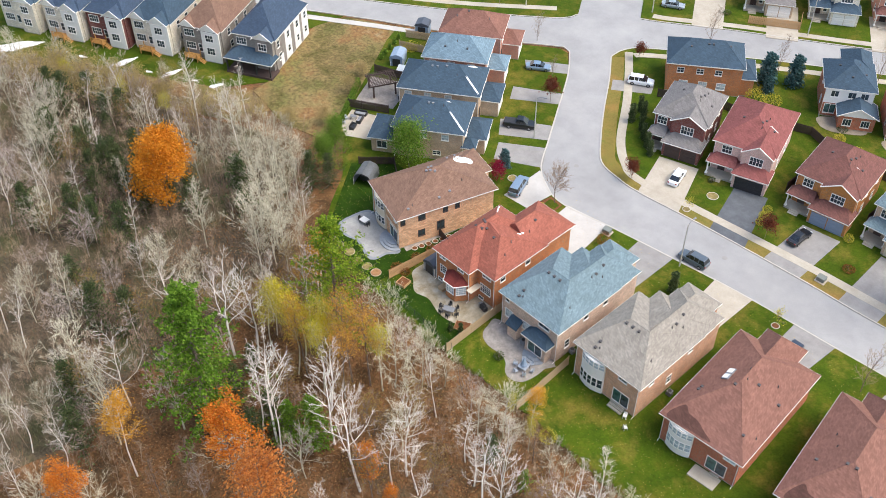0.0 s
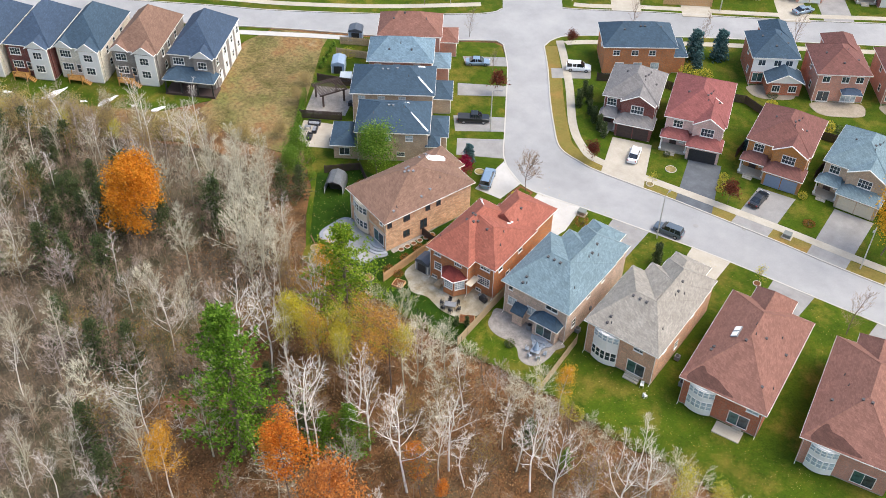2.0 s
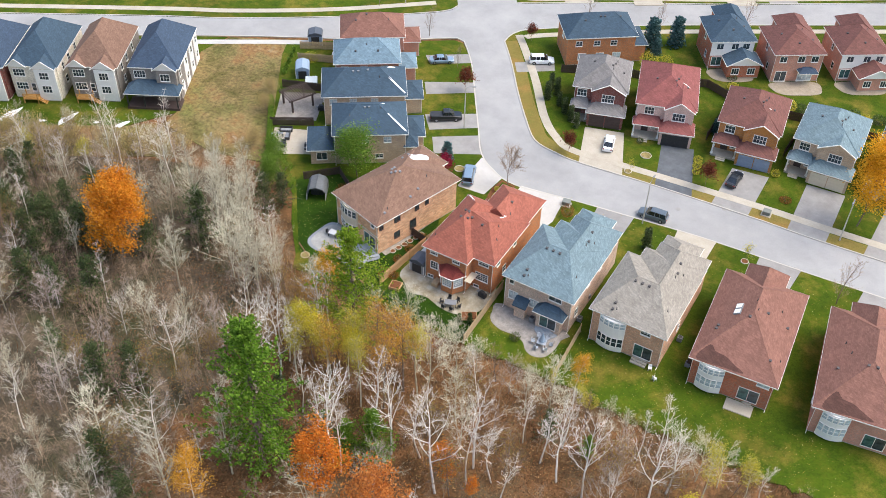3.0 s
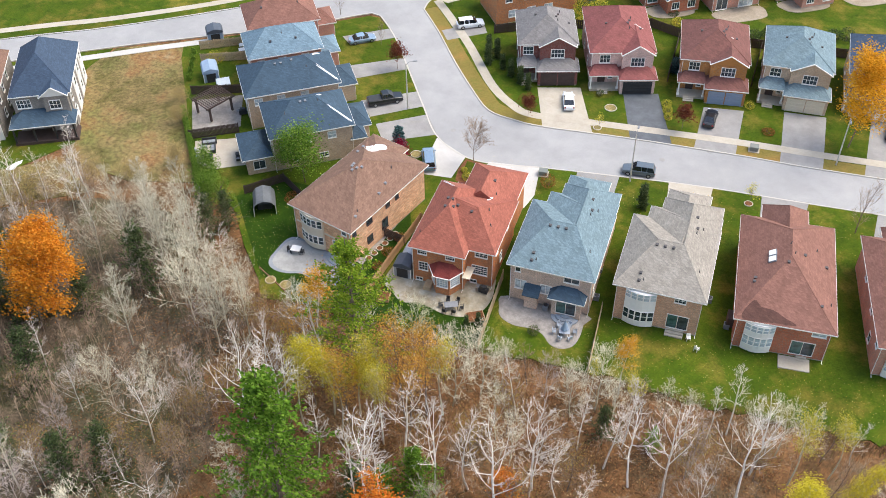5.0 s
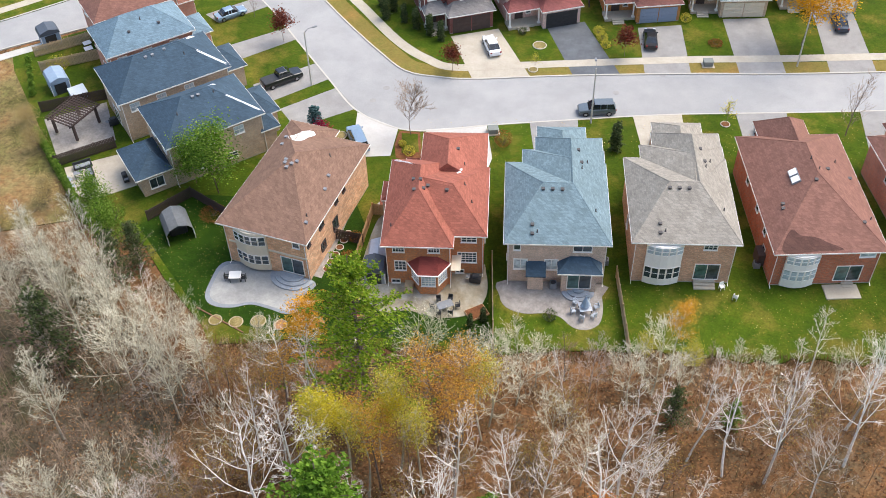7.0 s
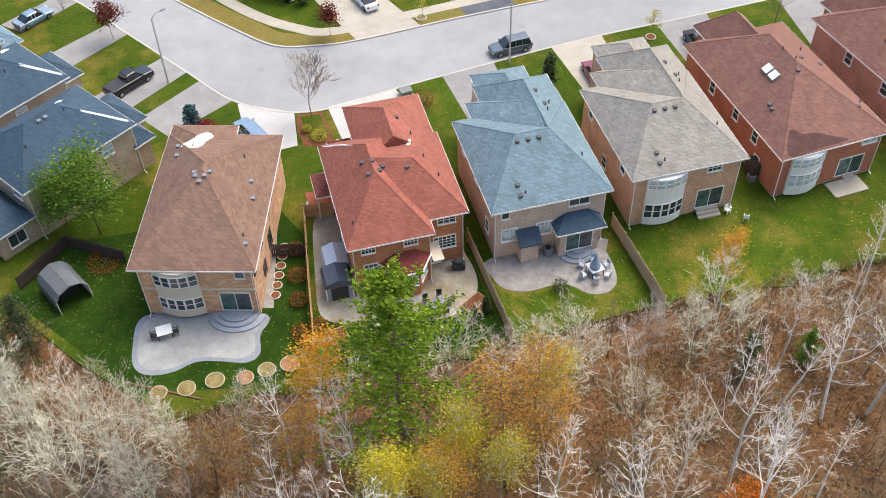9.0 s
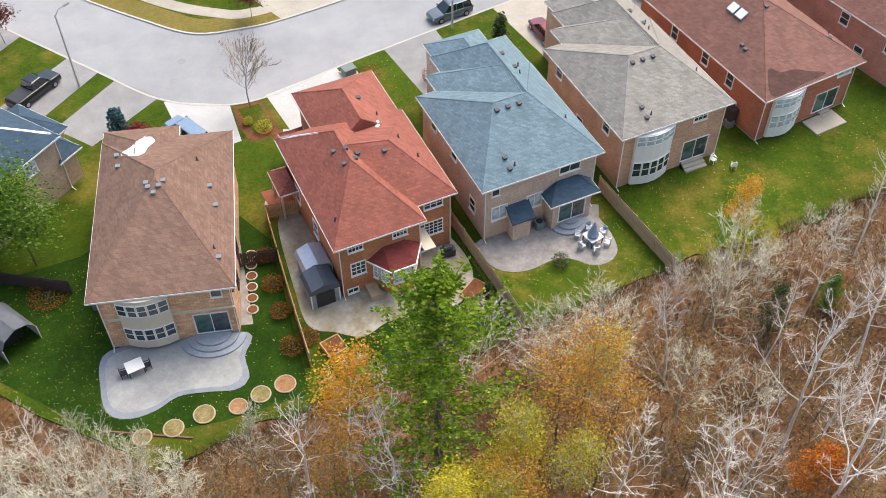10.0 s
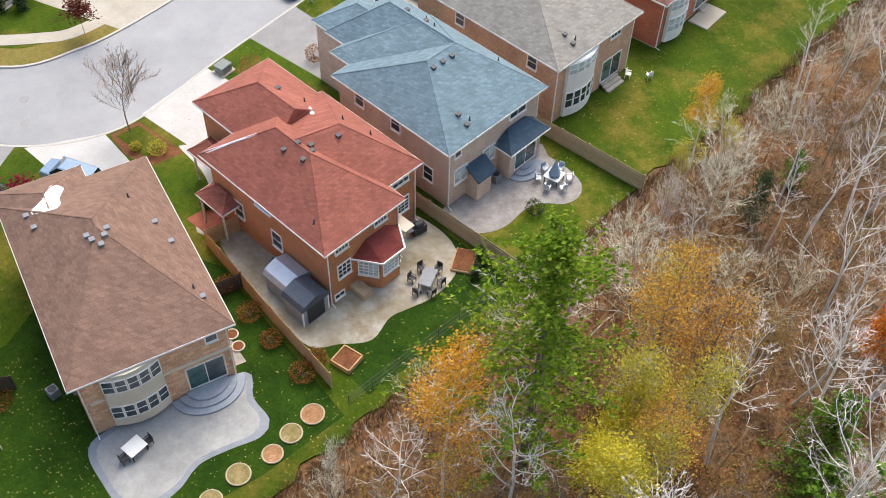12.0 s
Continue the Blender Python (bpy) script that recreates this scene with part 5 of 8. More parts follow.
# ---- fences ----
def fence(name, line, h, material, label, bw=0.16, gap=0.02, group="fences", rails=True):
    e = empty(name, pose(*line[0], 0), label, "fence", group)
    ox, oy = line[0]
    board = None
    for (ax, ay), (bx, by) in zip(line, line[1:]):
        ln, ang = math.hypot(bx - ax, by - ay), math.degrees(math.atan2(by - ay, bx - ax))
        base = pose(ax - ox, ay - oy, 0, 0, 0, ang)
        n = max(1, round(ln / 2.4))
        for k in range(n + 1):
            me = cached(("post", h, material), lambda: mesh_of(boxed(-0.06, -0.06, -0.2, 0.06, 0.06, h + 0.12, bevel=0.015), M[material]))
            put("post", me, e, base @ pose(ln * k / n, 0, 0))
        for z in (0.35, h - 0.25) if rails else ():
            part("rail", boxed(0, -0.05, z - 0.05, ln, -0.01, z + 0.05), M[material], e).matrix_basis = base
        m = int(ln / (bw + gap))
        me = cached(("board", h, bw, material), lambda: mesh_of(boxed(-bw / 2, 0.0, 0.05, bw / 2, 0.025, h), M[material]))
        for k in range(m):
            put("board", me, e, base @ pose((k + 0.5) * ln / m, 0, rng0.uniform(-0.02, 0.02)))
    return e


rng0 = random.Random(3)
fence("wooden_fence", [(-16.75, -5.4), (-16.0, 1.5), (-14.9, 10.3)], 1.8, "wood_fence", "golden cedar board fence between the yards")
fence("wooden_gate", [(-14.9, 10.3), (-12.3, 9.8)], 1.8, "wood_fence", "golden cedar side gate")
fence("wooden_fence", [(-18.6, 6.2), (-15.5, 5.4)], 1.7, "wood_dark", "dark brown board fence beside the stone house")
fence("wooden_fence", [(-1.2, 3.2), (-0.8, -8.9)], 1.8, "wood_grey", "weathered tan board fence between the yards")
fence("wooden_fence", [(12.0, 1.4), (12.6, -9.1)], 1.8, "wood_grey", "weathered tan board fence between the yards")
fence("wooden_fence", [(-54.2, 17.4), (-47.9, 21.2)], 1.8, "wood_dark", "dark board fence between the patios")
fence("wooden_fence", [(-59.6, 27.9), (-51.8, 30.9)], 1.7, "wood_dark", "dark board fence behind the pergola")
fence("wooden_fence", [(-40.5, 8.4), (-36.4, 12.6), (-31.4, 9.2)], 1.6, "wood_dark", "dark low board fence at the back lawn")
fence("wooden_fence", [(-64.6, 40.0), (-58.4, 43.6), (-53.5, 46.4)], 1.7, "wood_grey", "weathered grey board fence")
fence("wooden_fence", [(-62.6, 36.6), (-54.6, 40.2)], 1.7, "wood_grey", "weathered grey board fence")
fence("wooden_fence", [(-19.0, 59.6), (-9.0, 65.0), (-4.6, 65.6), (6.0, 69.6), (14.0, 66.6), (25.4, 68.4), (37.6, 69.4), (50, 70)], 1.8, "wood_dark", "dark brown board fence behind the gardens", bw=0.3)
fence("wooden_fence", [(11.4, 54.0), (11.2, 66.8)], 1.8, "wood_dark", "dark brown board fence between gardens", bw=0.3)
fence("wooden_fence", [(24.2, 56.5), (24.6, 68)], 1.8, "wood_dark", "dark brown board fence between gardens", bw=0.3)
fence("wooden_fence", [(-22.5, 92.4), (-14.2, 97.6), (-16.0, 101)], 1.8, "wood_fence", "reddish board fence at the corner garden", bw=0.3)
e = empty("wire_fence", pose(-16.8, -7.2, 0), "thin dark wire fence on the woods edge", "fence", "fences")
for k in range(9):
    part("post", tube(bmesh.new(), [(2.0 * k, -0.1 * k, -0.2), (2.0 * k, -0.1 * k, 1.2)], [0.03, 0.03], 5), M["dark_metal"], e)
for z in (0.15, 0.65, 1.15):
    part("wire", tube(bmesh.new(), [(0, 0, z), (16.0, -0.8, z)], [0.015, 0.015], 4), M["dark_metal"], e)
e = empty("garden_edging", pose(-32.0, -4.4, 0, 0, 0, -30), "low reddish timber edging by the woods", "edging")
for k in range(2):
    part("timber", boxed(0, -0.06, -0.1 + 0.16 * k, 6.5, 0.06, 0.05 + 0.16 * k), M["wood_rust"], e)


# ---- sheds, pergola, garden furniture ----
def shed(x, y, rz, w, d, h, wall, roof, label, door="dark_metal"):
    e = empty("garden_shed", pose(x, y, 0, 0, 0, rz), label, "shed", "sheds")
    part("wall", boxed(-w / 2, -d / 2, -0.1, w / 2, d / 2, h), M[wall], e)
    bm = bmesh.new()
    prof = [(-w / 2 - 0.12, h - 0.08), (-w / 2 + 0.1, h + 0.35), (0, h + 0.72), (w / 2 - 0.1, h + 0.35), (w / 2 + 0.12, h - 0.08)]
    a = [bm.verts.new((px, -d / 2 - 0.12, pz)) for px, pz in prof]
    b = [bm.verts.new((px, d / 2 + 0.12, pz)) for px, pz in prof]
    for i in range(4):
        bm.faces.new((a[i], b[i], b[i + 1], a[i + 1]))
    bm.faces.new(a), bm.faces.new(b[::-1]), bm.faces.new((a[0], a[4], b[4], b[0]))
    bmesh.ops.recalc_face_normals(bm, faces=bm.faces)
    part("roof", bm, M[roof], e)
    part("door", boxed(-0.75, -d / 2 - 0.05, 0.1, 0.75, -d / 2, h - 0.25), M[door], e)
    for px in (-w / 2, w / 2):
        part("corner_trim", boxed(px - 0.05, -d / 2 - 0.03, 0, px + 0.05, -d / 2 + 0.05, h), M["white"], e)
    return e


M["shed_grey"] = plain("grey_shed_metal", "9a9ea4", 0.5, 0.2, 0.08)
M["shed_dark"] = plain("charcoal_shed_roof", "4e5560", 0.6, 0.1, 0.1)
M["shed_light"] = plain("light_steel_roof", "b4bcc6", 0.4, 0.4, 0.08)
M["shed_blue"] = plain("blue_grey_vinyl", "8a9cb0", 0.6, 0, 0.08)
M["fabric_grey"] = plain("grey_fabric", "8b8e92", 0.9, 0, 0.15, 1.0)
shed(-13.6, 0.6, 0, 2.3, 2.0, 1.9, "shed_grey", "shed_dark", "grey metal garden shed with a charcoal roof")
shed(-13.3, 2.9, 0, 2.2, 2.2, 1.9, "shed_grey", "shed_light", "grey metal garden shed with a light steel roof")
shed(-59.0, 33.2, 34.8, 2.4, 3.0, 1.9, "shed_blue", "shed_blue", "small blue-grey vinyl garden shed")
shed(-63.5, 43.4, 34, 2.6, 2.2, 2.2, "shed_blue", "shed_dark", "blue-grey shed at the street corner garden")
e = empty("storage_shelter", pose(-36.6, 6.8, 0, 0, 0, 28), "grey arched fabric storage shelter open at one end", "shelter", "sheds")
bm = bmesh.new()
arch = [(-1.5, 0.0), (-1.5, 1.5), (-1.05, 2.15), (0, 2.55), (1.05, 2.15), (1.5, 1.5), (1.5, 0.0)]
outer = [[bm.verts.new((px, py, pz)) for px, pz in arch] for py in (-1.8, -0.6, 0.6, 1.8)]
for a, b in zip(outer, outer[1:]):
    for i in range(6):
        bm.faces.new((a[i], a[i + 1], b[i + 1], b[i]))
bm.faces.new(outer[-1])
bmesh.ops.solidify(bm, geom=bm.faces[:], thickness=0.05)
part("cover", bm, M["fabric_grey"], e)
part("clutter", boxed(-1.0, -0.6, 0, 1.0, 1.4, 1.2, bevel=0.15), M["dark_metal"], e)
for k in (-1, 1):
    part("leg", tube(bmesh.new(), [(k * 1.5, -1.85, 0), (k * 1.5, -1.85, 1.5)], [0.04, 0.04], 6), M["white"], e)

e = empty("pergola", pose(-53.8, 24.8, 0.1, 0, 0, -25), "dark brown timber pergola with a slatted top over the patio", "pergola")
for px in (-1.7, 1.7):
    for py in (-2.0, 2.0):
        part("post", boxed(px - 0.14, py - 0.14, 0, px + 0.14, py + 0.14, 2.5), M["wood_dark"], e)
        part("post_base", boxed(px - 0.24, py - 0.24, 0, px + 0.24, py + 0.24, 0.14), M["concrete"], e)
for px in (-1.8, 1.8):
    part("beam", boxed(px - 0.07, -2.6, 2.42, px + 0.07, 2.6, 2.65), M["wood_dark"], e)
raf = cached(("rafter",), lambda: mesh_of(boxed(-2.2, -0.045, 0, 2.2, 0.045, 0.16), M["wood_dark"]))
for k in range(13):
    put("rafter", raf, e, pose(0, -2.5 + 0.415 * k, 2.65))
lat = cached(("lath",), lambda: mesh_of(boxed(-0.035, -2.6, 0, 0.035, 2.6, 0.05), M["wood_dark"]))
for k in range(11):
    put("lath", lat, e, pose(-2.1 + 0.42 * k, 0, 2.81))

M["tub_cover"] = plain("pale_tub_cover", "b9c2c8", 0.6, 0, 0.06)
e = empty("hot_tub", pose(-55.9, 31.6, 0, 0, 0, 34.8), "pale blue covered square hot tub", "hot tub")
part("body", boxed(-1.05, -1.05, 0.05, 1.05, 1.05, 0.85, bevel=0.1), M["shed_blue"], e)
part("cover", boxed(-1.08, -1.08, 0.86, 1.08, 1.08, 0.98, bevel=0.04), M["tub_cover"], e)


def chair(x, y, rz, material, label, tilt=0.0, group="patio chairs", z=0.11):
    e = empty("garden_chair", pose(x, y, z, tilt, 0, rz), label, "chair", group)
    part("seat", boxed(-0.24, -0.24, 0.4, 0.24, 0.24, 0.45, bevel=0.02), M[material], e)
    part("backrest", boxed(-0.24, 0.2, 0.45, 0.24, 0.26, 0.92, bevel=0.02), M[material], e)
    for sx in (-0.21, 0.21):
        for sy in (-0.21, 0.21):
            part("leg", boxed(sx - 0.025, sy - 0.025, 0, sx + 0.025, sy + 0.025, 0.41), M[material], e)
        part("armrest", boxed(sx - 0.03, -0.22, 0.62, sx + 0.03, 0.22, 0.66), M[material], e)
    return e


def table(x, y, rz, w, d, material, label, legs="dark_metal", z=0.12):
    e = empty("garden_table", pose(x, y, z, 0, 0, rz), label, "table", "patio tables")
    part("tabletop", boxed(-w / 2, -d / 2, 0.7, w / 2, d / 2, 0.75, bevel=0.02), M[material], e)
    for sx in (-w / 2 + 0.1, w / 2 - 0.1):
        for sy in (-d / 2 + 0.1, d / 2 - 0.1):
            part("leg", boxed(sx - 0.03, sy - 0.03, 0, sx + 0.03, sy + 0.03, 0.7), M[legs], e)
    return e


def barbecue(x, y, rz, label):
    e = empty("barbecue", pose(x, y, 0.12, 0, 0, rz), label, "barbecue", "barbecues")
    part("cart", boxed(-0.6, -0.3, 0.1, 0.6, 0.3, 0.8, bevel=0.03), M["dark_metal"], e)
    part("lid", boxed(-0.4, -0.28, 0.8, 0.4, 0.28, 1.15, bevel=0.1), M["dark_metal"], e)
    part("side_shelf", boxed(-0.95, -0.25, 0.75, -0.6, 0.25, 0.8), M["vent_grey"], e)


def garden_sofa(x, y, rz, w, cushion, label):
    e = empty("garden_sofa", pose(x, y, 0.12, 0, 0, rz), label, "sofa", "patio sofas")
    part("seat_frame", boxed(-w / 2, -0.4, 0.0, w / 2, 0.4, 0.32, bevel=0.02), M["dark_metal"], e)
    part("backrest", boxed(-w / 2, 0.3, 0.3, w / 2, 0.45, 0.8, bevel=0.04), M["dark_metal"], e)
    for sx in (-w / 2 + 0.08, w / 2 - 0.08):
        part("armrest", boxed(sx - 0.08, -0.4, 0.3, sx + 0.08, 0.35, 0.6, bevel=0.03), M["dark_metal"], e)
    n = max(2, int(w / 0.7))
    for k in range(n):
        x0 = -w / 2 + 0.18 + (w - 0.36) * k / n
        part("cushion", boxed(x0, -0.38, 0.32, x0 + (w - 0.36) / n - 0.02, 0.3, 0.46, bevel=0.05), M[cushion], e)


barbecue(-49.4, 25.6, 30, "black covered barbecue by the house wall"), barbecue(-45.0, 15.2, 120, "black covered barbecue by the sunroom")
garden_sofa(-50.9, 17.4, 30, 2.2, "fabric_grey", "dark patio sofa with grey cushions")
garden_sofa(-49.6, 16.1, -60, 1.9, "fabric_grey", "dark patio sofa with grey cushions")
garden_sofa(-48.9, 14.0, 120, 1.6, "dark_metal", "black wicker patio loveseat with dark cushions")
table(-50.8, 15.6, 30, 1.1, 0.7, "vent_grey", "low grey patio table")
for cx, cy, a in ((-51.6, 14.6, 80), (-50.9, 13.6, 140)):
    chair(cx, cy, a, "shed_light", "pale grey patio chair")
for k in range(4):
    table(-57.4 + 1.3 * (k % 2) - 0.6 * (k // 2), 41.2 + 0.7 * (k % 2) + 1.3 * (k // 2), 34.8, 1.1, 1.0, "white", "white square patio table beside the house")
chair(22.9, 0.1, 20, "white", "white plastic garden chair on the step"), chair(24.1, -1.3, 150, "white", "white plastic garden chair on the lawn", 0)
table(-28.6, -0.3, 5, 1.3, 1.1, "white", "white square patio table")
for dx, a in ((-0.9, 90), (0.9, -90)):
    chair(-28.6 + dx, -0.4, a, "dark_metal", "dark metal patio chair")
table(-5.9, -3.7, 25, 1.7, 1.0, "vent_grey", "grey glass-topped patio table")
for dx, dy, a in ((-0.7, 0.9, 10), (0.5, 1.1, -10), (-0.6, -1.0, 180), (0.6, -0.8, 180), (1.3, 0.2, -80), (-1.3, -0.2, 100)):
    chair(-5.9 + dx, -3.7 + dy, a, "dark_metal", "dark metal patio chair")
table(8.5, -3.5, 10, 1.3, 1.3, "shed_light", "round-set grey patio table")
for k in range(6):
    a = k * 60 + 15
    chair(8.5 + 1.25 * math.cos(radians(a)), -3.5 + 1.25 * math.sin(radians(a)), a - 90, "shed_light", "pale grey patio chair")
e = empty("patio_umbrella", pose(8.5, -3.5, 0.12), "closed blue-grey patio umbrella", "umbrella")
part("pole", tube(bmesh.new(), [(0, 0, 0), (0, 0, 2.4)], [0.025, 0.025], 6), M["vent_grey"], e)
part("canopy", tube(bmesh.new(), [(0, 0, 0.9), (0, 0, 1.2), (0, 0, 2.3)], [0.5, 0.38, 0.05], 8), M["shed_blue"], e)
e = empty("barbecue", pose(-2.9, 0.2, 0.12, 0, 0, -10), "black barbecue grill with a steel lid", "barbecue")
part("cart", boxed(-0.6, -0.3, 0.1, 0.6, 0.3, 0.8, bevel=0.03), M["dark_metal"], e)
part("lid", boxed(-0.4, -0.28, 0.8, 0.4, 0.28, 1.15, bevel=0.1), M["dark_metal"], e)
part("side_shelf", boxed(-0.95, -0.25, 0.75, -0.6, 0.25, 0.8), M["vent_grey"], e)
for x, y in ((-12.6, 5.2), (10.95, 3.4), (24.4, 7.3), (-29.9, 7.0), (27.0, 3.5), (5.3, -0.2)):
    e = empty("air_conditioner", pose(x, y, 0.1), "grey outdoor air-conditioning unit", "air conditioner", "air conditioners")
    part("case", boxed(-0.35, -0.35, 0, 0.35, 0.35, 0.75, bevel=0.03), M["vent_grey"], e)
    part("fan_grille", tube(bmesh.new(), [(0, 0, 0.75), (0, 0, 0.78)], [0.28, 0.28], 12), M["dark_metal"], e)
e = empty("firewood_planter", pose(-14.6, -4.6, 0.1, 0, 0, 10), "square timber planter full of dead stems", "planter")
for a in range(4):
    part("board", boxed(-0.8, -0.8, 0, 0.8, -0.72, 0.45), M["wood_fence"], e).matrix_basis = pose(0, 0, 0, 0, 0, 90 * a)
part("soil", boxed(-0.72, -0.72, 0.0, 0.72, 0.72, 0.36), M["mulch"], e)
e = empty("planter_bed", pose(-2.6, -4.2, 0.1, 0, 0, 30), "timber-edged bed of brown stems", "planter")
part("edge", boxed(-1.1, -0.8, 0, 1.1, 0.8, 0.25, bevel=0.05), M["wood_fence"], e)
part("soil", boxed(-1.0, -0.7, 0.2, 1.0, 0.7, 0.3), M["mulch"], e)


def ring_bed(x, y, r, label, fill="mulch_gold", stone="ring_pale"):
    e = empty("round_flower_bed", pose(x, y, LAWN_Z), label, "flower bed", "round flower beds")
    bm = bmesh.new()
    tor = [[bm.verts.new(((r + 0.06 * math.cos(b)) * math.cos(a), (r + 0.06 * math.cos(b)) * math.sin(a), 0.08 + 0.07 * math.sin(b))) for b in np.linspace(0, 2 * math.pi, 6, endpoint=False)] for a in np.linspace(0, 2 * math.pi, 28, endpoint=False)]
    for i in range(28):
        for j in range(6):
            bm.faces.new((tor[i][j], tor[(i + 1) % 28][j], tor[(i + 1) % 28][(j + 1) % 6], tor[i][(j + 1) % 6]))
    part("stone_edge", bm, M[stone], e)
    part("soil", slab([(r * math.cos(a), r * math.sin(a)) for a in np.linspace(0, 2 * math.pi, 24, endpoint=False)], -0.05, 0.1), M[fill], e)
    return e


for k, (x, y) in enumerate([(-29.6, -6.1), (-27.4, -6.3), (-25.1, -6.1), (-22.7, -6.5), (-20.9, -6.2), (-19.0, -6.1)]):
    ring_bed(x, y, 0.66 + 0.05 * (k % 3), "round stone-edged bed of dead yellow plants on grass", "mulch_tan" if k in (3, 5) else "mulch_gold", "ring_stone")
hm = pose(-30.3, 2.2, 0, 0, 0, -16.6)
for k in range(6):
    p = hm @ Vector((11.0, 2.6 + 1.15 * k, 0))
    ring_bed(p.x, p.y, 0.42, "small pale stone ring bed beside the house wall", "mulch")
ring_bed(4.3, 44.2, 0.9, "oval stone-edged bed on a front lawn"), ring_bed(3.4, 39.0 - 0.4, 0.6, "stone ring bed on the verge")
ring_bed(27.0, 27.7, 0.55, "stone ring round a young street tree", "mulch"), ring_bed(-20.5, 24.2, 0.8, "stone ring bed on the front lawn")


# ---- vehicles ----
def car_paint(name, hexa, metal=0.3):
    m, N, L, b = base_mat(name, 0.3, metal)
    tc = N.new("ShaderNodeTexCoord")
    c = rgb(hexa)
    L.new(ramp(N, L, noise_at(N, L, tc.outputs["Object"], 4.0, 3.0), [(0.3, shade(c, 0.9)), (0.7, shade(c, 1.1))]), b.inputs["Base Color"])
    b.inputs["Coat Weight"].default_value = 0.6
    return m


M["rubber"] = plain("tyre_rubber", "1e1e20", 0.9, vary=0.1)
M["rim"] = plain("alloy_rim", "a8a8ac", 0.35, 0.8, 0.1)
M["car_glass"] = glass_mat("car_glass", "20262c", 0.08)
M["lamp_red"] = plain("red_lens", "8a1c1a", 0.3)
M["lamp_clear"] = plain("clear_lens", "d8dce0", 0.2)


def loft(rings):
    bm = bmesh.new()
    vs = [[bm.verts.new(p) for p in r] for r in rings]
    n = len(rings[0])
    for a, b in zip(vs, vs[1:]):
        for i in range(n):
            bm.faces.new((a[i], a[(i + 1) % n], b[(i + 1) % n], b[i]))
    bm.faces.new(vs[0][::-1]), bm.faces.new(vs[-1])
    bmesh.ops.recalc_face_normals(bm, faces=bm.faces)
    return bm


def vehicle(x, y, rz, paint, label, kind="car", z=DRIVE_Z, category="car"):
    """Front towards +x. Shapes by kind: car, suv, van, pickup."""
    L, W, bh, th = {"car": (4.6, 1.8, 0.85, 1.42), "suv": (4.7, 1.88, 1.0, 1.7), "van": (5.0, 1.95, 1.05, 1.78), "pickup": (5.6, 1.98, 1.1, 1.85)}[kind]
    e = empty("parked_" + ("pickup" if kind == "pickup" else "car"), pose(x, y, z, 0, 0, rz), label, category, "parked vehicles")
    prof = [(-L / 2, 0.35, 0.92, 0.8), (-L / 2 + 0.12, 0.28, bh, 0.93), (-L * 0.2, 0.24, bh + 0.02, 1.0), (L * 0.18, 0.24, bh, 1.0), (L * 0.36, 0.26, bh - 0.1, 0.97), (L / 2 - 0.1, 0.3, bh - 0.2, 0.9), (L / 2, 0.38, bh - 0.32, 0.78)]
    rings = []
    for px, z0, z1, k in prof:
        w = W / 2 * k
        rings.append([(px, -w * 0.94, z0), (px, -w, (z0 + z1) / 2), (px, -w * 0.93, z1 - 0.06), (px, -w * 0.84, z1), (px, w * 0.84, z1), (px, w * 0.93, z1 - 0.06), (px, w, (z0 + z1) / 2), (px, w * 0.94, z0)])
    part("body", loft(rings), paint, e, smooth=False)
    c0, c1, f0, f1 = {"car": (-L * 0.36, -L * 0.2, L * 0.24, L * 0.07), "suv": (-L * 0.47, -L * 0.42, L * 0.24, L * 0.08), "van": (-L * 0.48, -L * 0.44, L * 0.3, L * 0.12), "pickup": (-L * 0.12, -L * 0.08, L * 0.26, L * 0.12)}[kind]
    def ring(xa, xb, z0, z1, wa, wb):
        return [[(xa[0], -wa, z0), (xa[0], wa, z0), (xa[1], wa, z0), (xa[1], -wa, z0)], [(xb[0], -wb, z1), (xb[0], wb, z1), (xb[1], wb, z1), (xb[1], -wb, z1)]]
    wa, wb = W / 2 * 0.86, W / 2 * 0.68
    part("cabin_glass", loft(ring((c0, f0), (c1, f1), bh - 0.03, th - 0.05, wa, wb)), M["car_glass"], e, "dark tinted windows")
    part("roof", loft(ring((c1 - 0.02, f1 + 0.02), (c1 + 0.08, f1 - 0.12), th - 0.06, th, wb + 0.01, wb - 0.1)), paint, e)
    for t in (0.35, 0.68):
        px = c1 + (f1 - c1) * t
        for s in (-1, 1):
            part("pillar", loft([[(px - 0.05, s * wa * 1.005, bh - 0.03), (px + 0.05, s * wa * 1.005, bh - 0.03), (px + 0.05, s * wa * 0.96, bh - 0.03), (px - 0.05, s * wa * 0.96, bh - 0.03)], [(px - 0.05, s * (wb + 0.012), th - 0.05), (px + 0.05, s * (wb + 0.012), th - 0.05), (px + 0.05, s * (wb - 0.03), th - 0.05), (px - 0.05, s * (wb - 0.03), th - 0.05)]]), paint, e)
    if kind == "pickup":
        part("bed_cover", boxed(-L / 2 + 0.2, -W / 2 * 0.8, bh, -L * 0.13, W / 2 * 0.8, bh + 0.05), M["dark_metal"], e)
    r = 0.34 if kind != "car" else 0.32
    tyre = cached(("tyre", r), lambda: mesh_of(tube(bmesh.new(), [(0, -0.11, 0), (0, -0.09, 0), (0, 0.09, 0), (0, 0.11, 0)], [r * 0.9, r, r, r * 0.9], 16), M["rubber"]))
    rim = cached(("rim", r), lambda: mesh_of(tube(bmesh.new(), [(0, -0.12, 0), (0, 0.12, 0)], [r * 0.62, r * 0.62], 10), M["rim"]))
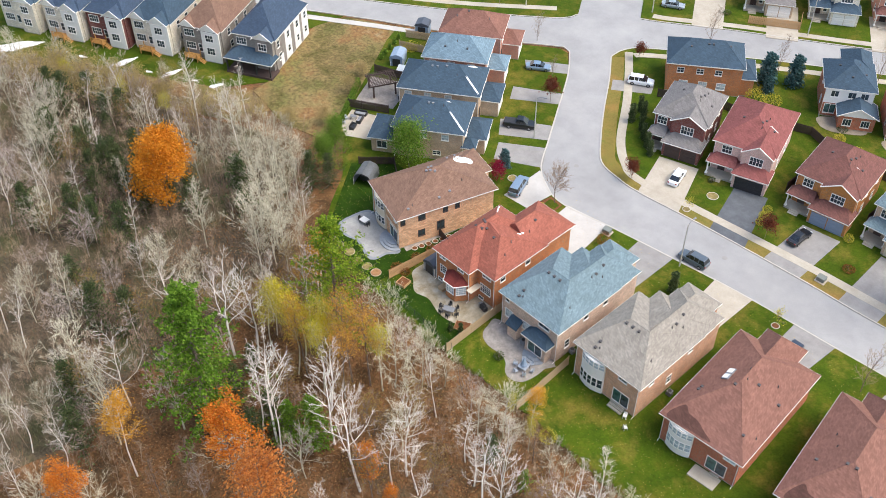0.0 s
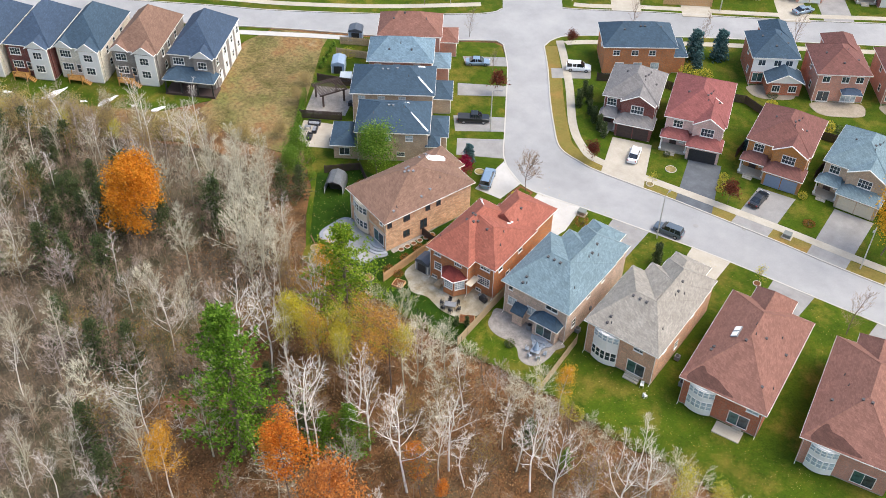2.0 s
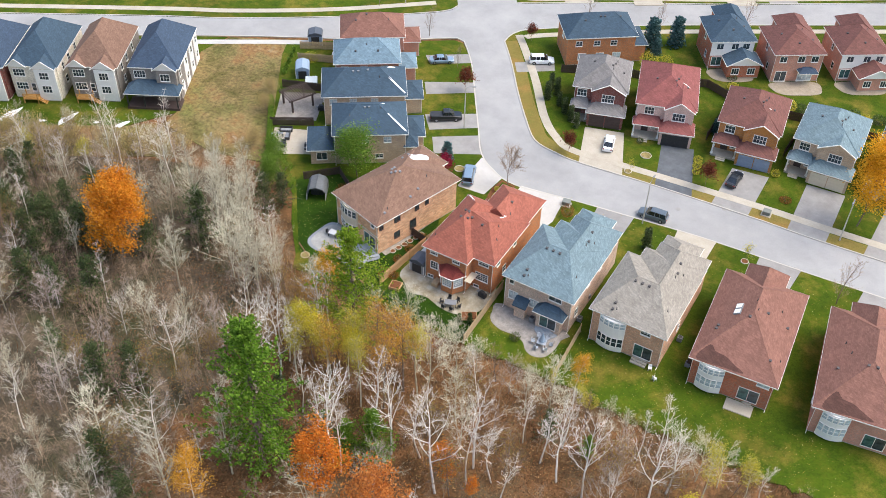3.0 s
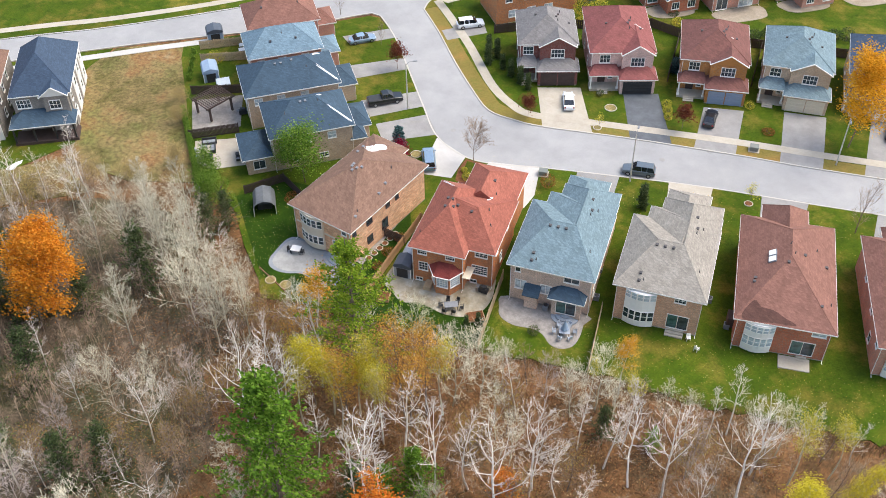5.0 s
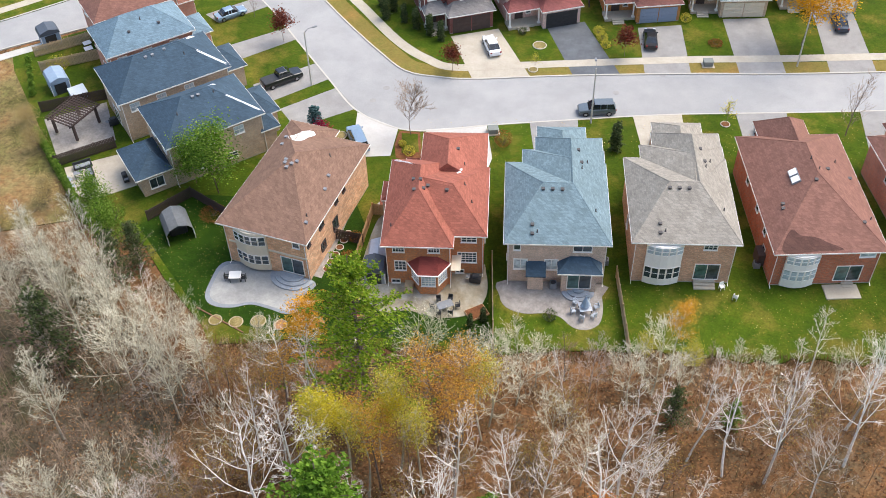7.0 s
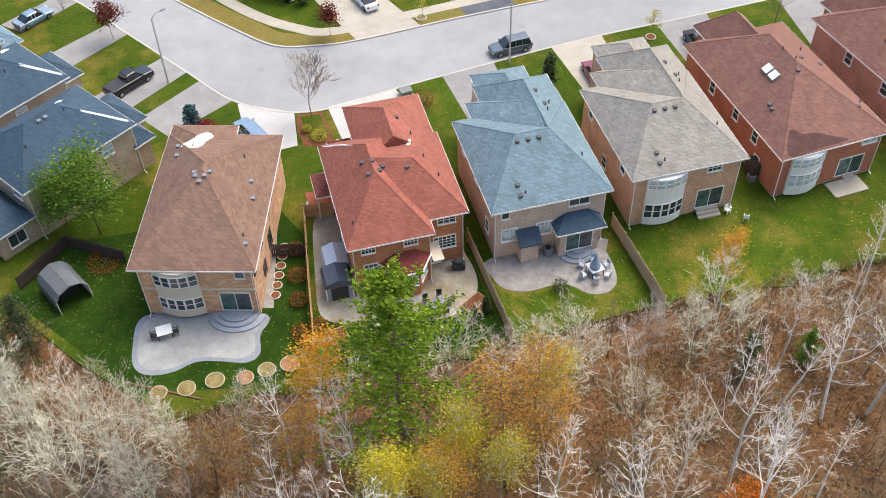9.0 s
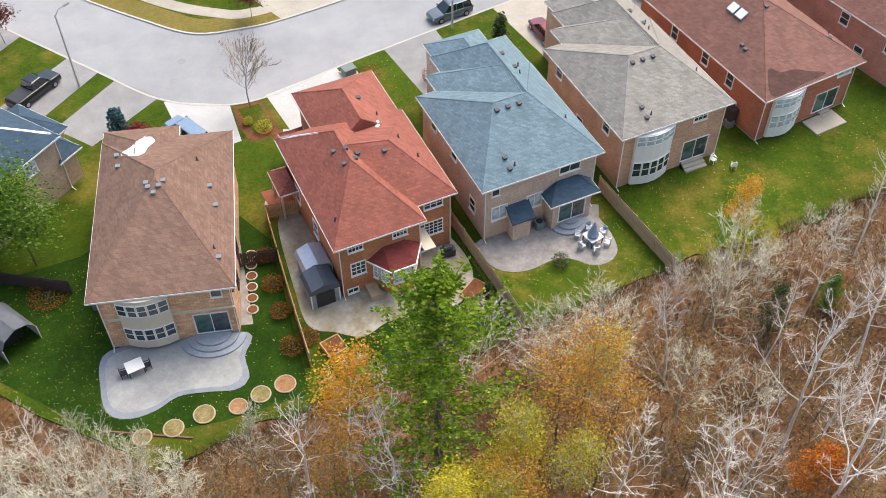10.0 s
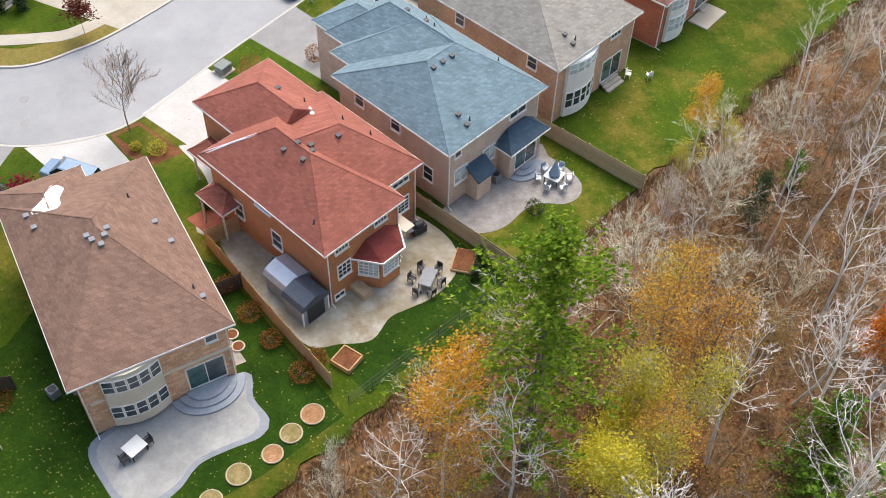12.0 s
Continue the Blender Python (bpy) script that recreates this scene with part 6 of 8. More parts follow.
    for sx in (-L * 0.31, L * 0.31):
        for sy in (-W / 2 + 0.1, W / 2 - 0.1):
            o = put("wheel", tyre, e, pose(sx, sy, r))
            put("rim", rim, o, Matrix())
    for s in (-1, 1):
        part("headlight", boxed(L / 2 - 0.16, s * W * 0.33 - 0.18, 0.58, L / 2 - 0.03, s * W * 0.33 + 0.18, 0.72, bevel=0.03), M["lamp_clear"], e)
        part("taillight", boxed(-L / 2 - 0.02, s * W * 0.36 - 0.12, 0.7, -L / 2 + 0.1, s * W * 0.36 + 0.12, 0.92, bevel=0.02), M["lamp_red"], e)
        part("mirror", boxed(f0 - 0.28, s * (W / 2 + 0.02) - 0.1, bh + 0.02, f0 - 0.1, s * (W / 2 + 0.02) + 0.1, bh + 0.17, bevel=0.03), paint, e)
    return e


black, white_p, blue_p, silver, red_p, navy = car_paint("black_paint", "1c1f24"), car_paint("white_car_paint", "e8eaec", 0.0), car_paint("light_blue_paint", "7f94a8"), car_paint("silver_paint", "9aa3ab"), car_paint("red_car_paint", "7a2030"), car_paint("navy_paint", "2c3848")
vehicle(11.3, 29.9, 184, car_paint("dark_silver_paint", "5c666e"), "dark grey sport utility vehicle parked at the curb", "suv", 0.0)
vehicle(-2.2, 43.4, 106, white_p, "white sedan on the concrete driveway")
vehicle(19.3, 45.4, 88, black, "black car on the asphalt driveway", "car")
vehicle(-18.1, 23.0, 112, blue_p, "light blue van on the pale driveway", "van")
vehicle(-29.6, 35.2, 35, black, "black pickup truck on the driveway", "pickup")
vehicle(-39.6, 50.6, 36, blue_p, "blue-grey sedan on the driveway")
vehicle(-23.6, 60.6, 30, white_p, "white sport utility vehicle by the corner house", "suv")
vehicle(18.4, 22.6, 88, red_p, "dark red car in front of the garage")
vehicle(31.2, 24.6, 90, navy, "dark car in front of the garage", "suv")
vehicle(45.5, 50.0, 88, navy, "dark car on the driveway")
vehicle(1.6, 105.6 + 1.5, 60, blue_p, "light blue car beyond the cross street")
vehicle(-36.4, 86.6, 30, silver, "silver car beyond the cross street")


# ---- street furniture ----
def lamp_post(x, y, rz, h=8.2):
    e = empty("street_lamp", pose(x, y, 0.1, 0, 0, rz), "tall pale concrete street lamp with a short arm", "street lamp", "street lamps")
    part("pole", tube(bmesh.new(), [(0, 0, -0.2), (0, 0, h)], [0.12, 0.07], 8), M["curb"], e)
    part("arm", tube(bmesh.new(), [(0, 0, h - 0.2), (0.5, 0, h + 0.25), (1.3, 0, h + 0.3)], [0.04, 0.035, 0.03], 6), M["vent_grey"], e)
    part("lamp_head", boxed(1.1, -0.14, h + 0.2, 1.75, 0.14, h + 0.36, bevel=0.05), M["vent_grey"], e)
    return e


lamp_post(10.5, 27.6, 90), lamp_post(38.0, 40.2, -90), lamp_post(-25.6, 34.6, 30), lamp_post(-38.0, 82.0, -40), lamp_post(-12, 97.0, -50), lamp_post(-57, 65.5, -50)
M["box_green"] = plain("utility_green", "767a74", 0.6, 0, 0.1)
for x, y, rz in ((-1.6, 25.4, 8), (26.4, 40.2, 3)):
    e = empty("utility_box", pose(x, y, 0.1, 0, 0, rz), "grey-green ground utility box", "utility box", "utility boxes")
    part("pad", boxed(-0.8, -0.7, -0.1, 0.8, 0.7, 0.08), M["concrete"], e)
    part("cabinet", boxed(-0.6, -0.5, 0.08, 0.6, 0.5, 0.72, bevel=0.05), M["box_green"], e)
    part("lid", boxed(-0.64, -0.54, 0.72, 0.64, 0.54, 0.8, bevel=0.03), M["box_green"], e)
for x, y in ((-17.2, 31.6), (-15.7, 34.3), (-31.5, 62.0), (14.0, 34.0), (20.3, 38.0)):
    e = tagged(part("manhole_cover", slab([(x + 0.42 * math.cos(a), y + 0.42 * math.sin(a)) for a in np.linspace(0, 2 * math.pi, 20, endpoint=False)], -0.1, 0.012), M["asphalt_drive"]), "dull grey round manhole cover in the road", "manhole cover", "manhole covers")
for x, y, rz, w, d in [(-112.8, -16.0, 62, 8.5, 2.6), (-94.0, -4.2, 84, 5.0, 1.3), (-84.8, 0.2, 86, 4.2, 1.1), (-75.7, 4.0, 70, 2.6, 0.9), (-88.0, -2.6, 30, 1.4, 0.5), (-79.8, 2.0, 35, 1.2, 0.4), (-101.0, -9.0, 28, 1.8, 0.5), (-104.5, -10.6, 30, 1.2, 0.5)]:
    pts = [(w * 0.5 * math.cos(a) * (1 + 0.12 * math.sin(5 * a + x)), d * 0.5 * math.sin(a) * (1 - 0.35 * math.cos(a)) * (1 + 0.2 * math.sin(4 * a + y))) for a in np.linspace(0, 2 * math.pi, 26, endpoint=False)]
    o = part("snow_drift", slab(pts, -0.1, 0.16), M["snow"])
    o.matrix_basis = pose(x, y, 0.0, 0, 0, rz)
    tagged(o, "strip of melting snow on the grass", "snow", "snow patches")

# ---- trees and woods ----
def island_mat(name, stops, rough=0.85, noise_scale=0.0, thin=0.4):
    """A colour for each loose piece of a mesh, from a ramp."""
    m, N, L, b = base_mat(name, rough)
    b.inputs["Specular IOR Level"].default_value = 0.2
    geo = N.new("ShaderNodeNewGeometry")
    col = ramp(N, L, geo.outputs["Random Per Island"], stops)
    if noise_scale:
        col = mix(N, L, 1.0, col, ramp(N, L, noise_at(N, L, geo.outputs["Position"], noise_scale, 3.0), [(0.35, (0.7,) * 3 + (1,)), (0.65, (1.25,) * 3 + (1,))]), "MULTIPLY")
    L.new(col, b.inputs["Base Color"])
    if thin:
        tr, mx = N.new("ShaderNodeBsdfTranslucent"), N.new("ShaderNodeMixShader")
        mx.inputs[0].default_value = thin
        L.new(col, tr.inputs["Color"])
        L.new(b.outputs[0], mx.inputs[1]), L.new(tr.outputs[0], mx.inputs[2])
        L.new(mx.outputs[0], N["Material Output"].inputs["Surface"])
    return m


def bark_mat(name, c0, c1, scale=1.6):
    m, N, L, b = base_mat(name, 0.9)
    tc = N.new("ShaderNodeTexCoord")
    inf = N.new("ShaderNodeObjectInfo")
    col = ramp(N, L, noise_at(N, L, tc.outputs["Object"], scale, 6.0, 0.7), [(0.35, rgb(c0)), (0.62, rgb(c1))])
    col = mix(N, L, 1.0, col, ramp(N, L, inf.outputs["Random"], [(0.0, (0.78, 0.76, 0.74, 1)), (1.0, (1.18, 1.16, 1.14, 1))]), "MULTIPLY")
    L.new(col, b.inputs["Base Color"])
    return m


M["bark_white"] = bark_mat("pale_bark", "c2baae", "f0ebe3")
M["bark_grey"] = bark_mat("lichened_bark", "9e9884", "cac4ae")
M["bark_brown"] = bark_mat("brown_bark", "5e4e44", "8a7a70")
M["twig_white"] = bark_mat("pale_twigs", "b2a79b", "dcd3c9", 0.8)
M["twig_grey"] = bark_mat("lichened_twigs", "a39d88", "cec8b2", 0.8)
M["twig_brown"] = bark_mat("brown_twigs", "74604f", "98836e", 0.8)
M["bark_bright"] = bark_mat("white_birch_bark", "d8d2c8", "f4f0ea")
M["twig_bright"] = bark_mat("white_birch_twigs", "cdc5bb", "ece6de", 0.8)
M["bark_mauve"] = bark_mat("mauve_grey_bark", "8a7e76", "b8aca4")
M["twig_mauve"] = bark_mat("mauve_grey_twigs", "968880", "baaca4", 0.8)
M["leaf_orange"] = island_mat("orange_leaves", [(0.0, rgb("b06a1e")), (0.4, rgb("d88a26")), (0.75, rgb("e8a234")), (1.0, rgb("c89038"))])
M["leaf_flame"] = island_mat("flame_orange_leaves", [(0.0, rgb("a85a1c")), (0.4, rgb("d27a2a")), (0.8, rgb("e49038")), (1.0, rgb("d8a048"))])
M["leaf_amber"] = island_mat("amber_leaves", [(0.0, rgb("a8742c")), (0.5, rgb("cc963e")), (1.0, rgb("dcb054"))])
M["leaf_rust"] = island_mat("rust_leaves", [(0.0, rgb("9c5a2c")), (0.5, rgb("c47a3c")), (1.0, rgb("d89450"))])
M["leaf_yellow"] = island_mat("yellow_leaves", [(0.0, rgb("8a7a24")), (0.5, rgb("b39a30")), (1.0, rgb("c8a83c"))])
M["leaf_gold"] = island_mat("golden_leaves", [(0.0, rgb("bc8424")), (0.5, rgb("dea236")), (1.0, rgb("e8b850"))])
M["leaf_lemon"] = island_mat("bright_yellow_leaves", [(0.0, rgb("b0a42a")), (0.5, rgb("d0c038")), (1.0, rgb("e2d250"))])
M["leaf_tan"] = island_mat("dry_tan_leaves", [(0.0, rgb("7a5c34")), (0.4, rgb("9c7a44")), (0.75, rgb("8a8448")), (1.0, rgb("b08650"))])
M["leaf_straw"] = island_mat("straw_leaves", [(0.0, rgb("9c8a5c")), (0.4, rgb("bca678")), (0.75, rgb("ae9e64")), (1.0, rgb("c8aa6c"))])
M["leaf_brown"] = island_mat("dry_brown_leaves", [(0.0, rgb("6a4226")), (0.5, rgb("925c30")), (1.0, rgb("b07a44"))])
M["leaf_ginkgo"] = island_mat("ginkgo_leaves", [(0.0, rgb("c08a1c")), (0.5, rgb("e6ac2a")), (1.0, rgb("f0c042"))])
M["leaf_olive"] = island_mat("yellow_green_leaves", [(0.0, rgb("949838")), (0.5, rgb("bcb044")), (1.0, rgb("dcc65a"))])
M["leaf_green"] = island_mat("green_leaves", [(0.0, rgb("44641e")), (0.5, rgb("64862a")), (1.0, rgb("90a646"))])
M["leaf_dark"] = island_mat("dark_evergreen", [(0.0, rgb("37452a")), (0.5, rgb("505f38")), (1.0, rgb("727c50"))])
M["needle"] = island_mat("pine_needles", [(0.0, rgb("46641e")), (0.5, rgb("648a28")), (1.0, rgb("8cac40"))])
M["needle_bright"] = island_mat("bright_pine_needles", [(0.0, rgb("567420")), (0.5, rgb("7c9a26")), (1.0, rgb("a8b440"))])
M["needle_blue"] = island_mat("blue_spruce_needles", [(0.0, rgb("2e4a46")), (0.5, rgb("48686a")), (1.0, rgb("6a8a88"))])
M["leaf_red"] = island_mat("dark_red_leaves", [(0.0, rgb("4a1f1c")), (0.5, rgb("6e3428")), (1.0, rgb("8a4c38"))])
M["leaf_crimson"] = island_mat("crimson_leaves", [(0.0, rgb("6a1028")), (0.5, rgb("8c1838")), (1.0, rgb("a02848"))])


class Mesh:
    """Plain lists of corners and faces, for quick building."""

    def __init__(self):
        self.v, self.f = [], []

    def tube(self, pts, radii, sides=4):
        base = len(self.v)
        for i, p in enumerate(pts):
            d = pts[min(i + 1, len(pts) - 1)] - pts[max(i - 1, 0)]
            d = d / (np.linalg.norm(d) + 1e-9)
            a = np.cross(d, (0.31, 0.87, 0.38))
            a = a / (np.linalg.norm(a) + 1e-9)
            b = np.cross(d, a)
            for k in range(sides):
                w = 2 * math.pi * k / sides
                self.v.append(tuple(p + radii[i] * (math.cos(w) * a + math.sin(w) * b)))
        for i in range(len(pts) - 1):
            for k in range(sides):
                a, b = base + i * sides + k, base + i * sides + (k + 1) % sides
                self.f.append((a, b, b + sides, a + sides))

    def blade(self, a, b, w):
        d = np.cross(b - a, (0.37, 0.21, 0.9))
        d *= w / (np.linalg.norm(d) + 1e-9)
        i = len(self.v)
        self.v += [tuple(a - d), tuple(a + d), tuple(b)]
        self.f.append((i, i + 1, i + 2))

    def leaf(self, p, size, rng):
        n = rng.normal(size=3)
        n /= np.linalg.norm(n)
        a = np.cross(n, (0.3, 0.5, 0.8))
        a *= size / (np.linalg.norm(a) + 1e-9)
        b = np.cross(n, a) * rng.uniform(0.5, 0.9)
        i = len(self.v)
        self.v += [tuple(p - a), tuple(p + b * 0.8), tuple(p + a), tuple(p - b * 0.8)]
        self.f.append((i, i + 1, i + 2, i + 3))

    def mesh(self, material):
        me = bpy.data.meshes.new("shape")
        me.from_pydata(self.v, [], self.f)
        me.materials.append(material)
        return me


def unit(v):
    return v / (np.linalg.norm(v) + 1e-9)


def grow(rng, H, limbs=14, spread=0.36, first=0.3, lean=0.05, twigs=5, subs=6, r0=None, up=0.55, stout=0.42, rise=0.13, fine_w=0.016):
    """A bare tree: a trunk with limbs, the twigs, and the tips."""
    wood, fine, tips = Mesh(), Mesh(), []
    r0 = r0 or H * 0.0085
    drift = rng.normal(size=2) * lean
    bend = rng.normal(size=2) * 0.02 * H
    trunk = []
    for t in np.linspace(0, 0.97, 9):
        sway = math.sin(t * math.pi * 1.3)
        trunk.append(np.array((drift[0] * H * t**1.4 + bend[0] * sway + rng.normal() * 0.006 * H * t, drift[1] * H * t**1.4 + bend[1] * sway + rng.normal() * 0.006 * H * t, H * t)))
    trunk[0][2] = -0.3
    wood.tube(trunk, [r0 * (1 - 0.92 * t) for t in np.linspace(0, 1, 9)], 6)
    def along(path, t):
        k = min(int(t * (len(path) - 1)), len(path) - 2)
        w = t * (len(path) - 1) - k
        return path[k] * (1 - w) + path[k + 1] * w
    for i in range(limbs):
        t = first + (0.96 - first) * (i + rng.uniform(0, 0.9)) / limbs
        p = along(trunk, t)
        ang = i * 2.4 + rng.uniform(-0.6, 0.6)
        out = np.array((math.cos(ang), math.sin(ang), 0.0))
        length = H * spread * (1.15 - t) ** 0.7 * rng.uniform(0.6, 1.2)
        d = unit(out * rng.uniform(0.8, 1.1) + np.array((0, 0, rng.uniform(up - 0.2, up + 0.35))))
        path = [p]
        for _ in range(5):
            d = unit(d + np.array((0, 0, rise)) + rng.normal(size=3) * 0.14)
            path.append(path[-1] + d * length / 5)
        rl = max(0.02, r0 * (1 - 0.85 * t) * stout)
        wood.tube(path, [rl * (1 - 0.8 * k / 5) for k in range(6)], 4)
        tips.append(path[-1])
        side = 1
        for j in range(subs):
            s = 0.18 + 0.8 * (j + rng.uniform(0, 0.9)) / subs
            q = along(path, min(s, 0.99))
            ahead = unit(along(path, min(s + 0.1, 1.0) - 1e-6) - along(path, max(s - 0.1, 0.0)))
            across = unit(np.cross(ahead, (0.1, 0.2, 1.0)))
            side = -side
            dd = unit(ahead + across * side * rng.uniform(0.45, 0.95) + rng.normal(size=3) * 0.3 + np.array((0, 0, 0.12)))
            ln = length * 0.52 * (1.2 - s) * rng.uniform(0.6, 1.35)
            m = q + dd * ln * 0.5 + rng.normal(size=3) * ln * 0.05
            sp = [q, m, m + unit(dd + np.array((0, 0, 0.25)) + rng.normal(size=3) * 0.25) * ln * 0.55]
            rs = max(0.014, rl * 0.36)
            fine.tube(sp, [rs, rs * 0.7, rs * 0.3], 3)
            tips.append(sp[-1])
            for k in range(twigs):
                w = rng.uniform(0.15, 1.0)
                a = sp[0] * (1 - 2 * w) + sp[1] * 2 * w if w < 0.5 else sp[1] * (2 - 2 * w) + sp[2] * (2 * w - 1)
                e = unit(dd + rng.normal(size=3) * 0.6 + np.array((0, 0, 0.15)))
                l2 = ln * rng.uniform(0.25, 0.55)
                b = a + e * l2
                fine.blade(a, b, fine_w)
                fine.blade(a + e * l2 * 0.45, a + e * l2 * 0.45 + unit(e + rng.normal(size=3) * 0.5) * l2 * 0.55, fine_w * 0.7)
                if rng.uniform() < 0.4:
                    tips.append(b)
    return wood, fine, tips


def tree_object(name, label, category, meshes, group=""):
    """A tree from named part meshes; it is made at the origin and then placed."""
    e = empty(name, Matrix(), label, category, group)
    for pname, me in meshes:
        o = new(pname, me)
        o.parent = e
    return e


def place(first, spots):
    """Put a thing at the first spot and copies at the rest; spots are x, y, turn, scale and height scale."""
    for k, (x, y, a, s, sz) in enumerate(spots):
        m = pose(x, y, 0, 0, 0, a) @ Matrix.Diagonal((s, s, s * sz, 1))
        if k == 0:
            first.matrix_basis = m
        else:
            copy_thing(first, m)


def bare_variant(seed, H, bark, twig, label, **kw):
    rng = np.random.default_rng(seed)
    wood, fine, _ = grow(rng, H, **kw)
    return tree_object("bare_tree", label, "tree", [("trunk", wood.mesh(M[bark])), ("crown", fine.mesh(M[twig]))], "bare trees in the woods")


def leafy(seed, H, leaf, bark, count, size, name, label, clump=0.9, group="", **kw):
    rng = np.random.default_rng(seed)
    wood, fine, tips = grow(rng, H, **kw)
    crown = Mesh()
    for _ in range(count):
        p = tips[rng.integers(len(tips))]
        crown.leaf(p + rng.normal(size=3) * clump * np.array((1, 1, 0.8)), size * rng.uniform(0.6, 1.25), rng)
    wood.v, wood.f = wood.v + fine.v, wood.f + [tuple(i + len(wood.v) for i in f) for f in fine.f]
    return tree_object(name, label, "tree", [("trunk", wood.mesh(M[bark])), ("crown", crown.mesh(M[leaf]))], group)


def conifer(seed, H, leaf, name, label, spread=0.24, whorls=22, arms=6, clumps=8, size=0.34, first=0.12, droop=-0.05, ragged=0.35, group=""):
    rng = np.random.default_rng(seed)
    wood, crown = Mesh(), Mesh()
    wood.tube([np.array((0, 0, -0.3)), np.array((0.1, 0.05, H * 0.5)), np.array((0, 0, H))], [H * 0.016, H * 0.01, 0.03], 6)
    for i in range(whorls):
        t = first + (1 - first) * i / whorls
        ln0 = H * spread * (1.04 - t) ** 0.8 * (0.75 if t < first + 0.1 else 1.0)
        for k in range(arms):
            a = k * 2 * math.pi / arms + i * 0.7 + rng.uniform(-0.4, 0.4)
            ln = ln0 * rng.uniform(1 - ragged, 1 + ragged)
            d = unit(np.array((math.cos(a), math.sin(a), droop + 0.55 * t * rng.uniform(0.6, 1.4))))
            p = np.array((0, 0, H * t + rng.uniform(-0.2, 0.2)))
            e = p + d * ln + np.array((0, 0, 0.06 * ln))
            wood.tube([p, e], [0.05, 0.015], 3)
            for c in range(clumps):
                w = 0.2 + 0.85 * (c + rng.uniform(0, 1)) / clumps
                q = p * (1 - w) + e * w + rng.normal(size=3) * np.array((0.22, 0.22, 0.1))
                for _ in range(4):
                    crown.leaf(q + rng.normal(size=3) * size * 0.6, size * rng.uniform(0.6, 1.2), rng)
    return tree_object(name, label, "tree", [("trunk", wood.mesh(M["bark_brown"])), ("crown", crown.mesh(M[leaf]))], group)


rng = random.Random(7)
WHITE, GREY, BROWN = ("bark_white", "twig_white"), ("bark_grey", "twig_grey"), ("bark_brown", "twig_brown")
MAUVE = ("bark_mauve", "twig_mauve")
variants = {
    "birch": [bare_variant(11 + k, 15, *WHITE, "tall bare tree with pale whitish bark", limbs=15 + k, spread=0.25 + 0.02 * k, first=0.38, twigs=6, subs=6, up=0.75, rise=0.1) for k in range(4)],
    "wide": [bare_variant(31 + k, 13, *(MAUVE if k == 1 else WHITE), "broad bare tree with pale grey branches", limbs=15, spread=0.49, first=0.22, twigs=7, subs=7, up=0.45, stout=0.4, rise=0.16, fine_w=0.012) for k in range(3)],
    "grey": [bare_variant(51 + k, 11, *(GREY if k != 1 else MAUVE), "bare grey-green tree with dense fine twigs", limbs=17, spread=0.54, first=0.14, twigs=8, subs=7, up=0.8, stout=0.5) for k in range(4)],
    "tall": [bare_variant(71 + k, 18, *GREY, "tall slender bare tree with upswept pale limbs", limbs=26, spread=0.29, first=0.2, twigs=9, subs=7, up=1.15) for k in range(3)],
    "hero": [bare_variant(131 + k, 15, "bark_bright", "twig_bright", "white-barked birch with a few clear ascending limbs", limbs=12 + k, spread=0.4, first=0.34, twigs=5, subs=6, up=0.8, stout=0.5, rise=0.12, r0=0.15, fine_w=0.015) for k in range(3)],
    "brown": [bare_variant(91 + k, 8, *BROWN, "small bare brown sapling", limbs=13, spread=0.38, first=0.15, twigs=9, subs=6, up=0.8, fine_w=0.011) for k in range(4)],
}
spots = {(k, i): [] for k, v in variants.items() for i in range(len(v))}
taken = []


def plant(kind, x, y, h, turn=None):
    i = rng.randrange(len(variants[kind]))
    full = {"birch": 15, "wide": 13, "grey": 11, "tall": 18, "brown": 8, "hero": 15}[kind]
    s = h / full
    spots[(kind, i)].append((x, y, rng.uniform(0, 360) if turn is None else turn, s * rng.uniform(0.92, 1.08), rng.uniform(0.95, 1.05)))
    taken.append((x, y, h))


